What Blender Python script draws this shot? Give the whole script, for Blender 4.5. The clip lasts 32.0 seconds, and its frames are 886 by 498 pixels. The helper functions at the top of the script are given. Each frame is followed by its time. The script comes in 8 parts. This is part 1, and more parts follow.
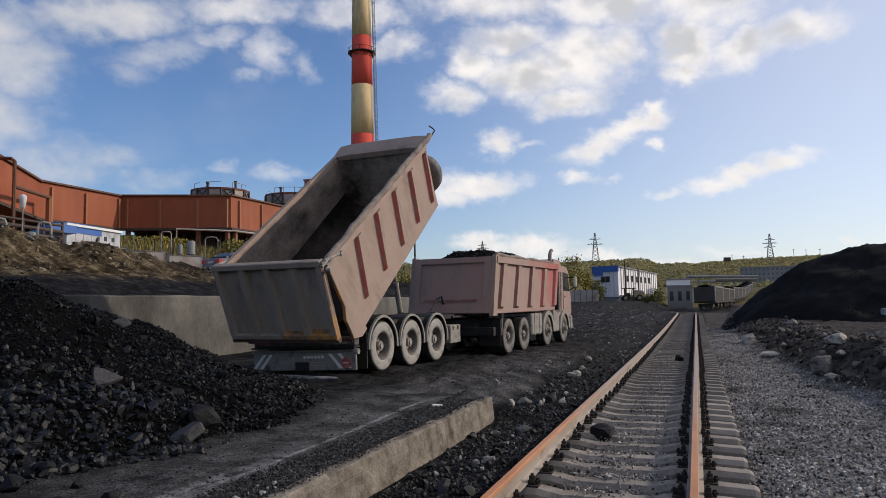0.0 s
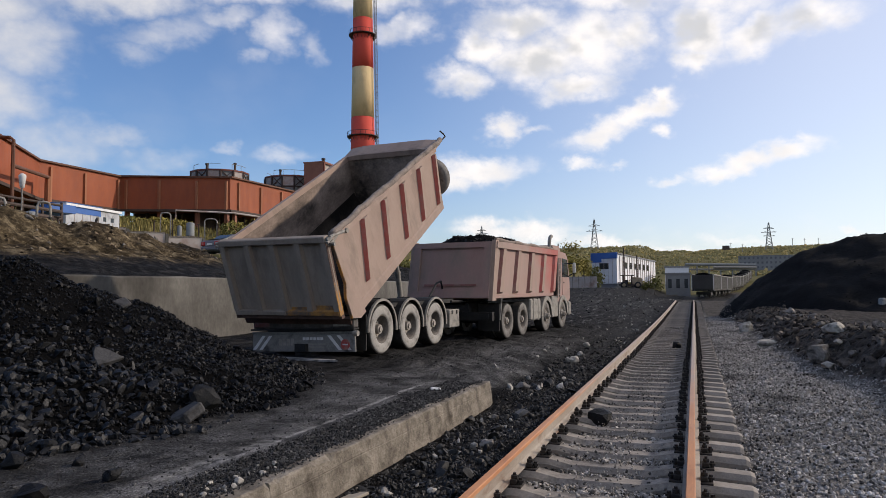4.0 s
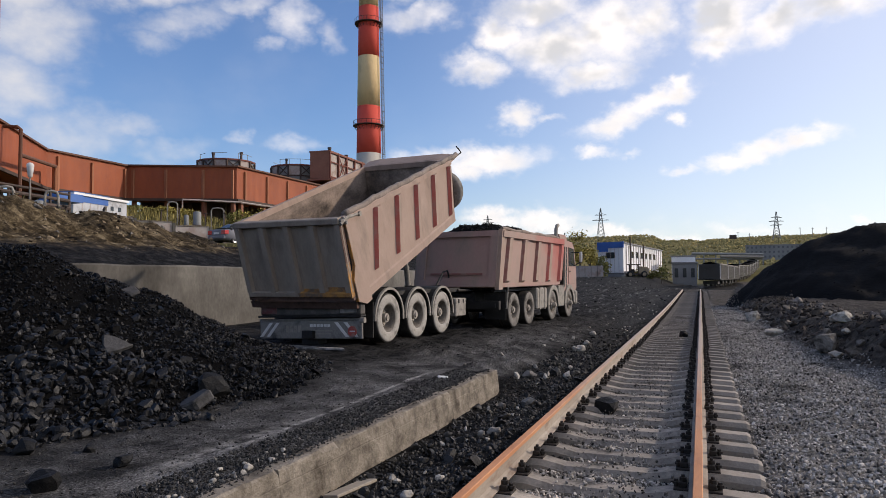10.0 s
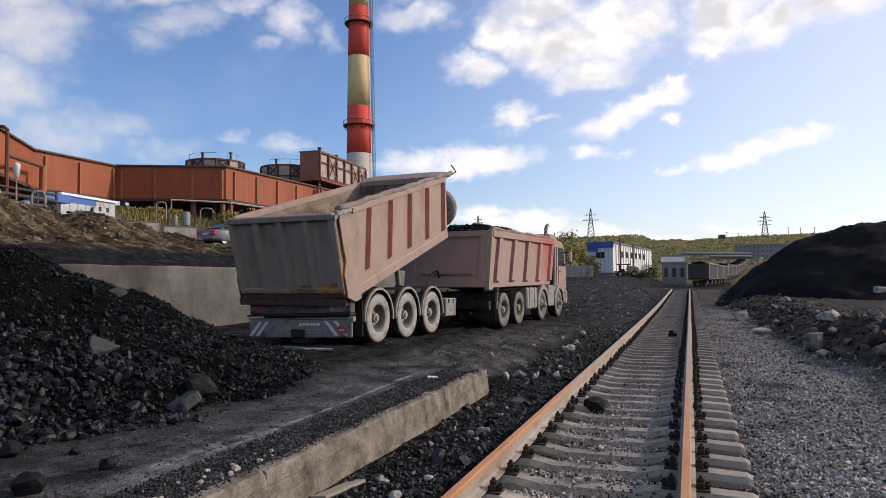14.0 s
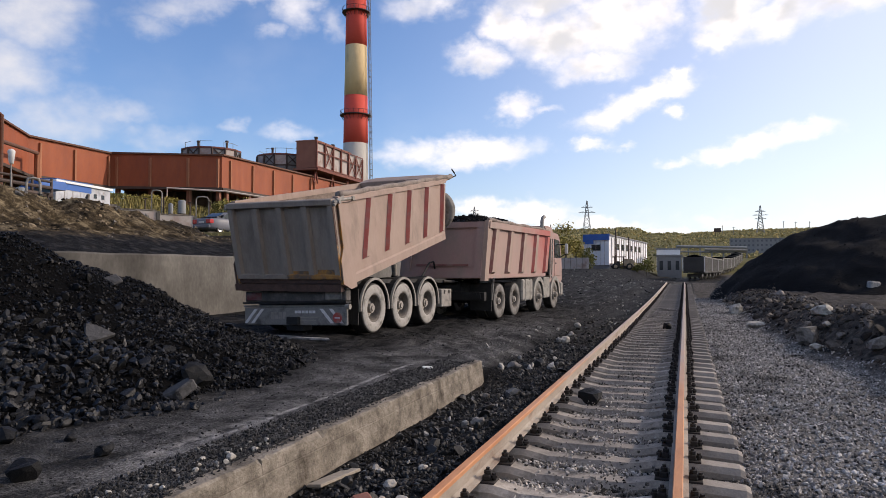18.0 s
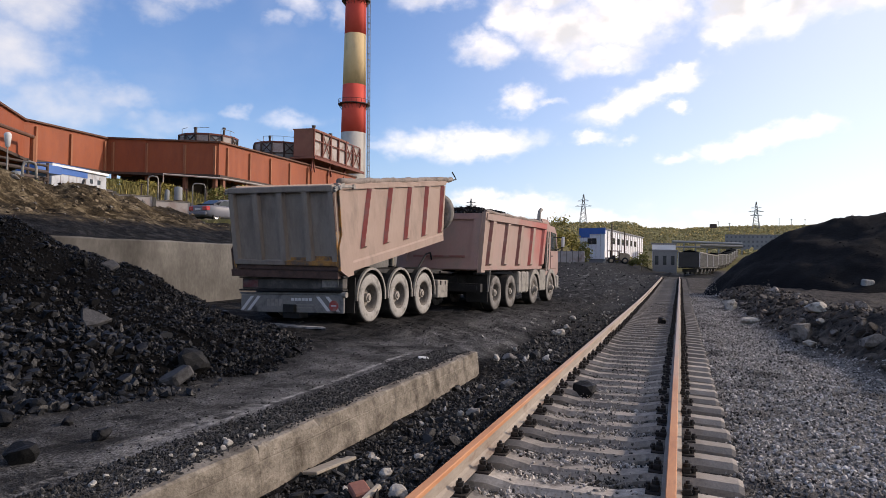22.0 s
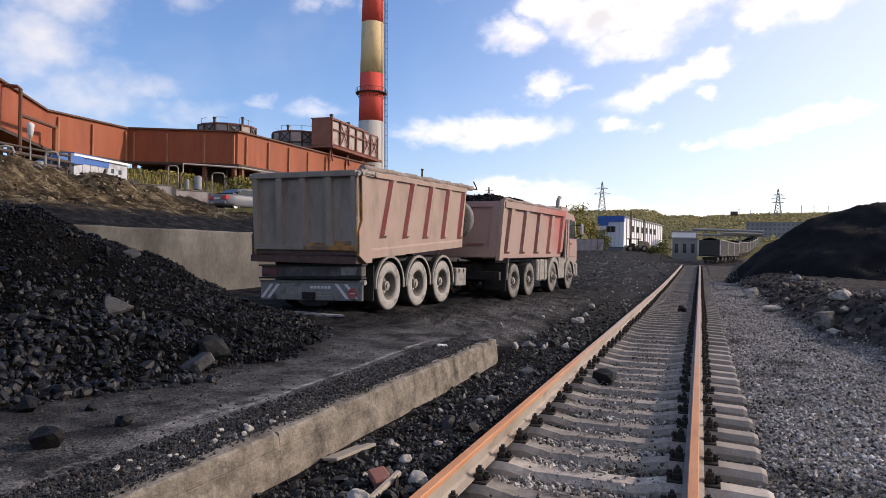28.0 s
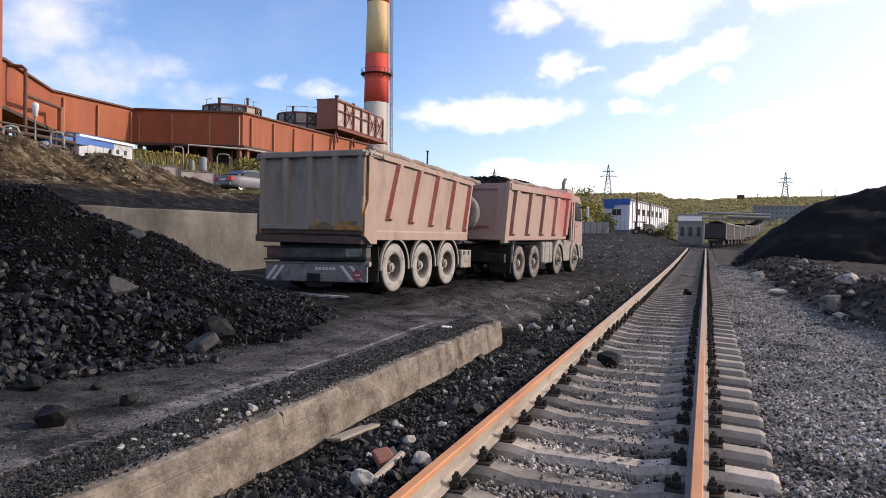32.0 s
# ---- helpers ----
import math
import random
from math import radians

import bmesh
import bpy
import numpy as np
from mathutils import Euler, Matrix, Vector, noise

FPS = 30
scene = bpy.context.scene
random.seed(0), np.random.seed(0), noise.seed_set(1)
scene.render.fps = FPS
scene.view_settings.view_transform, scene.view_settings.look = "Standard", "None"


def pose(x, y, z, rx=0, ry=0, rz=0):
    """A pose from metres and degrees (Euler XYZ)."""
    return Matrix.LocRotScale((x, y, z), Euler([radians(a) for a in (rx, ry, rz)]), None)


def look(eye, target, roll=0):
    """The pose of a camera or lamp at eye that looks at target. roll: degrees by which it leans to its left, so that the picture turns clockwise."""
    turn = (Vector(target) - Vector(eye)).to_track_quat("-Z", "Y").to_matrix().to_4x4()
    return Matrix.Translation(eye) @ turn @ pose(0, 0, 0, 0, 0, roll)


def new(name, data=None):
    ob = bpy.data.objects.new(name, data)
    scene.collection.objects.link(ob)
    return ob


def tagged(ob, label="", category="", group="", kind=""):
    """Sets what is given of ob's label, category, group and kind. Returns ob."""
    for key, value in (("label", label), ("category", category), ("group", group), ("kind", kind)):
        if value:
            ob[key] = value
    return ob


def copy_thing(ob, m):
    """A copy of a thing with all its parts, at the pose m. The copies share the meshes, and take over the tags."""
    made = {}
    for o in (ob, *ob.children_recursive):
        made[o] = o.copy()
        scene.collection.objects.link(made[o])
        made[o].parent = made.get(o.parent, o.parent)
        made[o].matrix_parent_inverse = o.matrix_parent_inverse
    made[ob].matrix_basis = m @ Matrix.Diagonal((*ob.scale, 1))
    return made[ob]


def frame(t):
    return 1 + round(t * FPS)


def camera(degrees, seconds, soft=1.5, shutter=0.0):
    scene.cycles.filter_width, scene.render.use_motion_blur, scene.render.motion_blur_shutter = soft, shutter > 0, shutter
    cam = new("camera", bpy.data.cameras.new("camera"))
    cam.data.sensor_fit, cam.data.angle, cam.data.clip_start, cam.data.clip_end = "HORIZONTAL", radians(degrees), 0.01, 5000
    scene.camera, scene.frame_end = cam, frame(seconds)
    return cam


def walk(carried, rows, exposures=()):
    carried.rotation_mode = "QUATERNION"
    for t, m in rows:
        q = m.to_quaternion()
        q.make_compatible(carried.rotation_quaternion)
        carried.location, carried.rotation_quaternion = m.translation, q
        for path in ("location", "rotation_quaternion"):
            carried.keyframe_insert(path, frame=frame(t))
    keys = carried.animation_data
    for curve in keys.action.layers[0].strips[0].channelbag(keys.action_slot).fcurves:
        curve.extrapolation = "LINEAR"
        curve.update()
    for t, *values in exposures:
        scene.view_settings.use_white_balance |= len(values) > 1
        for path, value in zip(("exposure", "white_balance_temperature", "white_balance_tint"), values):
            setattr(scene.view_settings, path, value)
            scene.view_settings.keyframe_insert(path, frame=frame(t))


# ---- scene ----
# ---- camera ----
# seconds, eye, heading to the left of +y, pitch up, roll (degrees)
PATH = [
    (0.0, 0.085, 0.005, 1.561, 19.791, 4.506, -1.070),
    (0.5, 0.082, 0.004, 1.560, 19.858, 4.436, -0.870),
    (1.0, 0.080, 0.003, 1.559, 19.664, 4.286, -0.834),
    (1.5, 0.078, 0.001, 1.558, 19.297, 4.110, -0.969),
    (2.0, 0.075, -0.000, 1.557, 19.383, 3.730, -1.246),
    (2.5, 0.073, -0.002, 1.556, 19.551, 3.387, -1.233),
    (3.0, 0.070, -0.003, 1.555, 19.585, 3.113, -1.187),
    (3.5, 0.068, -0.005, 1.554, 19.670, 3.190, -0.781),
    (5.5, 0.058, -0.010, 1.551, 19.706, 3.266, 0.186),
    (6.0, 0.056, -0.012, 1.550, 19.709, 3.328, 0.063),
    (6.5, 0.053, -0.013, 1.549, 19.707, 3.377, 0.362),
    (7.0, 0.051, -0.015, 1.548, 19.667, 3.252, 0.346),
    (7.5, 0.048, -0.016, 1.547, 19.653, 3.096, 0.086),
    (8.0, 0.046, -0.018, 1.546, 19.790, 2.879, -0.028),
    (8.5, 0.047, -0.016, 1.546, 19.884, 2.719, 0.181),
    (9.0, 0.049, -0.015, 1.546, 20.115, 2.625, -0.243),
    (9.5, 0.051, -0.013, 1.546, 20.205, 2.488, -0.342),
    (10.0, 0.052, -0.012, 1.546, 20.222, 2.376, -0.328),
    (10.5, 0.054, -0.010, 1.545, 20.200, 2.217, -0.476),
    (11.0, 0.056, -0.008, 1.545, 20.048, 2.275, -0.098),
    (11.5, 0.057, -0.007, 1.545, 20.049, 2.527, 0.247),
    (12.0, 0.059, -0.005, 1.545, 20.016, 2.527, -0.168),
    (12.5, 0.061, -0.004, 1.545, 19.877, 2.490, -0.378),
    (13.0, 0.062, -0.002, 1.545, 19.839, 2.489, -0.434),
    (13.5, 0.064, -0.001, 1.545, 19.640, 2.470, -0.473),
    (14.0, 0.066, 0.001, 1.545, 19.446, 2.379, -0.451),
    (14.5, 0.067, 0.002, 1.544, 19.382, 2.282, -0.296),
    (16.5, 0.070, 0.004, 1.544, 19.104, 1.570, -0.245),
    (17.0, 0.067, 0.001, 1.543, 19.231, 1.445, -0.439),
    (17.5, 0.065, -0.002, 1.543, 19.274, 1.678, -0.214),
    (18.0, 0.062, -0.005, 1.542, 19.115, 1.632, 0.076),
    (18.5, 0.060, -0.008, 1.542, 18.969, 1.550, 0.298),
    (19.0, 0.057, -0.011, 1.541, 18.925, 1.449, 0.412),
    (19.5, 0.055, -0.014, 1.541, 18.978, 1.398, 0.383),
    (20.0, 0.052, -0.017, 1.541, 18.880, 1.284, 0.798),
    (20.5, 0.050, -0.020, 1.540, 18.880, 1.131, 0.979),
    (21.0, 0.047, -0.023, 1.540, 18.888, 1.069, 1.185),
    (21.5, 0.045, -0.026, 1.539, 18.847, 0.959, 0.831),
    (22.0, 0.042, -0.029, 1.539, 18.774, 0.910, 1.044),
    (22.5, 0.040, -0.032, 1.538, 18.712, 1.068, 1.169),
    (23.0, 0.038, -0.035, 1.538, 18.692, 0.990, 1.046),
    (23.5, 0.035, -0.038, 1.538, 18.652, 0.851, 1.362),
    (24.0, 0.033, -0.041, 1.537, 18.665, 0.846, 2.122),
    (24.5, 0.031, -0.036, 1.536, 18.889, 0.725, 1.491),
    (25.0, 0.030, -0.031, 1.534, 19.090, 0.654, 1.064),
    (25.5, 0.028, -0.026, 1.533, 19.491, 0.514, 0.901),
    (27.5, 0.023, -0.007, 1.527, 19.924, 0.051, 0.759),
    (28.0, 0.021, -0.002, 1.525, 20.218, -0.057, 0.925),
    (28.5, 0.020, 0.003, 1.524, 20.444, -0.298, 1.118),
    (29.0, 0.019, 0.008, 1.522, 20.641, -0.552, 0.823),
    (29.5, 0.017, 0.013, 1.521, 20.765, -0.628, 0.507),
    (30.0, 0.016, 0.018, 1.519, 20.672, -0.805, 0.535),
    (30.5, 0.015, 0.022, 1.518, 20.664, -1.005, 0.444),
    (31.0, 0.013, 0.027, 1.516, 20.646, -1.211, 1.034),
    (31.5, 0.012, 0.032, 1.515, 20.625, -1.375, 1.109),
    (32.0, 0.010, 0.037, 1.513, 20.611, -1.509, 1.163),
]


def gaze(x, y, z, yaw, pitch, roll):
    a, b = radians(yaw), radians(pitch)
    way = Vector((-math.sin(a) * math.cos(b), math.cos(a) * math.cos(b), math.sin(b)))
    return look((x, y, z), Vector((x, y, z)) + 10 * way, roll)


cam = camera(64.735, 32.0, soft=0.5)
# the phone brightens its picture as it tilts down
walk(cam, [(t, gaze(*row)) for t, *row in PATH], exposures=[(0.0, -0.16, 7000, 13), (2.0, -0.08, 7000, 13), (6.0, 0.03, 7050, 14), (13.0, 0.10, 7120, 15), (17.0, 0.20, 7150, 16), (23.0, 0.30, 7200, 17), (26.0, 0.33, 7200, 17), (28.5, 0.36, 7250, 18), (30.0, 0.48, 7300, 18), (32.0, 0.56, 7300, 18)])

# ---- light ----
SUN_AZ, SUN_EL = 58.0, 27.0          # to the right of +y, above the horizon


def build_sky():
    world = bpy.data.worlds.new("sky")
    world.use_nodes = True
    scene.world = world
    nt = world.node_tree
    bg = nt.nodes["Background"]
    sky = nt.nodes.new("ShaderNodeTexSky")
    sky.sky_type = "NISHITA"
    sky.sun_disc = False
    sky.sun_elevation, sky.sun_rotation = radians(SUN_EL), radians(SUN_AZ)
    sky.air_density, sky.dust_density, sky.ozone_density = 1.0, 0.8, 3.0
    tint = nt.nodes.new("ShaderNodeMix")
    tint.data_type, tint.blend_type = "RGBA", "MULTIPLY"
    tint.inputs[0].default_value = 1.0
    tint.inputs[7].default_value = (0.775, 0.97, 1.23, 1.0)
    nt.links.new(sky.outputs[0], tint.inputs[6])
    nt.links.new(tint.outputs[2], bg.inputs[0])
    bg.inputs[1].default_value = 0.13
    sun = bpy.data.lights.new("sun", "SUN")
    sun.energy, sun.angle, sun.color = 4.8, radians(1.5), (1.0, 0.90, 0.78)
    ob = new("sun", sun)
    a, e = radians(SUN_AZ), radians(SUN_EL)
    d = Vector((math.sin(a) * math.cos(e), math.cos(a) * math.cos(e), math.sin(e)))
    ob.matrix_world = look(d * 100, (0, 0, 0))


build_sky()


# ---- materials ----
def nodes_of(name):
    m = bpy.data.materials.new(name)
    m.use_nodes = True
    nt = m.node_tree
    return m, nt, nt.nodes["Principled BSDF"]


def noise_node(nt, vec, scale, detail=6.0, rough=0.6, dist=0.0):
    n = nt.nodes.new("ShaderNodeTexNoise")
    n.inputs["Scale"].default_value, n.inputs["Detail"].default_value = scale, detail
    n.inputs["Roughness"].default_value, n.inputs["Distortion"].default_value = rough, dist
    nt.links.new(vec, n.inputs["Vector"])
    return n.outputs["Fac"]


def ramp(nt, fac, stops):
    r = nt.nodes.new("ShaderNodeValToRGB")
    e = r.color_ramp.elements
    while len(e) < len(stops):
        e.new(0.5)
    for el, (p, c) in zip(e, stops):
        el.position, el.color = p, (*c, 1.0) if len(c) == 3 else c
    nt.links.new(fac, r.inputs[0])
    return r.outputs[0]


def mix(nt, fac, a, b, kind="MIX"):
    m = nt.nodes.new("ShaderNodeMix")
    m.data_type, m.blend_type = "RGBA", kind
    for sock, v in ((m.inputs[0], fac), (m.inputs[6], a), (m.inputs[7], b)):
        if isinstance(v, (int, float)):
            sock.default_value = v
        elif isinstance(v, tuple):
            sock.default_value = (*v, 1.0)
        else:
            nt.links.new(v, sock)
    return m.outputs[2]


def math_node(nt, op, a, b=None, c=None, clamp=False):
    m = nt.nodes.new("ShaderNodeMath")
    m.operation, m.use_clamp = op, clamp
    for sock, v in zip(m.inputs, (a, b, c)):
        if v is None:
            continue
        if isinstance(v, (int, float)):
            sock.default_value = v
        else:
            nt.links.new(v, sock)
    return m.outputs[0]


ALBEDO_SCALE = 0.82           # every base colour is darkened evenly to balance the stronger sun


def surface(name, low, high, scale=3.0, fine=40.0, rough=0.8, metal=0.0, bump=0.3, depth=0.02, stain=None, stain_scale=0.8,
            stain_at=(0.5, 0.68), vary=0.0, island=0.0, stretch=(1, 1, 1), spec=0.5, spark=False):
    """Two scales of noise between two colours, an optional stain on top, relief, and variation from piece to piece."""
    m, nt, p = nodes_of(name)
    low, high = (tuple(ALBEDO_SCALE * c for c in k) for k in (low, high))
    stain = stain and tuple(ALBEDO_SCALE * c for c in stain)
    tc = nt.nodes.new("ShaderNodeTexCoord")
    mp = nt.nodes.new("ShaderNodeMapping")
    mp.inputs["Scale"].default_value = stretch
    nt.links.new(tc.outputs["Object"], mp.inputs[0])
    v = mp.outputs[0]
    big, small = noise_node(nt, v, scale), noise_node(nt, v, fine, 4.0)
    f = math_node(nt, "ADD", math_node(nt, "MULTIPLY", big, 0.6), math_node(nt, "MULTIPLY", small, 0.4))
    col = ramp(nt, f, [(0.33, low), (0.66, high)])
    if stain:
        s = ramp(nt, noise_node(nt, v, stain_scale, 8.0, 0.65), [(stain_at[0], (0, 0, 0)), (stain_at[1], (1, 1, 1))])
        col = mix(nt, s, col, stain)
    if vary or island:
        src = nt.nodes.new("ShaderNodeObjectInfo").outputs["Random"] if vary else nt.nodes.new("ShaderNodeNewGeometry").outputs["Random Per Island"]
        k = vary or island
        g = ramp(nt, src, [(0.0, (0.25,) * 3), (0.6, (0.65,) * 3), (0.88, (1.5,) * 3), (1.0, (3.2,) * 3)] if spark else [(0.0, (1 - k,) * 3), (1.0, (1 + k,) * 3)])
        col = mix(nt, 1.0, col, g, "MULTIPLY")
    nt.links.new(col, p.inputs["Base Color"])
    nt.links.new(ramp(nt, small, [(0.3, (max(0, rough - 0.12),) * 3), (0.7, (min(1, rough + 0.1),) * 3)]), p.inputs["Roughness"])
    p.inputs["Metallic"].default_value = metal
    p.inputs["Specular IOR Level"].default_value = spec
    if bump:
        b = nt.nodes.new("ShaderNodeBump")
        b.inputs["Strength"].default_value, b.inputs["Distance"].default_value = bump, depth
        nt.links.new(f, b.inputs["Height"])
        nt.links.new(b.outputs[0], p.inputs["Normal"])
    return m


M = {}
M["coal"] = surface("coal", (0.0021, 0.0021, 0.0023), (0.0090, 0.0088, 0.0095), 3.0, 30, 0.5, 0, 0.5, 0.02, island=0.85, spec=0.14, spark=True)
M["coal_face"] = surface("coal_face", (0.0018, 0.0017, 0.0017), (0.0067, 0.0065, 0.0065), 1.2, 14, 0.9, 0, 1.0, 0.12, spec=0.03)
M["gravel"] = surface("gravel", (0.20, 0.186, 0.170), (0.56, 0.523, 0.48), 3.0, 60, 0.9, 0, 0.6, 0.02, island=0.9, stain=(0.07, 0.065, 0.059), stain_scale=0.9, stain_at=(0.51, 0.68), spec=0.2)
M["stone"] = surface("stone", (0.15, 0.135, 0.12), (0.375, 0.342, 0.3), 3.0, 25, 0.92, 0, 0.7, 0.03, stain=(0.045, 0.04, 0.035), stain_at=(0.45, 0.65), stain_scale=4, spec=0.15)
M["pale_stone"] = surface("pale_stone", (0.33, 0.305, 0.265), (0.56, 0.525, 0.47), 5.0, 35, 0.9, 0, 0.5, 0.02, stain=(0.13, 0.115, 0.10), stain_scale=7, stain_at=(0.50, 0.72), spec=0.2)
M["grey_stone"] = surface("grey_stone", (0.05, 0.049, 0.05), (0.135, 0.132, 0.132), 5.0, 35, 0.85, 0, 0.8, 0.03, stain=(0.016, 0.016, 0.016), stain_scale=5, stain_at=(0.48, 0.68), spec=0.15)
M["brick"] = surface("brick", (0.25, 0.09, 0.06), (0.38, 0.16, 0.11), 6.0, 50, 0.9, 0, 0.5, 0.01)
M["concrete"] = surface("concrete", (0.135, 0.114, 0.090), (0.37, 0.325, 0.266), 5.0, 30, 0.92, 0, 1.0, 0.035, stain=(0.075, 0.062, 0.048), stain_scale=4.0, stain_at=(0.47, 0.68), stretch=(1, 0.8, 1.0), spec=0.15)
M["wall_concrete"] = surface("wall_concrete", (0.098, 0.093, 0.084), (0.235, 0.222, 0.20), 0.45, 12, 0.9, 0, 0.5, 0.03, stain=(0.058, 0.054, 0.048), stain_scale=0.32, stain_at=(0.44, 0.64), stretch=(1, 1, 0.6), spec=0.2)
M["sleeper"] = surface("sleeper", (0.255, 0.220, 0.182), (0.54, 0.475, 0.40), 4.0, 40, 0.9, 0, 0.7, 0.015, stain=(0.036, 0.031, 0.027), stain_scale=2.2, stain_at=(0.52, 0.68), vary=0.3)
M["rail_web"] = surface("rail_web", (0.30, 0.24, 0.19), (0.48, 0.42, 0.35), 3.0, 50, 0.85, 0.0, 0.3, 0.004, stain=(0.22, 0.11, 0.06), stain_scale=4, stain_at=(0.55, 0.72), stretch=(1, 0.3, 1))
M["dark_iron"] = surface("dark_iron", (0.0160, 0.0136, 0.0120), (0.0480, 0.0360, 0.0280), 8, 60, 0.8, 0.2, 0.4, 0.01)
M["pink_paint"] = surface("pink_paint", (0.37, 0.258, 0.208), (0.47, 0.350, 0.285), 1.6, 18, 0.85, 0, 0.2, 0.015, stain=(0.25, 0.19, 0.152), stain_scale=1.8, stain_at=(0.52, 0.76), stretch=(1, 1, 0.4))
M["truck_pink"] = surface("truck_pink", (0.39, 0.235, 0.205), (0.50, 0.325, 0.28), 1.4, 18, 0.8, 0, 0.15, 0.012, stain=(0.31, 0.24, 0.20), stain_scale=1.4, stain_at=(0.46, 0.70), stretch=(1, 1, 0.45))
M["old_red"] = surface("old_red", (0.27, 0.105, 0.088), (0.37, 0.165, 0.138), 3, 30, 0.8, 0, 0.1, 0.005, stain=(0.32, 0.22, 0.18), stain_scale=3, stain_at=(0.46, 0.7))
M["red_paint"] = surface("red_paint", (0.56, 0.125, 0.10), (0.70, 0.20, 0.165), 3, 30, 0.7, 0, 0.1, 0.005, stain=(0.44, 0.24, 0.20), stain_scale=3, stain_at=(0.46, 0.72))
M["gate_grey"] = surface("gate_grey", (0.275, 0.220, 0.175), (0.40, 0.330, 0.272), 2.2, 25, 0.85, 0, 0.2, 0.01, stain=(0.21, 0.155, 0.12), stain_scale=1.6, stain_at=(0.50, 0.74), stretch=(1, 1, 0.35))
M["gate_panel"] = surface("gate_panel", (0.275, 0.222, 0.178), (0.40, 0.332, 0.275), 2.2, 25, 0.85, 0, 0.2, 0.01, stain=(0.14, 0.10, 0.077), stain_scale=1.4, stain_at=(0.48, 0.72), stretch=(1, 1, 0.35))
M["gate_rust"] = surface("gate_rust", (0.36, 0.15, 0.04), (0.58, 0.30, 0.08), 6, 50, 0.85, 0, 0.3, 0.01, stain=(0.17, 0.125, 0.095), stain_scale=2.4, stain_at=(0.44, 0.56))
M["tub_inside"] = surface("tub_inside", (0.020, 0.017, 0.015), (0.085, 0.068, 0.056), 0.9, 16, 0.85, 0, 0.3, 0.02, stain=(0.010, 0.009, 0.009), stain_scale=0.7, stain_at=(0.42, 0.60), spec=0.12)
M["chassis"] = surface("chassis", (0.007, 0.007, 0.007), (0.022, 0.0205, 0.0195), 3, 30, 0.75, 0, 0.3, 0.01, stain=(0.065, 0.058, 0.052), stain_scale=3, stain_at=(0.55, 0.8))
M["dusty_metal"] = surface("dusty_metal", (0.26, 0.24, 0.21), (0.40, 0.37, 0.33), 4, 40, 0.75, 0.1, 0.2, 0.006, stain=(0.14, 0.13, 0.12), stain_scale=5)
M["fender"] = surface("fender", (0.27, 0.25, 0.22), (0.42, 0.395, 0.35), 4, 40, 0.85, 0, 0.2, 0.006, stain=(0.12, 0.11, 0.098), stain_scale=4, stain_at=(0.48, 0.68))
M["tyre"] = surface("tyre", (0.33, 0.312, 0.285), (0.53, 0.50, 0.455), 5, 50, 0.95, 0, 0.3, 0.01, stain=(0.12, 0.112, 0.10), stain_scale=4.5, stain_at=(0.48, 0.72), spec=0.1)
M["rim"] = surface("rim", (0.09, 0.078, 0.066), (0.23, 0.20, 0.17), 5, 40, 0.85, 0, 0.2, 0.006, stain=(0.05, 0.043, 0.036), stain_scale=6, stain_at=(0.50, 0.72))
M["hub"] = surface("hub", (0.26, 0.235, 0.20), (0.42, 0.38, 0.33), 8, 50, 0.85, 0.0, 0.3, 0.006)
M["board_grey"] = surface("board_grey", (0.18, 0.172, 0.16), (0.34, 0.324, 0.30), 3, 30, 0.8, 0, 0.1, 0.004, stain=(0.06, 0.056, 0.052), stain_scale=3)
M["white_paint"] = surface("white_paint", (0.66, 0.65, 0.63), (0.84, 0.83, 0.81), 2, 30, 0.7, 0, 0.1, 0.004, stain=(0.48, 0.46, 0.43), stain_scale=1.5, stain_at=(0.5, 0.75))
M["sign_red"] = surface("sign_red", (0.42, 0.05, 0.04), (0.52, 0.09, 0.07), 6, 40, 0.5, 0, 0.05, 0.002, stain=(0.35, 0.25, 0.2), stain_scale=8)
M["car_lamp"] = surface("car_lamp", (0.50, 0.020, 0.022), (0.62, 0.035, 0.035), 6, 40, 0.3, 0, 0.02, 0.002)
M["lamp_red"] = surface("lamp_red", (0.13, 0.03, 0.026), (0.24, 0.07, 0.06), 6, 40, 0.6, 0, 0.05, 0.002, stain=(0.14, 0.11, 0.10), stain_scale=6, stain_at=(0.42, 0.62))
M["tarp"] = surface("tarp", (0.22, 0.175, 0.147), (0.36, 0.295, 0.25), 3, 22, 0.95, 0, 0.6, 0.03, stain=(0.13, 0.11, 0.095), stain_scale=4)
M["chrome"] = surface("chrome", (0.35, 0.34, 0.33), (0.5, 0.49, 0.47), 6, 40, 0.4, 0.7, 0.1, 0.003)
M["orange_sheet"] = surface("orange_sheet", (0.31, 0.074, 0.029), (0.45, 0.122, 0.049), 0.35, 3, 0.75, 0, 0.3, 0.05, stain=(0.26, 0.064, 0.026), stain_scale=0.40, stain_at=(0.46, 0.85), stretch=(1, 1, 0.4))
M["orange_edge"] = surface("orange_edge", (0.11, 0.050, 0.032), (0.20, 0.090, 0.054), 0.4, 4, 0.8, 0, 0.2, 0.03)
M["orange_post"] = surface("orange_post", (0.37, 0.135, 0.065), (0.48, 0.205, 0.105), 0.4, 4, 0.8, 0, 0.2, 0.03)
M["dark_steel"] = surface("dark_steel", (0.05, 0.035, 0.03), (0.11, 0.075, 0.06), 1, 8, 0.8, 0.1, 0.2, 0.02)
M["red_frame"] = surface("red_frame", (0.15, 0.045, 0.032), (0.27, 0.085, 0.058), 0.8, 8, 0.8, 0, 0.2, 0.02)
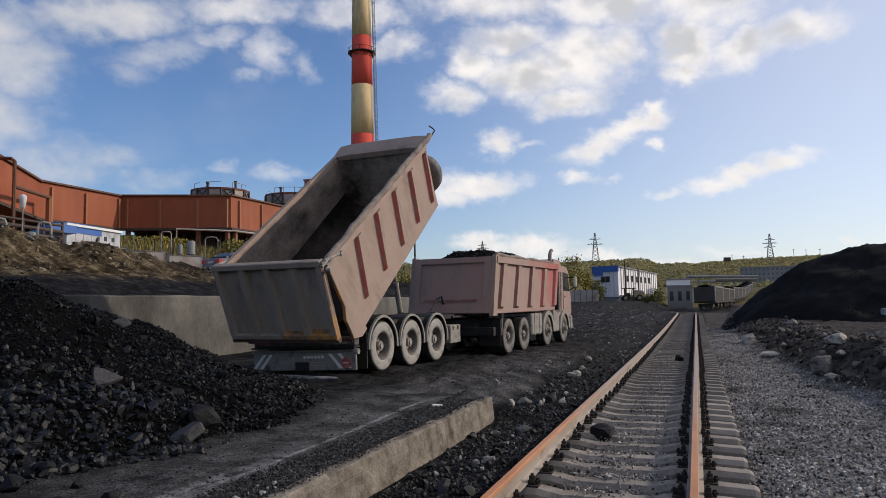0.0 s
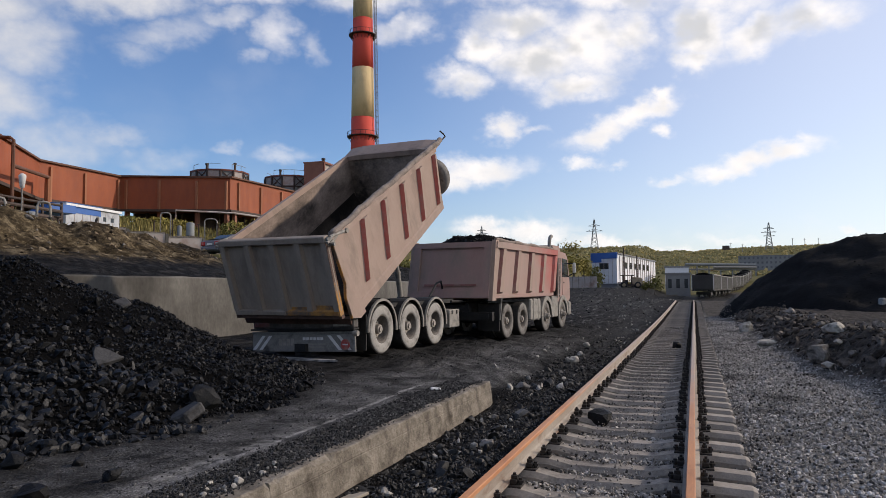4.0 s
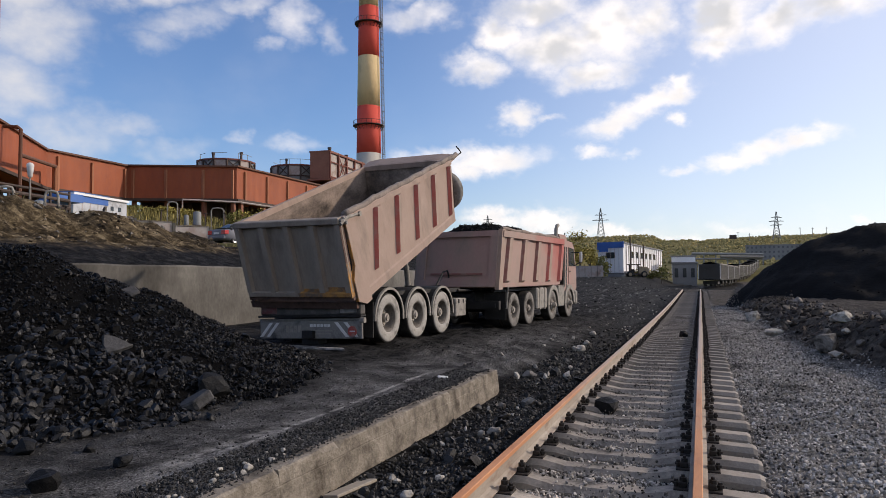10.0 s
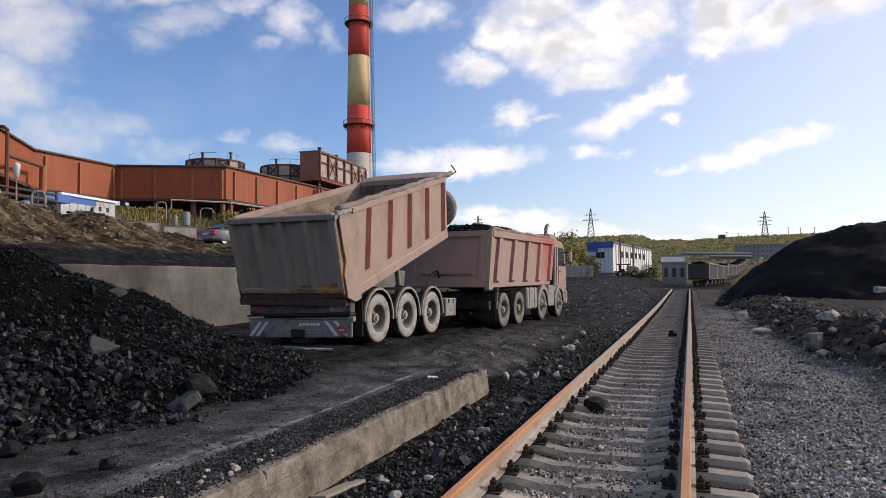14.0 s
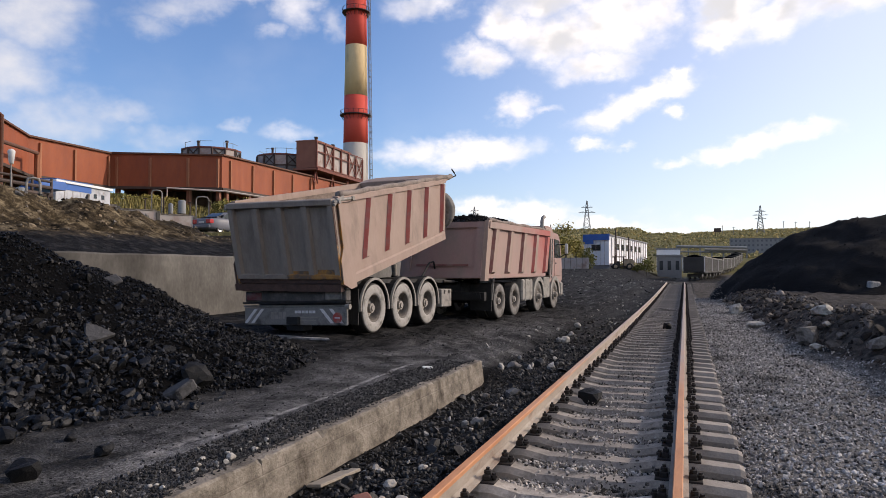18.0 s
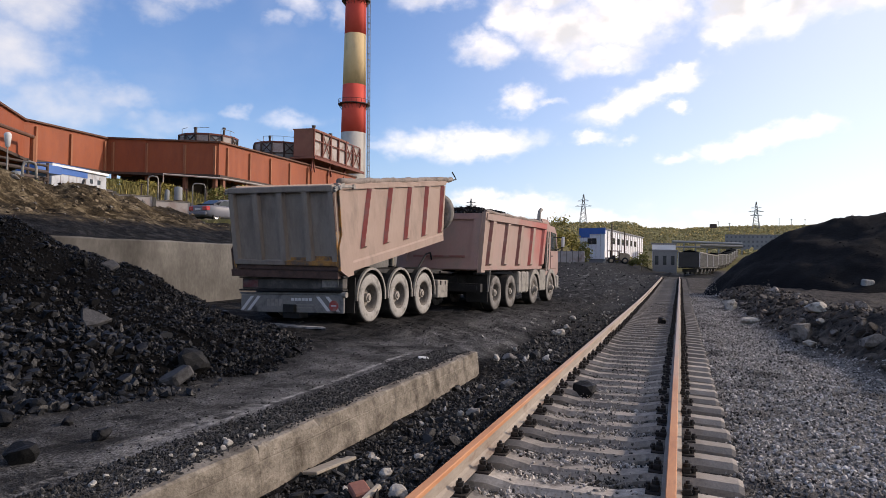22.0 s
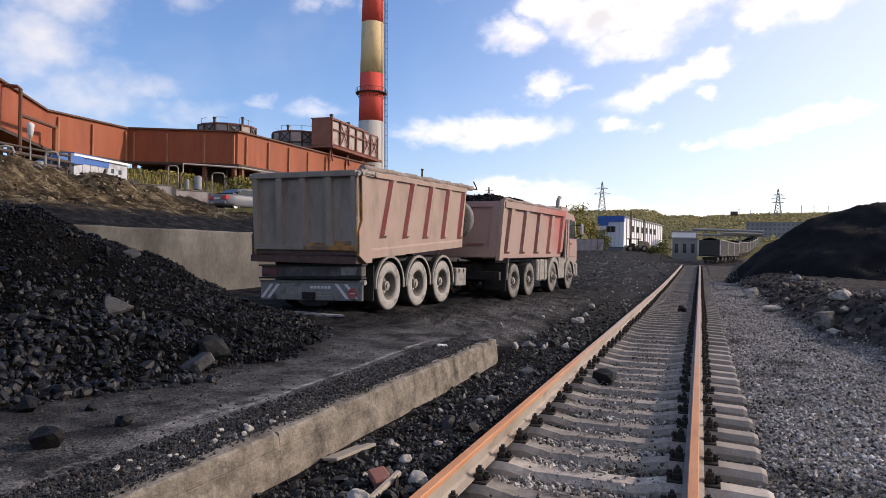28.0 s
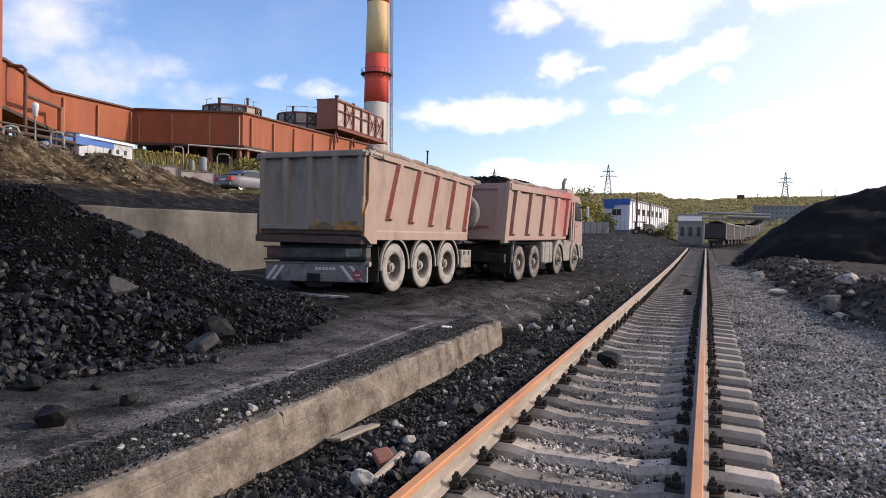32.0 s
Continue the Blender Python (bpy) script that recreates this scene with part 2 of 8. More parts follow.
M["brown_steel"] = surface("brown_steel", (0.24, 0.095, 0.06), (0.36, 0.16, 0.10), 0.6, 6, 0.8, 0, 0.2, 0.02)
M["tank_grey"] = surface("tank_grey", (0.20, 0.21, 0.21), (0.32, 0.33, 0.33), 0.4, 5, 0.75, 0.1, 0.2, 0.03)
M["pale_panel"] = surface("pale_panel", (0.42, 0.36, 0.33), (0.55, 0.49, 0.45), 0.5, 5, 0.8, 0, 0.2, 0.02, stain=(0.32, 0.22, 0.18), stain_scale=0.6)
M["chimney_red"] = surface("chimney_red", (0.80, 0.075, 0.045), (0.89, 0.125, 0.080), 0.12, 3, 0.8, 0, 0.15, 0.04)
M["chimney_cream"] = surface("chimney_cream", (0.786, 0.560, 0.274), (0.905, 0.679, 0.369), 0.12, 3, 0.85, 0, 0.15, 0.04, stain=(0.50, 0.34, 0.18), stain_scale=0.25, stretch=(1, 1, 0.3))
M["chimney_pale"] = surface("chimney_pale", (0.524, 0.476, 0.405), (0.643, 0.595, 0.524), 0.12, 3, 0.85, 0, 0.15, 0.04)
M["shed_white"] = surface("shed_white", (0.88, 0.89, 0.90), (0.98, 0.98, 0.98), 0.2, 4, 0.7, 0, 0.1, 0.03)
M["shed_blue"] = surface("shed_blue", (0.03, 0.12, 0.42), (0.06, 0.19, 0.55), 0.3, 4, 0.6, 0, 0.1, 0.02)
M["glass_dark"] = surface("glass_dark", (0.02, 0.025, 0.03), (0.05, 0.06, 0.07), 1, 6, 0.15, 0, 0.0, 0.0)
M["grey_block"] = surface("grey_block", (0.21, 0.21, 0.215), (0.31, 0.31, 0.31), 0.1, 2, 0.9, 0, 0.2, 0.05)
M["cabin_grey"] = surface("cabin_grey", (0.48, 0.50, 0.53), (0.62, 0.64, 0.67), 1.2, 14, 0.7, 0, 0.1, 0.01, stain=(0.33, 0.34, 0.36), stain_scale=1.5)
M["window_grey"] = surface("window_grey", (0.10, 0.105, 0.115), (0.16, 0.165, 0.175), 0.5, 4, 0.4, 0, 0.0, 0.0)
M["wagon_dark"] = surface("wagon_dark", (0.045, 0.04, 0.035), (0.09, 0.08, 0.07), 0.5, 6, 0.85, 0, 0.2, 0.02)
M["wagon_grey"] = surface("wagon_grey", (0.20, 0.19, 0.175), (0.32, 0.305, 0.28), 0.4, 6, 0.85, 0, 0.2, 0.02)
M["car_paint"] = surface("car_paint", (0.16, 0.165, 0.19), (0.21, 0.215, 0.245), 2, 20, 0.5, 0.0, 0.0, 0.0, spec=0.35)
M["leaf_yellow"] = surface("leaf_yellow", (0.27, 0.235, 0.065), (0.45, 0.37, 0.12), 0.3, 3, 0.9, 0, 0, 0, island=0.35, spec=0.1)
M["leaf_green"] = surface("leaf_green", (0.15, 0.155, 0.05), (0.27, 0.25, 0.095), 0.3, 3, 0.9, 0, 0, 0, island=0.3, spec=0.1)
M["bark"] = surface("bark", (0.06, 0.05, 0.04), (0.14, 0.12, 0.10), 4, 20, 0.9, 0, 0.4, 0.02)
M["wood"] = surface("wood", (0.30, 0.25, 0.19), (0.46, 0.40, 0.32), 2, 30, 0.85, 0, 0.3, 0.005, stretch=(1, 12, 1))

M["grit"] = surface("grit", (0.008, 0.0078, 0.0076), (0.08, 0.077, 0.074), 4.0, 60, 0.75, 0, 0.4, 0.01, island=0.98, spec=0.3, spark=True)
M["debris"] = surface("debris", (0.006, 0.006, 0.0062), (0.052, 0.050, 0.047), 3.0, 40, 0.6, 0, 0.6, 0.02, island=0.96, spec=0.3, spark=True)
M["rubble"] = surface("rubble", (0.034, 0.0285, 0.024), (0.140, 0.118, 0.100), 3.0, 30, 0.95, 0, 0.6, 0.03, island=0.8, spec=0.1)
M["bank_stone"] = surface("bank_stone", (0.060, 0.045, 0.029), (0.25, 0.195, 0.130), 2.0, 20, 0.95, 0, 0.6, 0.03, island=0.85, spec=0.1)
M["pale_dust"] = surface("pale_dust", (0.24, 0.235, 0.23), (0.42, 0.41, 0.40), 5.0, 40, 0.95, 0, 0.3, 0.01, stain=(0.09, 0.088, 0.085), stain_scale=6, stain_at=(0.45, 0.6))

M["track_stone"] = surface("track_stone", (0.13, 0.119, 0.107), (0.54, 0.497, 0.44), 3.0, 60, 0.9, 0, 0.5, 0.02, island=0.85, stain=(0.04, 0.036, 0.032), stain_scale=1.1, stain_at=(0.50, 0.66), spec=0.2)
M["rubble_stone"] = surface("rubble_stone", (0.08, 0.068, 0.056), (0.30, 0.26, 0.22), 3.0, 30, 0.95, 0, 0.7, 0.03, island=0.8, stain=(0.025, 0.021, 0.017), stain_scale=5, stain_at=(0.48, 0.64), spec=0.1)
M["warm_stone"] = surface("warm_stone", (0.3915, 0.3231, 0.2741), (0.62, 0.6167, 0.5285), 3.0, 25, 0.9, 0, 0.6, 0.03, stain=(0.08, 0.068, 0.058), stain_scale=5, stain_at=(0.46, 0.68), spec=0.15)
M["tyre_grey"] = surface("tyre_grey", (0.17, 0.16, 0.148), (0.33, 0.31, 0.285), 5, 50, 0.95, 0, 0.3, 0.01, stain=(0.06, 0.055, 0.05), stain_scale=3.5, stain_at=(0.48, 0.70), spec=0.1)
# paler copy of coal, with sky reflections and glints put into its colour
M["coal_lump"] = surface("coal_lump", (0.004, 0.004, 0.0043), (0.020, 0.0197, 0.0206), 7.0, 50, 0.46, 0, 0.9, 0.02, island=0.6, spec=0.3)
M["beam_dark"] = surface("beam_dark", (0.035, 0.032, 0.03), (0.13, 0.118, 0.105), 4, 40, 0.8, 0, 0.2, 0.006, stain=(0.20, 0.18, 0.16), stain_scale=4, stain_at=(0.55, 0.75))
M["coal_block"] = surface("coal_block", (0.004, 0.004, 0.0042), (0.018, 0.018, 0.0185), 9.0, 60, 0.6, 0, 0.9, 0.02, spec=0.18)
M["coal_dust"] = surface("coal_dust", (0.0055, 0.0056, 0.0059), (0.017, 0.0172, 0.018), 0.8, 10, 0.9, 0, 0.8, 0.10, spec=0.08)
# the two far leaf colours are lightened to include distance haze
M["leaf_ochre"] = surface("leaf_ochre", (0.39, 0.30, 0.12), (0.53, 0.41, 0.18), 0.05, 1.0, 0.95, 0, 0, 0, island=0.2, spec=0.05)
M["leaf_far"] = surface("leaf_far", (0.25, 0.225, 0.105), (0.38, 0.325, 0.155), 0.05, 1.0, 0.95, 0, 0, 0, island=0.2, spec=0.05)
M["leaf_grass"] = surface("leaf_grass", (0.17, 0.15, 0.05), (0.32, 0.26, 0.10), 0.2, 1.0, 0.95, 0, 0, 0, island=0.45, spec=0.05)
M["tread"] = surface("tread", (0.02, 0.019, 0.018), (0.07, 0.065, 0.06), 5, 40, 0.9, 0, 0.5, 0.02, spec=0.2)
M["tub_dust"] = surface("tub_dust", (0.16, 0.125, 0.104), (0.40, 0.315, 0.262), 1.6, 16, 0.9, 0, 0.3, 0.02, stain=(0.040, 0.034, 0.030), stain_scale=0.9, stain_at=(0.47, 0.66), stretch=(1, 0.6, 1.2), spec=0.15)
M["sill_brown"] = surface("sill_brown", (0.055, 0.030, 0.023), (0.17, 0.098, 0.075), 4, 40, 0.85, 0, 0.3, 0.01)
M["beige_paint"] = surface("beige_paint", (0.36, 0.27, 0.17), (0.46, 0.36, 0.24), 1, 10, 0.8, 0, 0.1, 0.01, stain=(0.2, 0.14, 0.09), stain_scale=1.5)
M["earth"] = surface("earth", (0.03, 0.026, 0.022), (0.10, 0.085, 0.07), 2.0, 30, 0.95, 0, 0.6, 0.03, island=0.6, spec=0.1)

def truck_side_material():
    """Dusty pink paint that is worn back to clean red towards the cab and along the top."""
    m = surface("truck_side", (0.39, 0.255, 0.215), (0.50, 0.345, 0.295), 1.4, 18, 0.8, 0, 0.15, 0.012, stain=(0.33, 0.26, 0.215), stain_scale=1.4, stain_at=(0.46, 0.70), stretch=(1, 1, 0.45))
    nt = m.node_tree
    p = nt.nodes["Principled BSDF"]
    old = p.inputs["Base Color"].links[0].from_socket
    tc = nt.nodes.new("ShaderNodeTexCoord")
    sep = nt.nodes.new("ShaderNodeSeparateXYZ")
    nt.links.new(tc.outputs["Object"], sep.inputs[0])
    wear = math_node(nt, "ADD", math_node(nt, "MULTIPLY_ADD", sep.outputs[1], 0.23, math_node(nt, "MULTIPLY", sep.outputs[2], 0.30)), noise_node(nt, tc.outputs["Object"], 1.3, 6, 0.6))
    mr = nt.nodes.new("ShaderNodeMapRange")
    mr.interpolation_type = "SMOOTHSTEP"
    nt.links.new(wear, mr.inputs[0])
    mr.inputs[1].default_value, mr.inputs[2].default_value, mr.inputs[4].default_value = 1.55, 2.35, 0.92
    nt.links.new(mix(nt, mr.outputs[0], old, (0.40, 0.10, 0.085)), p.inputs["Base Color"])
    return m


M["truck_side"] = truck_side_material()


def sleeper_material():
    """Pale concrete near the platform, more and more caked in coal dirt further along the track."""
    m = M["sleeper"]
    nt = m.node_tree
    p = nt.nodes["Principled BSDF"]
    old = p.inputs["Base Color"].links[0].from_socket
    at = nt.nodes.new("ShaderNodeNewGeometry").outputs["Position"]
    sep = nt.nodes.new("ShaderNodeSeparateXYZ")
    nt.links.new(at, sep.inputs[0])
    mr = nt.nodes.new("ShaderNodeMapRange")
    mr.interpolation_type = "SMOOTHSTEP"
    nt.links.new(math_node(nt, "MULTIPLY_ADD", noise_node(nt, at, 1.3, 6, 0.65), 16.0, math_node(nt, "SUBTRACT", sep.outputs[1], 8.0)), mr.inputs[0])
    mr.inputs[1].default_value, mr.inputs[2].default_value, mr.inputs[4].default_value = 5.0, 20.0, 0.72
    nt.links.new(mix(nt, mr.outputs[0], old, (0.085, 0.072, 0.060)), p.inputs["Base Color"])


sleeper_material()


def rail_head_material():
    """Orange rust by the near stretch, duller and greyer brown further along."""
    m = surface("rail_head", (0.50, 0.20, 0.085), (0.72, 0.345, 0.165), 6.0, 50, 0.75, 0.0, 0.2, 0.004, stain=(0.30, 0.11, 0.05), stain_scale=5, stain_at=(0.55, 0.75), stretch=(1, 0.15, 1))
    nt = m.node_tree
    p = nt.nodes["Principled BSDF"]
    old = p.inputs["Base Color"].links[0].from_socket
    tc = nt.nodes.new("ShaderNodeTexCoord")
    sep = nt.nodes.new("ShaderNodeSeparateXYZ")
    nt.links.new(tc.outputs["Object"], sep.inputs[0])
    mr = nt.nodes.new("ShaderNodeMapRange")
    mr.interpolation_type = "SMOOTHSTEP"
    nt.links.new(math_node(nt, "ADD", sep.outputs[1], math_node(nt, "MULTIPLY", noise_node(nt, tc.outputs["Object"], 0.6), 8.0)), mr.inputs[0])
    mr.inputs[1].default_value, mr.inputs[2].default_value, mr.inputs[4].default_value = 10.0, 20.0, 0.92
    nt.links.new(mix(nt, mr.outputs[0], old, (0.36, 0.30, 0.255)), p.inputs["Base Color"])
    return m


M["rail_rust"] = rail_head_material()


def ground_material():
    """One sheet: coal dust, track ballast, trodden platform, brown bank, dry grass and far hills, told apart by place."""
    m, nt, p = nodes_of("ground")
    tc = nt.nodes.new("ShaderNodeTexCoord")
    v = tc.outputs["Object"]
    sep = nt.nodes.new("ShaderNodeSeparateXYZ")
    nt.links.new(v, sep.inputs[0])
    x, y, z = sep.outputs
    n_big, n_mid, n_fine = noise_node(nt, v, 0.35, 8), noise_node(nt, v, 3.0, 8, 0.65), noise_node(nt, v, 28, 6, 0.7)
    coal = ramp(nt, n_mid, [(0.38, (0.003, 0.003, 0.0034)), (0.53, (0.015, 0.0147, 0.015)), (0.67, (0.052, 0.050, 0.0485))])
    speck = ramp(nt, n_fine, [(0.60, (0, 0, 0)), (0.74, (1, 1, 1))])
    coal = mix(nt, math_node(nt, "MULTIPLY", speck, 0.26), coal, (0.16, 0.155, 0.15))
    # wheel streaks along the yard
    lay = nt.nodes.new("ShaderNodeMapping")
    lay.inputs["Rotation"].default_value, lay.inputs["Scale"].default_value = (0, 0, radians(6)), (5.0, 0.55, 1.0)
    nt.links.new(v, lay.inputs[0])
    n_lane = noise_node(nt, lay.outputs[0], 1.0, 8, 0.62, 0.6)
    wob = math_node(nt, "MULTIPLY_ADD", n_big, 1.4, -0.7)
    xw = math_node(nt, "ADD", x, wob)

    def band(src, a, b, c, d):
        up = nt.nodes.new("ShaderNodeMapRange")
        dn = nt.nodes.new("ShaderNodeMapRange")
        for node, lo, hi in ((up, a, b), (dn, d, c)):
            node.interpolation_type = "SMOOTHSTEP"
            nt.links.new(src, node.inputs[0])
            node.inputs[1].default_value, node.inputs[2].default_value = lo, hi
        return math_node(nt, "MULTIPLY", up.outputs[0], dn.outputs[0])

    wide_lay = nt.nodes.new("ShaderNodeMapping")
    wide_lay.inputs["Rotation"].default_value, wide_lay.inputs["Scale"].default_value = (0, 0, radians(8)), (1.6, 0.14, 1.0)
    nt.links.new(v, wide_lay.inputs[0])
    n_rut = noise_node(nt, wide_lay.outputs[0], 1.0, 10, 0.7, 0.4)
    coal = mix(nt, math_node(nt, "MULTIPLY", math_node(nt, "MULTIPLY", band(y, 17.0, 26.0, 9000, 9001), band(x, -18, -15, 9000, 9001)), ramp(nt, n_rut, [(0.53, (0, 0, 0)), (0.60, (0.8, 0.8, 0.8))])), coal, (0.042, 0.041, 0.040))
    coal = mix(nt, math_node(nt, "MULTIPLY", math_node(nt, "MULTIPLY", band(y, 9.0, 13.0, 9000, 9001), band(x, -12.5, -10.5, 9000, 9001)), ramp(nt, n_lane, [(0.50, (0, 0, 0)), (0.62, (0.7, 0.7, 0.7))])), coal, (0.050, 0.0485, 0.047))
    # pale dried crust in the wheel tracks of the far yard
    crusts = math_node(nt, "MULTIPLY", math_node(nt, "MULTIPLY", band(y, 22, 34, 75, 95), band(xw, -12, -9, -3.6, -2.4)), ramp(nt, noise_node(nt, wide_lay.outputs[0], 2.3, 8, 0.7, 0.8), [(0.56, (0, 0, 0)), (0.66, (0.8, 0.8, 0.8))]))
    coal = mix(nt, crusts, coal, (0.23, 0.225, 0.217))
    gravel = ramp(nt, n_fine, [(0.3, (0.05, 0.047, 0.043)), (0.5, (0.20, 0.188, 0.174)), (0.72, (0.46, 0.435, 0.405))])
    gravel = mix(nt, ramp(nt, noise_node(nt, v, 0.9, 8, 0.65), [(0.48, (0, 0, 0)), (0.68, (0.75, 0.75, 0.75))]), gravel, (0.05, 0.047, 0.044))
    # dirty track bed; its right margin also paints the shade between sleeper ends
    dirt_and_shade = ramp(nt, n_fine, [(0.3, (0.015, 0.014, 0.013)), (0.5, (0.06, 0.055, 0.05)), (0.72, (0.17, 0.157, 0.143))])
    xs = math_node(nt, "ADD", x, math_node(nt, "MULTIPLY_ADD", n_mid, 0.5, -0.25))
    col = mix(nt, band(xs, -1.7, -1.4, 0.45, 0.65), coal, dirt_and_shade)
    col = mix(nt, math_node(nt, "MULTIPLY", band(xs, 0.45, 0.65, 4.6, 5.2), band(y, -50, -40, 40, 58)), col, gravel)
    # dark earth of the rubble bank
    earth = ramp(nt, n_mid, [(0.34, (0.020, 0.0175, 0.015)), (0.52, (0.085, 0.074, 0.063)), (0.72, (0.21, 0.184, 0.157))])
    zr = math_node(nt, "ADD", z, math_node(nt, "MULTIPLY_ADD", n_mid, 0.16, -0.08))
    col = mix(nt, math_node(nt, "MULTIPLY", band(zr, -0.25, -0.16, 2.0, 2.2), band(x, 0.6, 0.8, 60, 90)), col, earth)
    # trodden strip of grey grit along the platform
    grit = mix(nt, ramp(nt, noise_node(nt, v, 1.7, 10, 0.72), [(0.42, (0, 0, 0)), (0.64, (1, 1, 1))]), ramp(nt, n_mid, [(0.3, (0.014, 0.0138, 0.0138)), (0.7, (0.075, 0.0735, 0.073))]), (0.20, 0.196, 0.192))
    crust = noise_node(nt, v, 55, 5, 0.75)
    grit = mix(nt, 1.0, grit, ramp(nt, crust, [(0.38, (0.2, 0.2, 0.2)), (0.52, (0.9, 0.9, 0.9)), (0.66, (2.4, 2.4, 2.4))]), "MULTIPLY")
    near = band(y, -50, -40, 15, 26)
    col = mix(nt, math_node(nt, "MULTIPLY", math_node(nt, "MULTIPLY", band(xw, -5.6, -4.3, -3.3, -2.9), near), 0.92), col, grit)
    # greyish dry road on the yard behind the truck
    col = mix(nt, math_node(nt, "MULTIPLY", math_node(nt, "MULTIPLY", band(xw, -5.5, -3.5, -3.0, -1.8), band(y, 20, 28, 70, 110)), 0.10), col, (0.09, 0.087, 0.085))
    # terrace beyond the rubble on the right
    col = mix(nt, math_node(nt, "MULTIPLY", math_node(nt, "MULTIPLY", band(xw, 3.2, 4.4, 60, 90), band(y, 10, 16, 60, 90)), 0.55), col, (0.062, 0.056, 0.052))
    # pale worn line where the slab shows through the platform dust
    dl = math_node(nt, "ADD", math_node(nt, "MULTIPLY_ADD", y, 0.025, 3.615), math_node(nt, "ADD", x, math_node(nt, "MULTIPLY_ADD", n_mid, 0.12, -0.06)))
    thin = math_node(nt, "MULTIPLY", band(dl, -0.07, -0.02, 0.0, 0.04), band(y, 4.0, 5.5, 9.5, 11.0))
    thin = math_node(nt, "MULTIPLY", thin, ramp(nt, noise_node(nt, v, 7.0, 8, 0.8), [(0.42, (0, 0, 0)), (0.58, (1, 1, 1))]))
    smear = math_node(nt, "MULTIPLY", band(dl, -0.34, -0.05, 0.0, 0.10), band(y, 1.0, 1.6, 5.0, 8.0))
    smear = math_node(nt, "MULTIPLY", smear, ramp(nt, noise_node(nt, v, 3.2, 10, 0.8), [(0.47, (0, 0, 0)), (0.62, (0.8, 0.8, 0.8))]))
    col = mix(nt, math_node(nt, "MULTIPLY", math_node(nt, "MAXIMUM", thin, smear), 0.9), col, (0.50, 0.485, 0.465))
    # brown bank and dry grass on the upper terrace
    bank = ramp(nt, noise_node(nt, v, 1.6, 12, 0.82), [(0.40, (0.010, 0.008, 0.005)), (0.51, (0.085, 0.062, 0.035)), (0.64, (0.35, 0.275, 0.17))])
    zz = math_node(nt, "ADD", z, math_node(nt, "MULTIPLY_ADD", n_mid, 1.0, -0.5))
    left = band(x, -3000, -2990, -16.5, -15.0)
    col = mix(nt, math_node(nt, "MULTIPLY", band(zz, 2.35, 2.75, 5000, 5001), math_node(nt, "MULTIPLY", left, band(math_node(nt, "ADD", y, math_node(nt, "MULTIPLY_ADD", n_mid, 8.0, -4.0)), -500, -499, 20.5, 26.5))), col, bank)
    grass = ramp(nt, noise_node(nt, v, 0.05, 12, 0.75), [(0.3, (0.075, 0.078, 0.026)), (0.5, (0.135, 0.12, 0.045)), (0.7, (0.20, 0.155, 0.06))])
    col = mix(nt, math_node(nt, "MULTIPLY", band(x, -3000, -2990, -23, -21), 0.85), col, grass)
    far = nt.nodes.new("ShaderNodeVectorMath")
    far.operation = "LENGTH"
    nt.links.new(v, far.inputs[0])
    col = mix(nt, band(far.outputs["Value"], 135, 190, 9000, 9001), col, grass)
    col = mix(nt, 1.0, col, (ALBEDO_SCALE, ALBEDO_SCALE, ALBEDO_SCALE), "MULTIPLY")
    nt.links.new(col, p.inputs["Base Color"])
    p.inputs["Roughness"].default_value = 0.9
    p.inputs["Specular IOR Level"].default_value = 0.08
    h = math_node(nt, "ADD", math_node(nt, "MULTIPLY", n_mid, 0.6), math_node(nt, "ADD", math_node(nt, "MULTIPLY", n_fine, 0.3), math_node(nt, "MULTIPLY", n_lane, 0.9)))
    b = nt.nodes.new("ShaderNodeBump")
    b.inputs["Strength"].default_value, b.inputs["Distance"].default_value = 1.0, 0.12
    nt.links.new(h, b.inputs["Height"])
    nt.links.new(b.outputs[0], p.inputs["Normal"])
    return m


M["ground"] = ground_material()


# ---- shared makers ----
def mesh_ob(name, verts, faces, material, smooth=False):
    me = bpy.data.meshes.new(name)
    me.from_pydata(verts, [], faces)
    me.update()
    if smooth:
        me.polygons.foreach_set("use_smooth", [True] * len(me.polygons))
    me.materials.append(material)
    return new(name, me)


def part(name, bm, material, parent=None, label="", smooth=False, mats=()):
    bmesh.ops.recalc_face_normals(bm, faces=bm.faces)
    if smooth:
        for f in bm.faces:
            f.smooth = True
    me = bpy.data.meshes.new(name)
    bm.to_mesh(me)
    bm.free()
    me.materials.append(material)
    for m in mats:
        me.materials.append(m)
    ob = new(name, me)
    ob.parent = parent
    return tagged(ob, label)


def box(bm, x0, x1, y0, y1, z0, z1, bevel=0.0, mat=0):
    r = bmesh.ops.create_cube(bm, size=1.0, matrix=Matrix.Translation(((x0 + x1) / 2, (y0 + y1) / 2, (z0 + z1) / 2)) @ Matrix.Diagonal((abs(x1 - x0), abs(y1 - y0), abs(z1 - z0), 1)))
    vs = r["verts"]
    faces = {f for v in vs for f in v.link_faces}
    for f in faces:
        f.material_index = mat
    if bevel:
        edges = list({e for v in vs for e in v.link_edges})
        bmesh.ops.bevel(bm, geom=edges, offset=bevel, segments=1, affect="EDGES", profile=0.5)
    return bm


def boxes(*rows, bevel=0.0):
    bm = bmesh.new()
    for r in rows:
        box(bm, *r, bevel=bevel)
    return bm


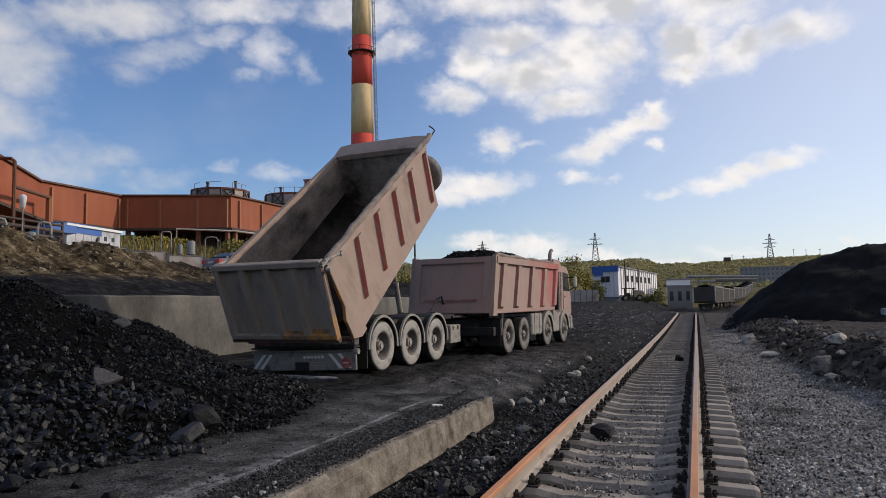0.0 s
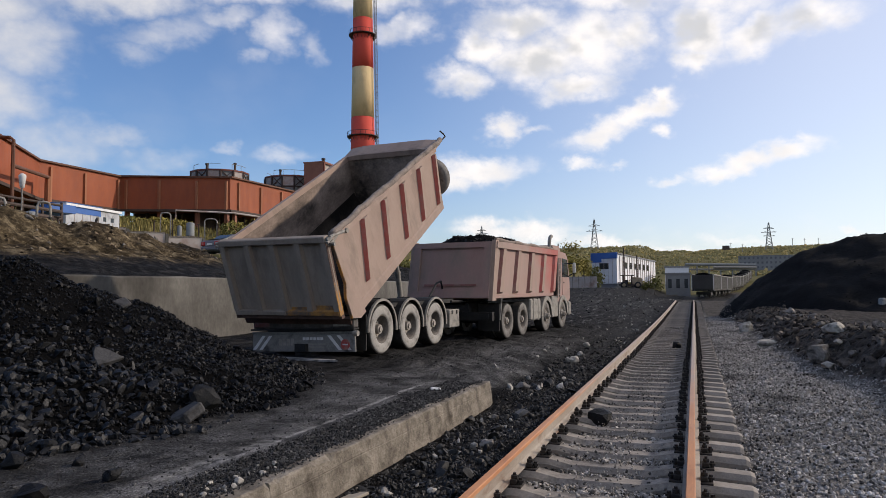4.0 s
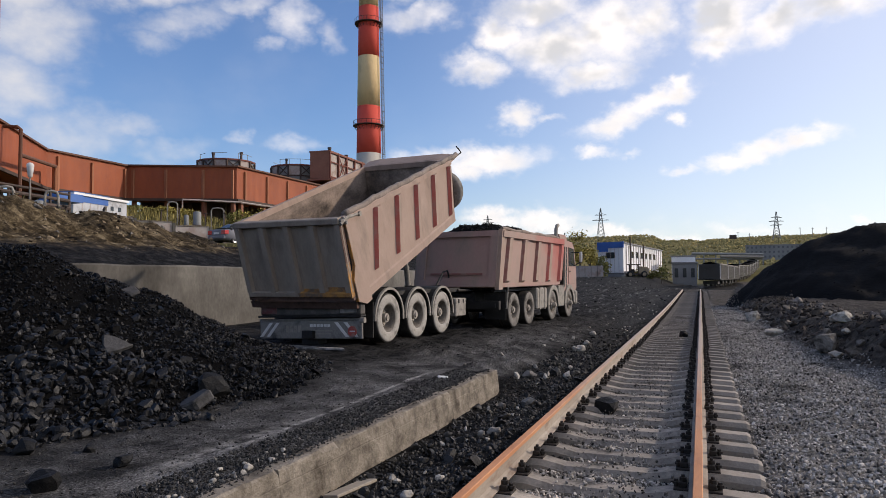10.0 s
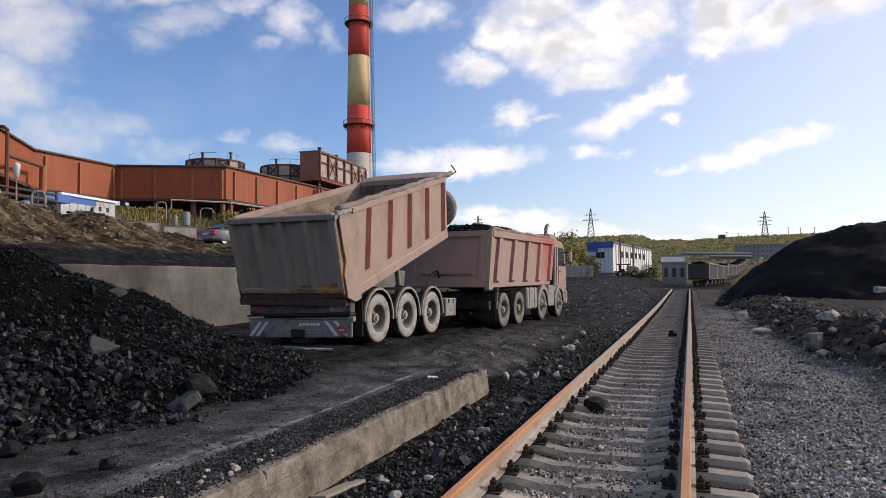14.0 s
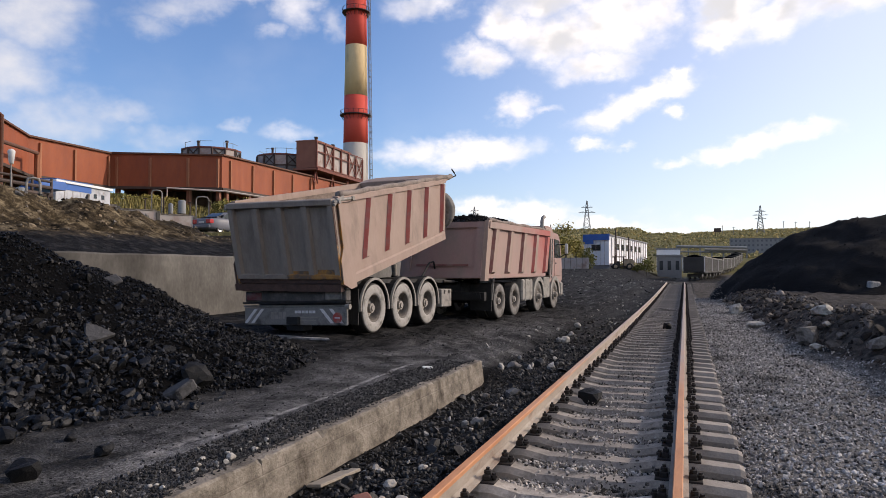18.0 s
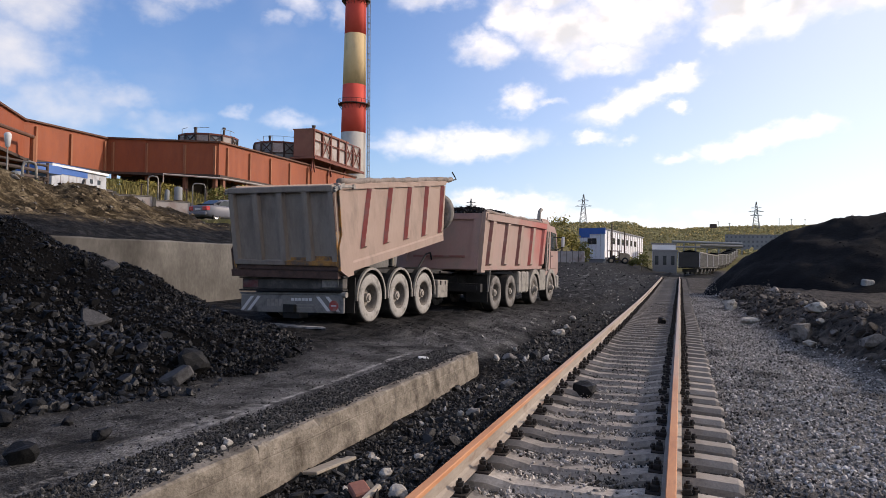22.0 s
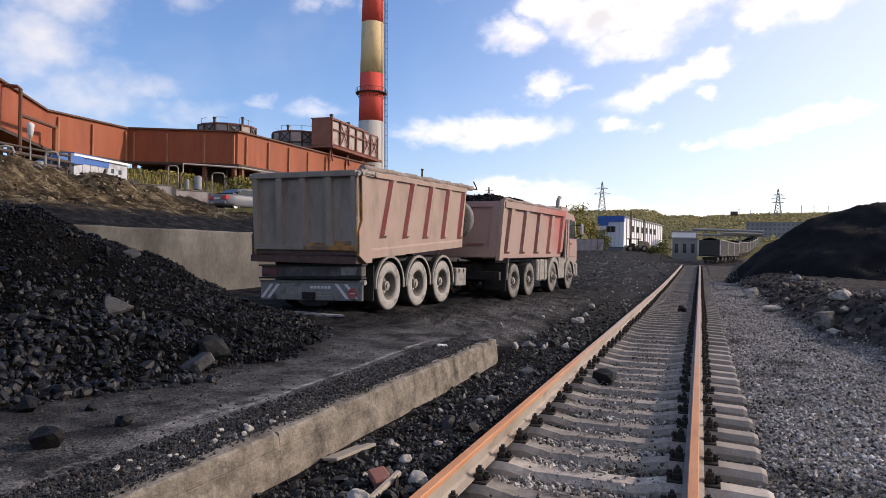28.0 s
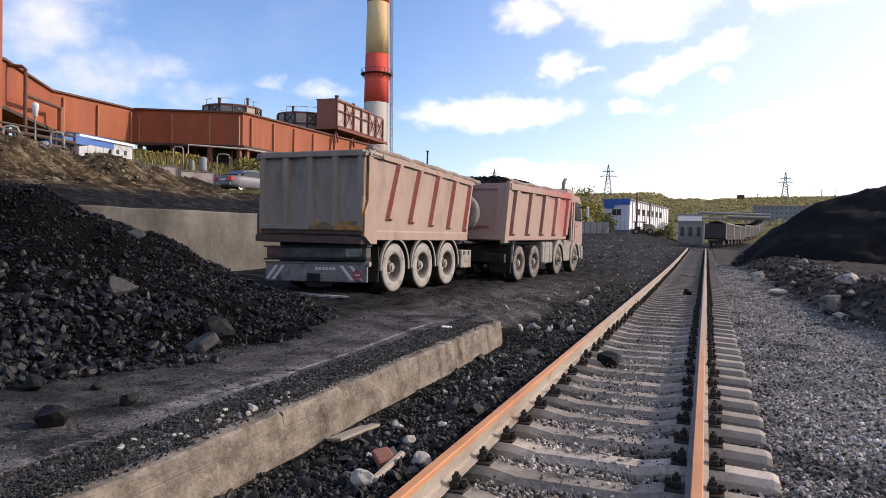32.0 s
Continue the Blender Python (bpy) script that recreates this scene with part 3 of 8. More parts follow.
def rod(bm, a, b, r, seg=8, r2=None):
    a, b = Vector(a), Vector(b)
    d = b - a
    m = Matrix.Translation((a + b) / 2) @ d.to_track_quat("Z", "Y").to_matrix().to_4x4()
    bmesh.ops.create_cone(bm, cap_ends=True, segments=seg, radius1=r, radius2=r if r2 is None else r2, depth=d.length, matrix=m)
    return bm


def rods(*rows, seg=8):
    bm = bmesh.new()
    for a, b, r in rows:
        rod(bm, a, b, r, seg)
    return bm


def prism(profile, axis, lo, hi, bm=None, mat=0):
    """A closed outline of (u, v) drawn along an axis: x takes (y, z), y takes (x, z), z takes (x, y)."""
    bm = bm or bmesh.new()
    def at(u, v, w):
        return {"x": (w, u, v), "y": (u, w, v), "z": (u, v, w)}[axis]
    a = [bm.verts.new(at(u, v, lo)) for u, v in profile]
    b = [bm.verts.new(at(u, v, hi)) for u, v in profile]
    n = len(profile)
    fs = [bm.faces.new(a[::-1]), bm.faces.new(b)]
    fs += [bm.faces.new((a[i], a[(i + 1) % n], b[(i + 1) % n], b[i])) for i in range(n)]
    for f in fs:
        f.material_index = mat
    return bm


def tube(points, r, seg=8, bm=None):
    """A bent pipe through points."""
    bm = bm or bmesh.new()
    pts = [Vector(p) for p in points]
    rings = []
    for i, p in enumerate(pts):
        d = (pts[min(i + 1, len(pts) - 1)] - pts[max(i - 1, 0)]).normalized()
        q = d.to_track_quat("Z", "Y")
        rings.append([bm.verts.new(p + q @ Vector((r * math.cos(2 * math.pi * k / seg), r * math.sin(2 * math.pi * k / seg), 0))) for k in range(seg)])
    for a, b in zip(rings, rings[1:]):
        for k in range(seg):
            bm.faces.new((a[k], a[(k + 1) % seg], b[(k + 1) % seg], b[k]))
    bm.faces.new(rings[0][::-1])
    bm.faces.new(rings[-1])
    return bm


def lathe(profile, seg=32, axis="x", bm=None, caps=True):
    """Turns (offset along the axis, radius) round the axis."""
    bm = bm or bmesh.new()
    rings = []
    for o, r in profile:
        ring = []
        for k in range(seg):
            c, s = r * math.cos(2 * math.pi * k / seg), r * math.sin(2 * math.pi * k / seg)
            ring.append(bm.verts.new((o, c, s) if axis == "x" else (c, s, o)))
        rings.append(ring)
    for a, b in zip(rings, rings[1:]):
        for k in range(seg):
            bm.faces.new((a[k], a[(k + 1) % seg], b[(k + 1) % seg], b[k]))
    if caps:
        bm.faces.new(rings[0])
        bm.faces.new(rings[-1][::-1])
    return bm


def empty(name, m, label, category, group=""):
    ob = new(name)
    ob.matrix_basis = m
    ob.empty_display_size = 0.3
    return tagged(ob, label, category, group)


ICO = {}


def ico(sub):
    if sub not in ICO:
        bm = bmesh.new()
        bmesh.ops.create_icosphere(bm, subdivisions=sub, radius=1.0)
        bm.verts.index_update()
        ICO[sub] = (np.array([v.co for v in bm.verts]), np.array([[v.index for v in f.verts] for f in bm.faces]))
        bm.free()
    return ICO[sub]


def scatter(name, centres, sizes, material, rng, flat=0.7, rough=0.28, sub=1, cuts=5):
    """Many broken lumps as one mesh: each a block with faces split off, squashed and turned."""
    v, f = ico(sub)
    n, k = len(centres), len(v)
    q = rng.normal(size=(n, 4))
    q /= np.linalg.norm(q, axis=1, keepdims=True)
    w, x, y, z = q.T
    rot = np.stack([np.stack([1 - 2 * (y * y + z * z), 2 * (x * y - z * w), 2 * (x * z + y * w)], -1),
                    np.stack([2 * (x * y + z * w), 1 - 2 * (x * x + z * z), 2 * (y * z - x * w)], -1),
                    np.stack([2 * (x * z - y * w), 2 * (y * z + x * w), 1 - 2 * (x * x + y * y)], -1)], 1)
    shape = np.stack([rng.uniform(0.75, 1.35, n), rng.uniform(0.6, 1.0, n), rng.uniform(flat * 0.55, flat * 1.1, n)], -1)
    pts = np.repeat(v[None], n, 0) * (1 + rng.uniform(-rough, rough, (n, k, 1)) * (1.0 if sub == 1 else 0.35))
    for _ in range(cuts):
        c = rng.normal(size=(n, 1, 3))
        c /= np.linalg.norm(c, axis=2, keepdims=True)
        over = np.maximum(0, (pts * c).sum(2, keepdims=True) - rng.uniform(0.35, 0.7, (n, 1, 1)))
        pts = pts - c * over
    pts = pts * shape[:, None]
    pts = np.einsum("nij,nkj->nki", rot, pts) * np.asarray(sizes)[:, None, None] + np.asarray(centres)[:, None]
    me = bpy.data.meshes.new(name)
    faces = (f[None] + (np.arange(n) * k)[:, None, None]).reshape(-1, 3)
    me.vertices.add(n * k)
    me.vertices.foreach_set("co", pts.reshape(-1).astype(np.float32))
    me.loops.add(faces.size)
    me.loops.foreach_set("vertex_index", faces.reshape(-1).astype(np.int32))
    me.polygons.add(len(faces))
    me.polygons.foreach_set("loop_start", np.arange(0, faces.size, 3, dtype=np.int32))
    me.polygons.foreach_set("use_smooth", np.zeros(len(faces), dtype=bool))
    me.update(calc_edges=True)
    me.materials.append(material)
    return new(name, me)


def boulder(name, place, size, material, label, seed, turn=0.0, sub=2, category="stone", group="", rough=0.22, tilt=(0, 0), cut=0.56):
    """One broken stone with facets and worn edges."""
    rnd = random.Random(seed)
    bm = bmesh.new()
    bmesh.ops.create_icosphere(bm, subdivisions=sub, radius=1.0)
    cuts = [Vector((rnd.gauss(0, 1), rnd.gauss(0, 1), rnd.gauss(0, 1))).normalized() for _ in range(9)]
    off = Vector((rnd.uniform(0, 50), rnd.uniform(0, 50), rnd.uniform(0, 50)))
    for v in bm.verts:
        p = v.co.copy()
        for c in cuts:
            d = p.dot(c)
            if d > cut:
                p -= c * (d - cut) * 0.97
        p *= 1 + rough * noise.noise(v.co * 1.7 + off) + 0.06 * noise.noise(v.co * 6 + off)
        v.co = Vector((p.x * size[0], p.y * size[1], p.z * size[2]))
    ob = part(name, bm, material)
    ob.matrix_basis = pose(*place, tilt[0], tilt[1], turn)
    return tagged(ob, label, category, group)


# ---- ground ----
def ss(a, b, t):
    t = np.clip((np.asarray(t, float) - a) / (b - a), 0, 1)
    return t * t * (3 - 2 * t)


def wave(x, y, s, seed=0.0):
    """Cheap smooth unevenness for arrays, about -1 to 1."""
    x, y = np.asarray(x, float) / s + seed, np.asarray(y, float) / s - 0.7 * seed
    return (np.sin(x * 1.9 + 1.3 * np.sin(y * 1.1)) + np.sin(y * 2.3 + 1.7 * np.sin(x * 0.9 + 2)) + 0.6 * np.sin((x + y) * 3.7) + 0.5 * np.sin((x - y) * 5.1 + 1)) / 3.1


def toe_right(y):
    return np.interp(y, [-6, 6, 11, 13.5, 18.2, 24, 30, 45, 80, 110], [5.0, 4.3, 3.45, 2.95, 2.25, 2.0, 1.9, 1.45, 3.0, 5.0])


def upper(y):
    return np.interp(y, [-20, 0, 15.8, 21, 25, 28, 35, 60, 90], [4.7, 4.4, 4.15, 3.76, 3.36, 3.12, 3.1, 3.0, 4.0])


def grade(y):
    """The track climbs slightly towards its far end."""
    return 0.42 * ss(26, 84, y)


def ground_z(x, y):
    x, y = np.asarray(x, float), np.asarray(y, float)
    bed = -0.275 + 0.012 * wave(x, y, 0.6)
    yard = 0.09 + 0.11 * ss(-4, -7, x) - 0.14 * ss(24, 60, y) + 0.035 * wave(x, y, 1.4) * ss(-3.2, -4.2, x) + 0.05 * wave(x, y, 5.0, 2) * ss(-3.5, -8, x)
    yard = yard + (0.030 * wave(x + 0.12 * y, 0.12 * y, 0.62, 3) + 0.018 * wave(x + 0.10 * y, 0.3 * y, 0.33, 5)) * ss(11, 13.5, y) * (1 - ss(60, 80, y)) * ss(-2.8, -4.0, x)
    # clods and crusts turned up by the tyres
    clod = 0.075 * ss(0.05, 0.75, np.abs(wave(x + 0.2 * y, 0.55 * y, 0.42, 11))) + 0.045 * np.maximum(0, wave(x, y, 0.19, 13)) - 0.05
    yard = yard + clod * 1.3 * ss(9.8, 11.8, y) * (1 - ss(36, 60, y)) * ss(-2.4, -3.2, x) * (1 - ss(-9.0, -10.5, x)) * (0.45 + 0.55 * ss(-0.4, 0.4, wave(x, y, 2.6, 15)))
    yard = yard + 1.5 * ss(38, 96, y) * ss(-4.5, -9.5, x)
    bed = bed + 0.15 * ss(-2.95, -1.78, x) * (1 - ss(-1.70, -1.62, x)) * (1 + 0.3 * wave(x, y, 0.5, 3))
    bed = bed - 0.042 * ss(-1.85, -1.70, x) * (1 - ss(0.45, 0.80, x))
    kerbed = 1 - ss(-3.13, -3.02, x)
    sloped = 1 - ss(-3.7, -2.1, x)
    w = ss(10.45, 11.1, y)
    left = kerbed * (1 - w) + sloped * w
    z = bed * (1 - left) + yard * left
    t = toe_right(y)
    top = 0.36 + 0.26 * (1 - ss(14, 24, y)) * (1 - ss(2.2, 4.5, x - t)) + 0.10 * wave(x, y, 0.7, 2) + 0.05 * wave(x, y, 2.0, 4) + 0.10 * ss(0.2, 1.2, np.abs(wave(x, y, 0.9, 7)))
    up = ss(0, 1.5, x - t - 0.25 * wave(y, x, 1.1, 3))
    z = z * (1 - up) + top * up
    # bank above the retaining wall
    low = 1.88 + 0.75 * ss(-13.6, -17.2, x) + 0.10 * wave(x, y, 1.5, 9) * ss(-13.6, -15, x)
    hi = upper(y)
    bank = low + (hi - 2.6) * ss(-17.0, -21.0, x + 0.5 * wave(x, y, 2.2, 5)) + (0.20 * wave(x, y, 0.9, 6) + 0.14 * np.abs(wave(x, y, 0.42, 3)) + 0.07 * wave(x, y, 0.21, 1)) * ss(-16.3, -17.5, x) * (1 - ss(-21.3, -23, x))
    flat = ss(-18.3, -19.2, x) * (1 - ss(-23.0, -24.0, x)) * ss(23.5, 25.5, y) * (1 - ss(34, 38, y))
    bank = bank * (1 - flat) + 2.92 * flat
    bank = bank + (8.8 - hi) * ss(-25, -60, x)
    pad = ss(-24.2, -25.8, x) * (1 - ss(-31, -33, x)) * ss(33.5, 36, y) * (1 - ss(43, 46, y))
    bank = bank * (1 - pad) + 3.78 * pad
    here = (x < -13.35) * np.maximum(1 - ss(48, 75, y), ss(-35, -50, x))
    z = np.where(x < -13.35, bank * here + z * (1 - here), z)
    z = z + grade(y) * ss(-7.5, -3.4, x) * (1 - ss(3.0, 8.0, x)) * (1 - ss(76, 96, y))
    r = np.hypot(x, y)
    hill = 32 + 2.5 * wave(x, y, 320, 1) + 1.5 * wave(x, y, 90, 8) + 10 * ss(-150, 170, x) + 6 * ss(-160, -400, x)
    z = z + hill * ss(330, 900, r)
    z = z + 6.0 * ss(170, 330, r) * ss(-60, 60, y)
    return z


def lines(near_lo, near_hi, step, far):
    out = list(np.arange(near_lo, near_hi + 1e-6, step))
    s, p = step, near_hi
    while p < far:
        s *= 1.16
        p += s
        out.append(p)
    s, p = step, near_lo
    while p > -far:
        s *= 1.16
        p -= s
        out.insert(0, p)
    return np.array(out)


def sheet(name, xs, ys, fn, material):
    gx, gy = np.meshgrid(xs, ys)
    gz = fn(gx, gy)
    nx, ny = len(xs), len(ys)
    i = (np.arange(ny - 1)[:, None] * nx + np.arange(nx - 1)).reshape(-1)
    faces = np.stack([i, i + 1, i + 1 + nx, i + nx], -1)
    return mesh_ob(name, np.stack([gx, gy, gz], -1).reshape(-1, 3).tolist(), faces.tolist(), material, True)


gx = lines(-26, 8, 0.2, 3600)
gx = np.sort(np.r_[gx, np.arange(-9.5, -1.8, 0.2) + 0.1])
gx = np.sort(np.r_[gx[(gx < -3.16) | (gx > -2.98)], -3.15, -3.13, -3.02, -2.99])
gx = np.sort(np.r_[gx[(gx < -13.46) | (gx > -13.24)], -13.45, -13.36, -13.34, -13.25])
gy = lines(-4, 50, 0.22, 3600)
gy = np.sort(np.r_[gy, gy[(gy > 9.0) & (gy < 34.0)] + 0.11])
ground = sheet("ground", gx, gy, ground_z, M["ground"])
tagged(ground, "black coal dust, gravel and grassy hills to the horizon", "ground", kind="structure")


def gz(x, y):
    return float(ground_z(x, y))


# ---- cloud layer ----
# bearing to the left, height, half length, half thickness, slant (degrees), density
CLOUDS_HIGH = [
    (9.9, 18.2, 5.5, 2.6, -3, 1.0), (14.2, 19.4, 2.4, 1.7, -2, 1.0), (5.6, 19.0, 4.2, 3.1, 4, 1.0), (16.2, 17.0, 2.8, 1.4, -1, 0.9), (7.0, 16.1, 4.0, 1.4, 1, 0.95),
    (2.5, 19.5, 2.6, 2.4, -6, 0.95), (10.9, 21.0, 5.5, 1.7, -3, 0.9), (-3.1, 19.2, 2.9, 3.0, 12, 1.0), (-2.0, 17.2, 1.8, 1.2, -7, 0.95), (-6.4, 18.3, 3.3, 1.6, 17, 0.95),
    (-10.1, 18.9, 3.8, 1.5, 5, 0.9), (-4.7, 22.4, 5.1, 2.6, -10, 1.0), (-10.9, 19.1, 1.2, 0.7, -11, 0.8), (3.2, 22.8, 6.5, 2.0, -7, 0.95), (12.2, 23.9, 7.9, 1.8, -3, 0.85),
    (21.0, 20.9, 4.0, 1.3, 7, 0.72),
]
CLOUDS_MIDDLE = [
    (23.5, 23.4, 5.6, 1.8, 1, 0.8), (2.1, 13.7, 3.4, 1.1, 18, 1.0), (5.4, 12.4, 3.3, 1.1, 16, 0.98), (0.6, 14.4, 1.7, 0.9, 23, 0.98), (0.9, 12.0, 0.9, 0.6, -4, 0.8),
    (13.3, 12.9, 1.9, 1.1, 8, 0.95), (11.0, 12.6, 1.7, 0.5, -2, 0.62), (7.5, 10.0, 1.9, 0.7, 2, 0.85), (4.7, 9.8, 1.1, 0.4, -3, 0.55), (16.5, 9.5, 5.1, 1.3, 3, 0.98),
    (21.4, 9.5, 3.5, 1.4, 0, 0.75), (23.5, 9.0, 2.8, 1.0, 0, 0.6), (-7.8, 9.9, 2.8, 0.8, 10, 0.95), (-3.2, 8.8, 3.5, 0.8, 9, 0.9), (0.7, 8.2, 1.7, 0.5, -3, 0.7),
    (-5.0, 9.3, 3.4, 0.9, 8, 0.92),
]
CLOUDS_LOW = [
    (15.5, 4.9, 3.2, 0.9, -1, 0.95), (11.6, 4.6, 3.6, 1.0, -1, 0.95), (6.5, 3.5, 4.2, 0.7, -1, 0.85), (1.2, 2.9, 3.3, 0.5, -1, 0.7), (-3.3, 3.5, 3.5, 0.6, -2, 0.6),
    (-11.1, 4.1, 1.2, 0.4, -3, 0.75), (50.2, 17.4, 4.6, 3.4, 19, 0.78), (51.5, 19.6, 4.6, 2.6, 10, 0.80),
]
CLOUD_VEILS = [
    (51.6, 13.6, 4.4, 3.4, 7, 0.74), (44.6, 11.3, 3.6, 1.5, 13, 0.60), (48.4, 10.4, 7.2, 2.9, 8, 0.62), (41.5, 9.8, 4.9, 1.3, 3, 0.5), (39.7, 19.7, 5.5, 1.5, 14, 0.6),
    (42.2, 17.8, 2.4, 1.2, 6, 0.55), (31.4, 20.4, 2.4, 2.0, 26, 0.7), (33.3, 18.6, 1.3, 1.2, 40, 0.55), (35.4, 21.1, 4.0, 1.1, 5, 0.62), (43.3, 21.8, 8.0, 1.9, 8, 0.85),
    (33.6, 23.3, 6.7, 1.6, 5, 0.78), (35.8, 11.1, 1.6, 0.7, 3, 0.55), (31.9, 10.6, 3.1, 1.0, 2, 0.6), (28.5, 19.5, 1.2, 1.8, 2, 0.5),
]
CLOUD_BASE = 300.0


def cloud_layer():
    """A level sheet of broken cloud which drifts as one piece; its pattern is laid out by bearing and height from the middle."""
    m = bpy.data.materials.new("cloud")
    m.use_nodes = True
    nt = m.node_tree
    nt.nodes.clear()
    out = nt.nodes.new("ShaderNodeOutputMaterial")
    tc = nt.nodes.new("ShaderNodeTexCoord")
    sep = nt.nodes.new("ShaderNodeSeparateXYZ")
    nt.links.new(tc.outputs["Object"], sep.inputs[0])
    deg = 180 / math.pi
    x, y = sep.outputs[0], sep.outputs[1]
    az = math_node(nt, "MULTIPLY", math_node(nt, "ARCTAN2", x, y), -deg)
    rng = math_node(nt, "SQRT", math_node(nt, "ADD", math_node(nt, "MULTIPLY", x, x), math_node(nt, "MULTIPLY", y, y)))
    el = math_node(nt, "MULTIPLY", math_node(nt, "ARCTAN2", math_node(nt, "ADD", sep.outputs[2], CLOUD_BASE), rng), deg)
    cmb = nt.nodes.new("ShaderNodeCombineXYZ")
    nt.links.new(az, cmb.inputs[0])
    nt.links.new(math_node(nt, "MULTIPLY", el, 1.35), cmb.inputs[1])
    v = cmb.outputs[0]
    n1 = nt.nodes.new("ShaderNodeTexNoise")
    n1.inputs["Scale"].default_value, n1.inputs["Detail"].default_value, n1.inputs["Roughness"].default_value = 0.42, 6, 0.56
    nt.links.new(v, n1.inputs["Vector"])
    sp = nt.nodes.new("ShaderNodeSeparateColor")
    nt.links.new(n1.outputs["Color"], sp.inputs[0])
    u0 = math_node(nt, "ADD", az, math_node(nt, "MULTIPLY_ADD", sp.outputs[0], 3.4, -1.7))
    v0 = math_node(nt, "ADD", el, math_node(nt, "MULTIPLY_ADD", sp.outputs[1], 2.6, -1.3))
    total = None
    for caz, cel, wa, we, slant, dense in CLOUDS_HIGH + CLOUDS_MIDDLE + CLOUDS_LOW + CLOUD_VEILS:
        ca, sa = math.cos(radians(slant)), math.sin(radians(slant))
        du, dv = math_node(nt, "SUBTRACT", u0, caz), math_node(nt, "SUBTRACT", v0, cel)
        u = math_node(nt, "MULTIPLY_ADD", du, -ca / wa, math_node(nt, "MULTIPLY", dv, sa / wa))
        w = math_node(nt, "MULTIPLY_ADD", du, sa / we, math_node(nt, "MULTIPLY", dv, ca / we))
        q = math_node(nt, "MULTIPLY_ADD", u, u, math_node(nt, "MULTIPLY", w, w))
        g = math_node(nt, "MULTIPLY", math_node(nt, "POWER", 2.718, math_node(nt, "MULTIPLY", q, -0.9)), dense)
        total = g if total is None else math_node(nt, "MAXIMUM", total, g)
    low = nt.nodes.new("ShaderNodeMapRange")
    nt.links.new(el, low.inputs[0])
    low.inputs[1].default_value, low.inputs[2].default_value, low.inputs[3].default_value, low.inputs[4].default_value = 8.0, 2.5, 0.0, 0.40
    total = math_node(nt, "MAXIMUM", total, low.outputs[0])
    # thin cloud out of view, added as fill light for the shaded sides
    wide = nt.nodes.new("ShaderNodeMapRange")
    nt.links.new(math_node(nt, "MAXIMUM", math_node(nt, "MULTIPLY", math_node(nt, "SUBTRACT", math_node(nt, "ABSOLUTE", az), 62.0), 0.05), math_node(nt, "MULTIPLY", math_node(nt, "SUBTRACT", el, 29.0), 0.08)), wide.inputs[0])
    wide.inputs[4].default_value = 0.18
    total = math_node(nt, "MAXIMUM", total, math_node(nt, "MULTIPLY", wide.outputs[0], math_node(nt, "MULTIPLY_ADD", noise_node(nt, v, 0.05, 4, 0.5), 1.2, 0.0)))
    # soft veils high up, crisper heaps low down
    high = nt.nodes.new("ShaderNodeMapRange")
    nt.links.new(el, high.inputs[0])
    high.inputs[1].default_value, high.inputs[2].default_value = 13.0, 17.0
    soft = nt.nodes.new("ShaderNodeMapRange")
    nt.links.new(az, soft.inputs[0])
    soft.inputs[1].default_value, soft.inputs[2].default_value, soft.inputs[3].default_value, soft.inputs[4].default_value = 22.0, 30.0, 0.62, 0.42
    fluff = noise_node(nt, v, 0.50, 6, 0.54)
    body = math_node(nt, "MULTIPLY_ADD", math_node(nt, "SUBTRACT", fluff, 0.5), soft.outputs[0], total)
    veil = nt.nodes.new("ShaderNodeMapRange")
    nt.links.new(az, veil.inputs[0])
    veil.inputs[1].default_value, veil.inputs[2].default_value, veil.inputs[3].default_value, veil.inputs[4].default_value = 20.0, 36.0, 0.40, 0.54
    haze = math_node(nt, "MULTIPLY", noise_node(nt, v, 0.10, 5, 0.5), veil.outputs[0])
    alpha = nt.nodes.new("ShaderNodeMapRange")
    alpha.interpolation_type = "SMOOTHSTEP"
    nt.links.new(math_node(nt, "MAXIMUM", body, haze), alpha.inputs[0])
    alpha.inputs[1].default_value, alpha.inputs[2].default_value = 0.20, 1.08
    core = nt.nodes.new("ShaderNodeMapRange")
    core.interpolation_type = "SMOOTHSTEP"
    nt.links.new(math_node(nt, "MULTIPLY_ADD", math_node(nt, "SUBTRACT", noise_node(nt, v, 0.26, 4, 0.45), 0.5), 2.6, math_node(nt, "MULTIPLY_ADD", total, 0.5, 0.42)), core.inputs[0])
    core.inputs[1].default_value, core.inputs[2].default_value = 0.62, 1.20
    # sun glare and low haze over the hills, painted white on the sheet
    glare = nt.nodes.new("ShaderNodeMapRange")
    glare.interpolation_type = "SMOOTHSTEP"
    nt.links.new(math_node(nt, "MULTIPLY_ADD", el, 0.35, az), glare.inputs[0])
    glare.inputs[1].default_value, glare.inputs[2].default_value, glare.inputs[4].default_value = 36.0, -16.0, 0.44
    mist = nt.nodes.new("ShaderNodeMapRange")
    mist.interpolation_type = "SMOOTHSTEP"
    nt.links.new(el, mist.inputs[0])
    mist.inputs[1].default_value, mist.inputs[2].default_value, mist.inputs[4].default_value = 12.0, 1.0, 0.10
    clear = math_node(nt, "MULTIPLY", math_node(nt, "SUBTRACT", 1.0, glare.outputs[0]), math_node(nt, "MULTIPLY", math_node(nt, "SUBTRACT", 1.0, mist.outputs[0]), math_node(nt, "SUBTRACT", 1.0, alpha.outputs[0])))
    cover = math_node(nt, "SUBTRACT", 1.0, clear)
    # the veil away from the sun is painted duller
    dull = nt.nodes.new("ShaderNodeMapRange")
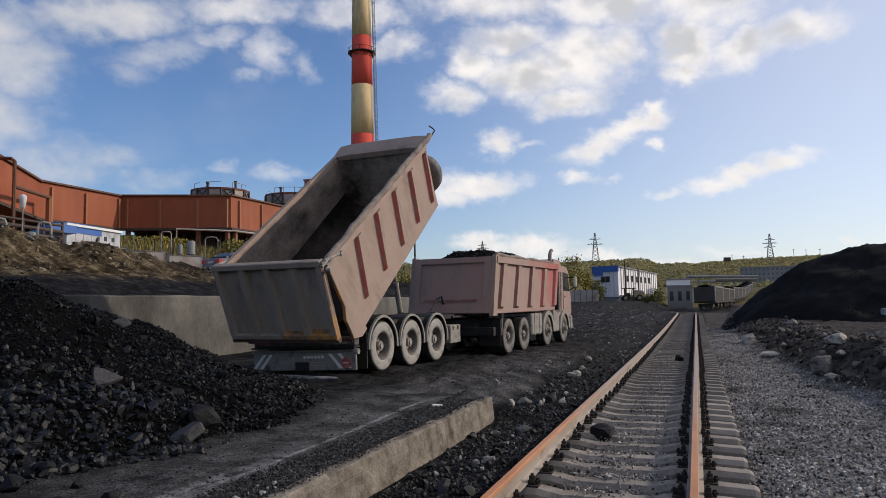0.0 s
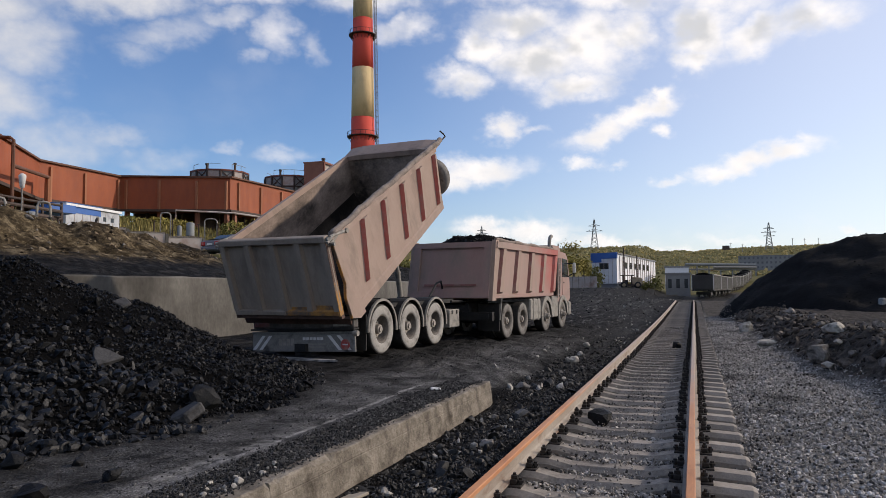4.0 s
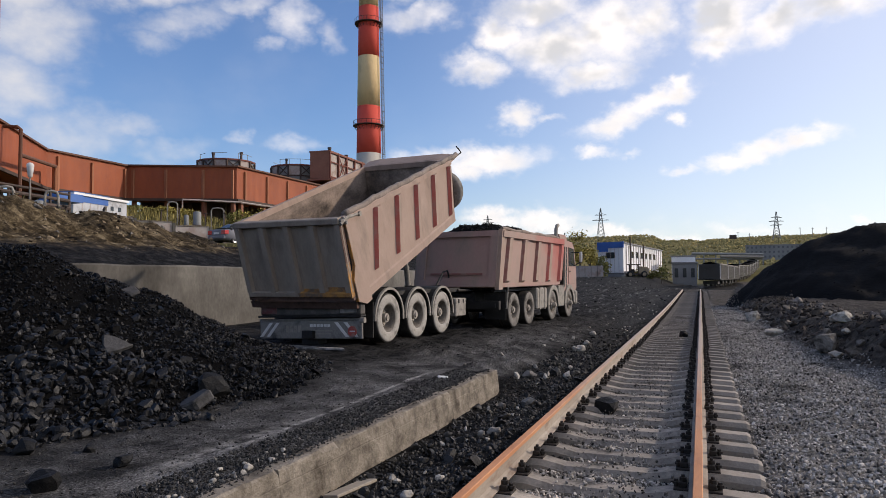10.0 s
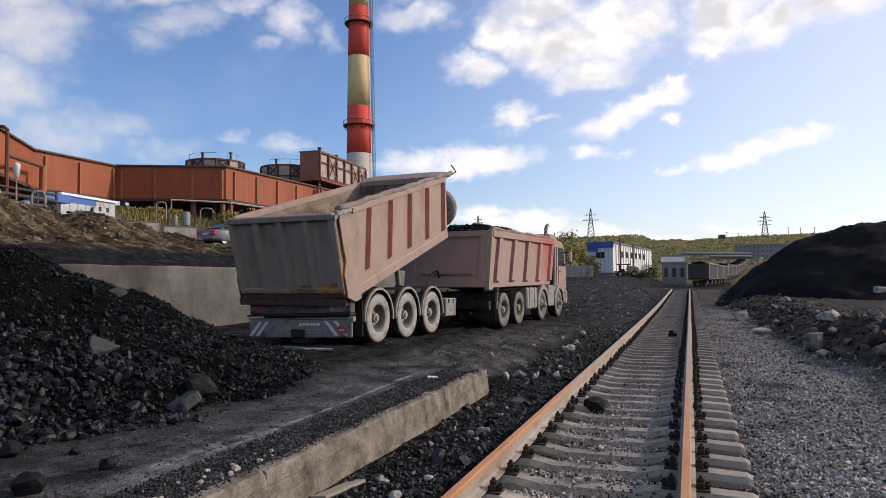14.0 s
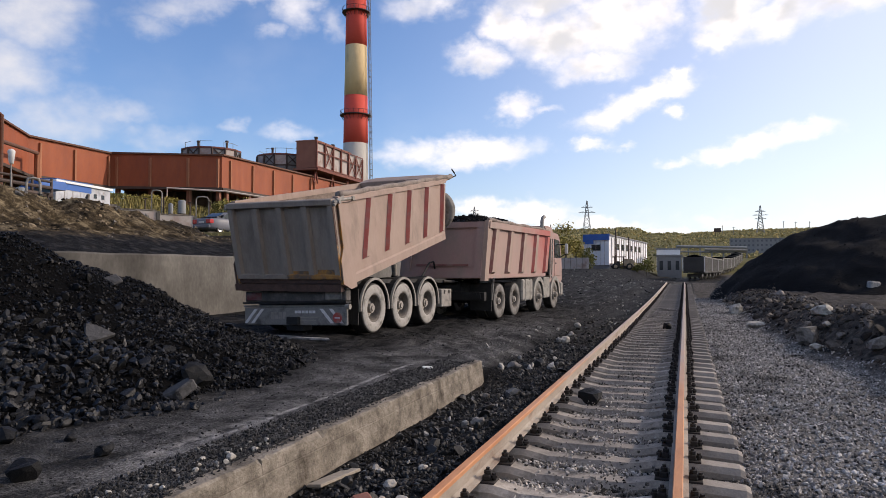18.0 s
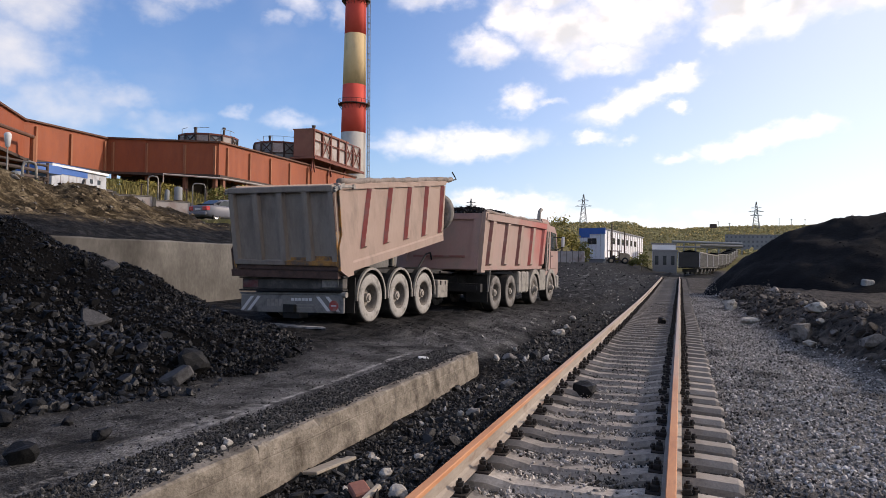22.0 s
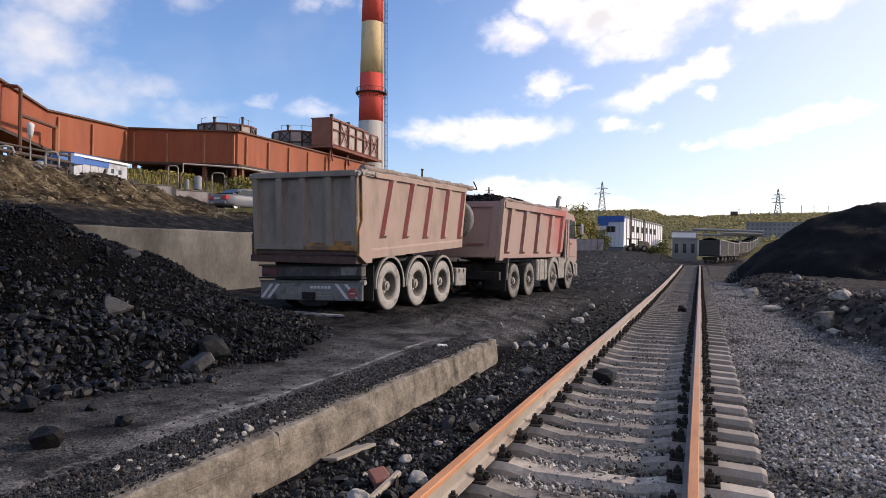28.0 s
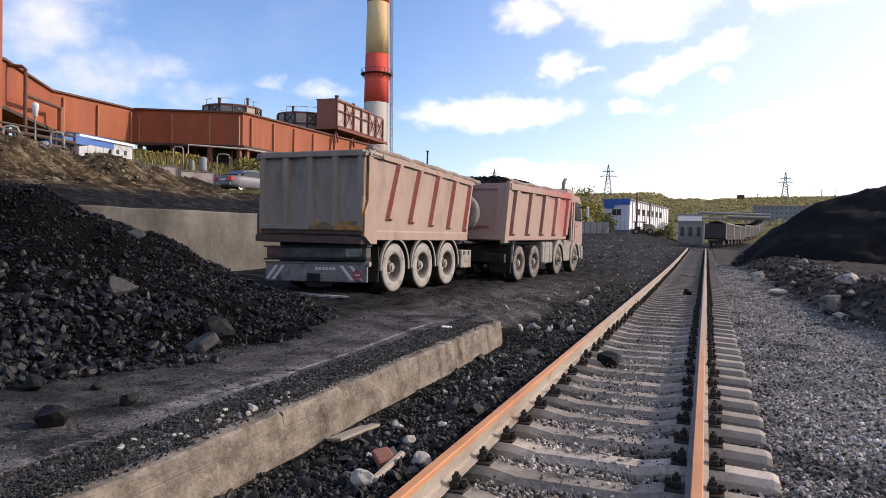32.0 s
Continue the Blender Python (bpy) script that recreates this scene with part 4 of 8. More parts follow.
    dull.interpolation_type = "SMOOTHSTEP"
    nt.links.new(az, dull.inputs[0])
    dull.inputs[1].default_value, dull.inputs[2].default_value, dull.inputs[4].default_value = 28.0, 46.0, 0.75
    # backlighting is put into the colour: white edges, grey cores
    grey = math_node(nt, "MULTIPLY", math_node(nt, "MULTIPLY", core.outputs[0], alpha.outputs[0]), math_node(nt, "MULTIPLY_ADD", high.outputs[0], 0.65, 0.35))
    shade = ramp(nt, math_node(nt, "MAXIMUM", grey, dull.outputs[0]), [(0.0, (0.97, 0.98, 1.0)), (1.0, (0.60, 0.64, 0.69))])
    em = nt.nodes.new("ShaderNodeEmission")
    em.inputs[1].default_value = 1.08
    nt.links.new(shade, em.inputs[0])
    tr = nt.nodes.new("ShaderNodeBsdfTransparent")
    mx = nt.nodes.new("ShaderNodeMixShader")
    for a, b in ((cover, 0), (tr.outputs[0], 1), (em.outputs[0], 2)):
        nt.links.new(a, mx.inputs[b])
    nt.links.new(mx.outputs[0], out.inputs[0])
    m.cycles.emission_sampling = "NONE"
    # level overhead, bending down to the horizon far out
    rings = [(r, 0.0) for r in (1.0, 400, 900, 1500, 2200, 3000, 3700)] + [(4150, -60.0), (4350, -140.0), (4480, -230.0), (4530, -310.0)]
    n = 48
    pts = [(r * math.cos(2 * math.pi * k / n), r * math.sin(2 * math.pi * k / n), z) for r, z in rings for k in range(n)]
    faces = [(i * n + k, i * n + (k + 1) % n, (i + 1) * n + (k + 1) % n, (i + 1) * n + k) for i in range(len(rings) - 1) for k in range(n)]
    ob = mesh_ob("backdrop", pts, faces + [tuple(range(n))], m)
    ob.location = (0, 0, CLOUD_BASE + 1.5)
    return tagged(ob, "broken white and grey clouds drifting over blue sky", "clouds", kind="structure")


clouds = cloud_layer()

# ---- railway ----
GAUGE = 1.595          # from rail centre to rail centre
SLEEPER_GAP = 0.6


def rail_track():
    prof_head = [(-0.036, -0.006), (-0.03, 0.0), (0.03, 0.0), (0.036, -0.006), (0.035, -0.038), (-0.035, -0.038)]
    prof_web = [(-0.02, -0.038), (0.02, -0.038), (0.0105, -0.055), (0.0105, -0.145), (0.03, -0.162), (0.075, -0.172), (0.075, -0.182), (-0.075, -0.182), (-0.075, -0.172), (-0.03, -0.162), (-0.0105, -0.145), (-0.0105, -0.055)]
    ys = [-3.0, 10.0, 20.0, 26.0, 30.0, 35.0, 40.0, 45.0, 50.0, 55.0, 60.0, 65.0, 70.0]

    def along(prof):
        bm = bmesh.new()
        rows = [[bm.verts.new((u, y, v + float(grade(y)))) for u, v in prof] for y in ys]
        n = len(prof)
        for a, b in zip(rows, rows[1:]):
            for i in range(n):
                bm.faces.new((a[i], a[(i + 1) % n], b[(i + 1) % n], b[i]))
        bm.faces.new(rows[0][::-1])
        bm.faces.new(rows[-1])
        return bm

    for x in (0.0, -GAUGE):
        head = part("rail", along(prof_head), M["rail_rust"])
        tagged(head, "rusty steel rail with an orange head on concrete sleepers", "rail", "rails of the track")
        part("web", along(prof_web), M["rail_web"], head, "dusty pale web and foot of the rail")
        head.location.x = x
    # one sleeper: raised, sloped seats under the rails, a lower middle, ends chamfered
    prof = [(-1.35, -0.36), (-1.35, -0.235), (-1.31, -0.215), (-1.02, -0.20), (-0.62, -0.20), (-0.40, -0.245), (0.40, -0.245), (0.62, -0.20), (1.02, -0.20), (1.31, -0.215), (1.35, -0.235), (1.35, -0.36)]
    bm = bmesh.new()
    n = len(prof)
    rows = []
    for yy, k in ((-0.135, 1), (-0.09, 0), (0.09, 0), (0.135, 1)):
        rows.append([bm.verts.new((u, yy, v - (0.05 if k and v > -0.3 else 0.0))) for u, v in prof])
    for a, b in zip(rows, rows[1:]):
        for i in range(n):
            bm.faces.new((a[i], a[(i + 1) % n], b[(i + 1) % n], b[i]))
    bm.faces.new(rows[0][::-1])
    bm.faces.new(rows[-1])
    sl = part("sleeper", bm, M["sleeper"])
    tagged(sl, "grey concrete sleeper with coal-stained bolted rail fastenings", "sleeper", "sleepers of the track")
    for sx in (0.7975, -0.7975):
        bm = bmesh.new()
        box(bm, sx - 0.19, sx + 0.19, -0.085, 0.085, -0.203, -0.184, 0.005)
        part("base_plate", bm, M["dark_iron"], sl)
        for s in (-1, 1):
            bm = bmesh.new()
            c = sx + s * 0.115
            box(bm, c - 0.035, c + 0.03, -0.05, 0.05, -0.184, -0.14, 0.006)
            rod(bm, (c, 0, -0.15), (c, 0, -0.085), 0.016, 6)
            rod(bm, (c, 0, -0.135), (c, 0, -0.108), 0.032, 6)
            rod(bm, (c + s * 0.055, 0.0, -0.19), (c + s * 0.055, 0.0, -0.125), 0.02, 6)
            rod(bm, (c + s * 0.055, 0.0, -0.165), (c + s * 0.055, 0.0, -0.145), 0.034, 6)
            part("fastening", bm, M["dark_iron"], sl, "dark rusty rail clip with bolt")
    rnd = random.Random(4)
    y0 = 5.585 - 14 * SLEEPER_GAP
    sl.matrix_basis = pose(-GAUGE / 2, y0, 0, 0, 0, 0)
    for i in range(1, 121):
        y = y0 + i * SLEEPER_GAP
        copy_thing(sl, pose(-GAUGE / 2 + rnd.uniform(-0.02, 0.02), y + rnd.uniform(-0.035, 0.035), float(grade(y)) + rnd.uniform(-0.006, 0.003), 0, 0, rnd.uniform(-0.8, 0.8)))


rail_track()


def kerb():
    """The concrete edge of the loading platform, cast in lengths, with a broken end."""
    ys = [-4.0, 1.05, 4.6, 7.9, 10.66]
    for i, (a, b) in enumerate(zip(ys, ys[1:])):
        bm = bmesh.new()
        rnd = random.Random(20 + i)
        n = 60
        rows = []
        for k in range(n + 1):
            y = a + 0.002 + (b - a - 0.004) * k / n
            ch = 0.012 + 0.05 * max(0, noise.noise(Vector((y * 2.3, i, 0)))) + 0.035 * max(0, noise.noise(Vector((y * 9.0, i, 4)))) + (0.03 if rnd.random() < 0.05 else 0)
            j = 0.012 * noise.noise(Vector((y * 1.4, 3, i))) + 0.003 * noise.noise(Vector((y * 5.0, 8, i)))
            rows.append([bm.verts.new(p) for p in ((-3.15, y, -0.45), (-3.15, y, 0.09), (-3.13, y, 0.10 + j), (-2.985 - ch, y, 0.10 + j), (-2.985 + j, y, 0.10 - ch), (-2.974 + j, y, -0.020), (-2.977 + j, y, -0.026), (-2.971 + j, y, -0.033), (-2.960 + j, y, -0.130), (-2.959 + j, y, -0.136), (-2.958 + j, y, -0.143), (-2.93 + j, y, -0.45))])
        for p, q in zip(rows, rows[1:]):
            for k in range(12):
                bm.faces.new((p[k], p[(k + 1) % 12], q[(k + 1) % 12], q[k]))
        bm.faces.new(rows[0][::-1])
        bm.faces.new(rows[-1])
        ob = part("kerb", bm, M["concrete"])
        tagged(ob, "weathered cast concrete platform edge with stained face", "kerb", "lengths of the platform edge")


kerb()


def retaining_wall():
    bm = bmesh.new()
    ys = np.arange(-6, 48.1, 0.75)
    rows = []
    for y in ys:
        j = 0.008 * math.sin(y * 1.7) + 0.006 * math.sin(y * 4.1)
        rows.append([bm.verts.new(p) for p in ((-13.62, y, -0.3), (-13.62, y, 1.93 + j), (-13.26, y, 1.93 + j), (-13.22, y, 1.89 + j), (-13.12, y, -0.3))])
    for p, q in zip(rows, rows[1:]):
        for k in range(5):
            bm.faces.new((p[k], p[(k + 1) % 5], q[(k + 1) % 5], q[k]))
    bm.faces.new(rows[0][::-1])
    bm.faces.new(rows[-1])
    tagged(part("retaining_wall", bm, M["wall_concrete"]), "low grey stained concrete retaining wall below the bank", "wall", kind="structure")


retaining_wall()


# ---- coal piles ----
def left_pile(x, y):
    x, y = np.asarray(x, float), np.asarray(y, float)
    # ridge from the apex away to the left
    ax, ay, bx, by = -10.0, 7.4, -15.0, 2.0
    t = np.clip(((x - ax) * (bx - ax) + (y - ay) * (by - ay)) / ((bx - ax) ** 2 + (by - ay) ** 2), 0, 1)
    d = np.hypot(x - ax - t * (bx - ax), y - ay - t * (by - ay))
    d = d + 0.35 * wave(x, y, 1.6, 2) + 0.18 * wave(x, y, 0.7, 5)
    h = 2.35 - 0.50 * np.sqrt(d * d + 0.6) + 0.125 * np.maximum(0, d - 3.55)
    return np.where(h > 0, h, h * 2) + 0.05 * wave(x, y, 0.45, 8) + 0.12


def right_pile(x, y):
    x, y = np.asarray(x, float), np.asarray(y, float)
    crest = np.interp(x + 0.35 * wave(x, y, 2.2, 1), [0.9, 1.45, 2.73, 4.46, 5.85, 7.2, 9.1, 14, 30, 38, 46], [-1.0, 0.3, 1.45, 2.65, 3.45, 4.0, 4.45, 5.1, 5.4, 4.0, -0.5])
    d = np.abs(y - 44 - 0.06 * x) + 0.5 * wave(x, y, 2.6, 4)
    h = np.minimum(crest, crest + 0.35 - 0.52 * np.sqrt(d * d + 0.45)) + 0.10 * wave(x, y, 0.8, 3) + 0.06 * wave(x, y, 0.33, 6)
    return np.maximum(h, -1.0)


pile = sheet("coal_heap", np.arange(-17, -3.0, 0.11), np.arange(-3, 13.6, 0.11), left_pile, M["coal_face"])
tagged(pile, "large heap of loose black coal with lumps at its foot", "coal heap", "coal heaps of the yard")
pile2 = sheet("coal_heap", np.arange(-1, 46, 0.25), np.arange(33, 60, 0.25), right_pile, M["coal_dust"])
tagged(pile2, "high black heap of fine coal beside the track", "coal heap", "coal heaps of the yard")


# ---- the tipping trailer and its truck ----
def wheel(parent, x, y, z, r, width, side, dished=True, wall="tyre"):
    """A wheel whose outer face looks to the side +1 or -1. rim > tyre, hub."""
    hw = width / 2
    o = side
    if dished:
        prof = [(-hw * 0.8 * o, r * 0.56), (hw * 0.86 * o, r * 0.58), (hw * 0.90 * o, r * 0.56), (hw * 0.86 * o, r * 0.53), (hw * 0.3 * o, r * 0.49), (-hw * 0.05 * o, r * 0.44), (-hw * 0.12 * o, r * 0.30), (-hw * 0.05 * o, r * 0.2)]
    else:
        prof = [(-hw * 0.8 * o, r * 0.56), (hw * 0.86 * o, r * 0.58), (hw * 0.90 * o, r * 0.56), (hw * 0.78 * o, r * 0.52), (hw * 0.62 * o, r * 0.44), (hw * 0.80 * o, r * 0.34), (hw * 0.86 * o, r * 0.2)]
    rim = part("wheel", lathe(prof, 40), M["rim"], parent, "dust-covered pale steel wheel", True)
    rim.location = (x, y, z)
    # flat dusty sidewalls, rounded shoulders; the tread is a darker ring of its own
    side_wall = [(hw * 0.80, r * 0.555), (hw * 0.93, r * 0.575), (hw * 0.985, r * 0.63), (hw, r * 0.72), (hw * 0.985, r * 0.83), (hw * 0.955, r * 0.90), (hw * 0.90, r * 0.945)]
    t = side_wall + [(hw * 0.80, r * 0.95)] + [(-a, b) for a, b in [(hw * 0.80, r * 0.95)] + side_wall[::-1]]
    part("tyre", lathe(t + t[:1], 48, caps=False), M[wall], rim, "large tyre with its sidewall caked in pale dust", True)
    tr = [(hw * 0.90, r * 0.945), (hw * 0.86, r * 0.985), (hw * 0.74, r), (-hw * 0.74, r), (-hw * 0.86, r * 0.985), (-hw * 0.90, r * 0.945)]
    part("tread", lathe(tr, 48, caps=False), M["tread"], rim, "dark worn tread")
    bm = bmesh.new()
    base = -hw * 0.05 * o if dished else hw * 0.8 * o
    rod(bm, (base - 0.03 * o, 0, 0), (base + 0.025 * o, 0, 0), r * 0.34, 24)
    rod(bm, (base, 0, 0), (base + 0.13 * o, 0, 0), r * 0.19, 20)
    rod(bm, (base + 0.12 * o, 0, 0), (base + 0.16 * o, 0, 0), r * 0.11, 16)
    for k in range(10):
        a = 2 * math.pi * k / 10
        p = (r * 0.285 * math.cos(a), r * 0.285 * math.sin(a))
        rod(bm, (base - 0.02 * o, *p), (base + 0.035 * o, *p), 0.018, 6)
    part("hub", bm, M["hub"], rim)
    return rim


def arch(r0, thick, x0, x1, a0, a1, lip=0.03, n=14):
    """A mudguard round the x axis."""
    bm = bmesh.new()
    rows = []
    for k in range(n + 1):
        a = radians(a0 + (a1 - a0) * k / n)
        c, s = math.cos(a), math.sin(a)
        rows.append([bm.verts.new((x, -c * r, s * r)) for x, r in ((x0, r0), (x0, r0 + thick), (x1, r0 + thick), (x1, r0 - lip), (x1 - 0.015, r0 - lip), (x1 - 0.015, r0))])
    for p, q in zip(rows, rows[1:]):
        for k in range(6):
            bm.faces.new((p[k], p[(k + 1) % 6], q[(k + 1) % 6], q[k]))
    bm.faces.new(rows[0][::-1])
    bm.faces.new(rows[-1])
    return bm


PIVOT = Vector((0.0, 0.265, 1.085))
HINGE = Vector((0.0, 0.41, 2.71))
RAM_FOOT, RAM_HEAD = Vector((0.0, 4.45, 0.38)), Vector((0.0, 4.32, 1.05))
trailer = empty("dump_trailer", pose(-7.439, 12.481, 0.20, 0, 0, -4.48), "dusty pink three-axle tipping trailer with a grey tailgate", "trailer")
TOP_R, TOP_F, BOT_R, BOT_F = 2.89, 2.635, 1.15, 1.15      # heights of the side at rear and front
REAR, FRONT_T, FRONT_B = -0.05, 5.08, 4.86
DROP = 0.10                                              # the tub hangs this much lower than its own drawing


def side_z(s, top):
    k = (s - REAR) / (FRONT_T - REAR)
    return TOP_R + (TOP_F - TOP_R) * k if top else BOT_R + (BOT_F - BOT_R) * k


def build_trailer():
    T = trailer
    # chassis
    for x in (-0.45, 0.45):
        part("chassis_rail", boxes((x - 0.06, x + 0.06, 0.05, 5.4, 0.72, 0.96), bevel=0.01), M["chassis"], T)
    for y in (0.15, 1.8, 3.1, 4.4, 5.3):
        part("crossmember", boxes((-0.45, 0.45, y - 0.06, y + 0.06, 0.82, 1.0)), M["chassis"], T)
    part("underbody", boxes((-1.0, 1.0, 0.35, 0.55, 0.45, 1.05)), M["chassis"], T, "black underframe behind the bumper")
    part("axle_frame", boxes((-0.80, 0.80, 0.55, 4.5, 0.30, 1.0)), M["chassis"], T, "black underframe between the wheels")
    part("tank", boxes((-0.8, 0.8, 4.2, 5.2, 0.5, 0.85)), M["chassis"], T)
    axles = (1.07, 2.405, 3.74)
    for y in axles:
        part("axle", rods(((-1.0, y, 0.51), (1.0, y, 0.51), 0.07)), M["chassis"], T)
        for s in (1, -1):
            wheel(T, s * 1.06, y, 0.515, 0.525, 0.37, s)
            f = part("mudguard", arch(0.615, 0.014, 1.215 if s > 0 else -1.265, 1.265 if s > 0 else -1.215, -5, 186, 0.035), M["fender"], T, "thin dusty grey mudguard")
            f.location = (0, y, 0.53)
            part("inner_guard", arch(0.60, 0.022, 0.80 if s > 0 else -1.21, 1.21 if s > 0 else -0.80, -5, 186, 0.01), M["chassis"], T, "black inner mudguard").location = (0, y, 0.53)
            part("bracket", rods(((s * 0.5, y, 1.1), (s * 1.2, y, 1.15), 0.025)), M["chassis"], T)
    for s in (1, -1):
        part("side_beam", boxes((s * 1.0, s * 1.08, 0.3, 5.2, 1.0, 1.09)), M["chassis"], T)
        part("mud_flap", boxes((s * 0.85, s * 1.22, 0.42, 0.45, 0.18, 0.9)), M["chassis"], T, "black rubber mud flap")
    # rear
    board = part("bumper_board", boxes((-1.25, 1.25, -0.03, 0.02, 0.16, 0.52), bevel=0.012), M["board_grey"], T, "dusty grey bumper board with warning stripes")
    part("bumper_rail", boxes((-1.27, 1.27, -0.035, 0.03, 0.525, 0.565), bevel=0.008), M["board_grey"], T)
    for side in (-1, 1):
        for k in range(2):
            c = side * (1.08 - 0.17 * k) if side < 0 else 0.78 + 0.22 * k
            lean = 0.12 if side < 0 else -0.14
            pr = [(c - lean - 0.05, 0.20), (c - lean + 0.03, 0.20), (c + lean + 0.05, 0.49), (c + lean - 0.03, 0.49)]
            part("stripe", prism(pr, "y", -0.038, -0.031), M["white_paint"], board, "white slanting reflective stripe")
    bm = bmesh.new()
    rod(bm, (1.03, -0.031, 0.31), (1.03, -0.042, 0.31), 0.105, 24)
    part("warning_disc", bm, M["sign_red"], board, "red round warning disc")
    part("disc_bar", boxes((0.97, 1.09, -0.048, -0.042, 0.297, 0.323)), M["white_paint"], board)
    for i, (a, b) in enumerate(((-0.58, -0.50), (-0.48, -0.40), (-0.38, -0.30), (-0.28, -0.20))):
        part("letter_bar", boxes((a, b, -0.037, -0.031, 0.29, 0.43)), M["dusty_metal"], board)
    for i in range(6):
        part("letter_bar", boxes((0.02 + i * 0.085, 0.085 + i * 0.085, -0.037, -0.031, 0.40, 0.455)), M["white_paint"], board)
    for i in range(2):
        part("letter_bar", boxes((0.10, 0.62 - 0.1 * i, -0.037, -0.031, 0.31 - 0.06 * i, 0.33 - 0.06 * i)), M["dusty_metal"], board)
    beam = part("lamp_beam", boxes((-1.20, 1.25, -0.06, 0.12, 0.64, 0.86), bevel=0.015), M["beam_dark"], T, "dusty steel beam that carries the tail lamps")
    part("beam_lip", boxes((-1.24, 1.29, -0.10, 0.10, 0.865, 0.895)), M["chassis"], T)
    part("beam_lip", boxes((-1.24, 1.27, -0.10, 0.10, 0.600, 0.635)), M["chassis"], T)
    for s in (-1, 1):
        part("tail_lamp", boxes((s * 0.78, s * 1.16, -0.085, -0.055, 0.67, 0.83), bevel=0.01), M["lamp_red"] if s < 0 else M["dusty_metal"], beam, "dusty red tail lamp" if s < 0 else "dust-covered tail lamp")
    rd = bmesh.new()
    rod(rd, (1.24, -0.06, 0.53), (1.34, -0.06, 0.53), 0.055, 14)
    part("marker_lamp", rd, M["dusty_metal"], T)
    part("coupling", boxes((-0.12, 0.14, -0.14, 0.1, 0.18, 0.33), (-0.2, 0.2, -0.02, 0.3, 0.05, 0.2)), M["chassis"], T)
    part("hanger", boxes((-0.9, -0.8, -0.02, 0.3, 0.88, 1.16), (0.8, 0.9, -0.02, 0.3, 0.88, 1.16), (-0.75, 0.75, 0.05, 0.3, 0.9, 1.12)), M["chassis"], T)
    # box, drawbar, hoses
    bx = part("tool_box", boxes((0.86, 1.25, 4.55, 5.2, 0.36, 0.82), bevel=0.02), M["dusty_metal"], T, "pale dusty tool box")
    for y in (4.72, 5.02):
        part("latch", boxes((1.25, 1.262, y - 0.03, y + 0.03, 0.70, 0.80)), M["chassis"], bx)
    part("drawbar", rods(((-0.35, 5.2, 0.75), (0.05, 7.0, 0.72), 0.06), ((0.35, 5.2, 0.75), (0.05, 7.0, 0.72), 0.06)), M["chassis"], T)
    part("turntable", boxes((-0.9, 0.9, 4.3, 5.35, 0.98, 1.08)), M["chassis"], T)
    part("hose", tube([(0.5, 4.9, 1.1), (0.55, 5.3, 1.5), (0.45, 5.8, 1.55), (0.3, 6.3, 1.2), (0.25, 6.6, 1.0)], 0.025), M["chassis"], T, "black air hose")
    part("pipe", rods(((1.1, 5.0, 1.02), (1.1, 5.75, 1.0), 0.035)), M["chassis"], T)

    # tipping body, about its pivot
    def q(x, s, z):
        return (x, s - PIVOT.y, z - DROP - PIVOT.z)

    def panel(rows):
        """A closed slab from two outlines of equal length."""
        bm = bmesh.new()
        a, b = ([bm.verts.new(q(*p)) for p in row] for row in rows)
        n = len(a)
        bm.faces.new(a)
        bm.faces.new(b[::-1])
        for i in range(n):
            bm.faces.new((a[i], b[i], b[(i + 1) % n], a[(i + 1) % n]))
        return bm

    floor = bmesh.new()
    prof = [(-1.19, 2.5), (-1.19, 1.62), (-1.10, 1.42), (-0.92, 1.28), (0.92, 1.28), (1.10, 1.42), (1.19, 1.62), (1.19, 2.5), (1.21, 2.5), (1.21, 1.6), (1.1, 1.22), (-1.1, 1.22), (-1.21, 1.6), (-1.21, 2.5)]
    a = [floor.verts.new(q(x, REAR + 0.06, z)) for x, z in prof]
    b = [floor.verts.new(q(x, FRONT_B + 0.02, z)) for x, z in prof]
    for i in range(len(prof)):
        j = (i + 1) % len(prof)
        floor.faces.new((a[i], a[j], b[j], b[i]))
    body = part("tipping_body", floor, M["tub_inside"], T, "open steel tub, coal-blackened inside", True)
    body.location = PIVOT
    B = body
    for s in (1, -1):
        outl = [(REAR, side_z(REAR, 0)), (FRONT_B, side_z(FRONT_B, 0)), (FRONT_B + 0.06, side_z(FRONT_B, 0) + 0.1), (FRONT_T, side_z(FRONT_T, 1)), (REAR, side_z(REAR, 1))]
        part("side_panel", panel([[(s * 1.25, y, z) for y, z in outl], [(s * 1.205, y, z) for y, z in outl]]), M["pink_paint"], B, "side panel of faded pink paint under dust")
        # bottom flange and top rail
        part("bottom_flange", panel([[(s * x, REAR + 0.1, z) for x, z in ((1.15, 1.14), (1.275, 1.14), (1.275, 1.30), (1.252, 1.34))], [(s * x, FRONT_B, z - 0.02) for x, z in ((1.15, 1.14), (1.275, 1.14), (1.275, 1.30), (1.252, 1.34))]]), M["pink_paint"], B)
        zr, zf = side_z(REAR, 1), side_z(FRONT_T, 1)
        cs = ((1.17, -0.10), (1.30, -0.10), (1.30, 0.0), (1.26, 0.03), (1.17, 0.03))
        part("top_rail", panel([[(s * x, REAR - 0.04, zr + z) for x, z in cs], [(s * x, FRONT_T + 0.06, zf + z) for x, z in cs]]), M["pink_paint"], B)
        # ribs: a flat raised channel whose rear flank shows red paint
        for k in range(5):
            sb, st = 0.618 + k * 0.985, 1.055 + k * 0.963
            zb, zt = 1.524 - 0.0475 * (sb - 0.618), side_z(st, 1) - 0.10
            w, d = 0.17, 0.088
            bm = bmesh.new()
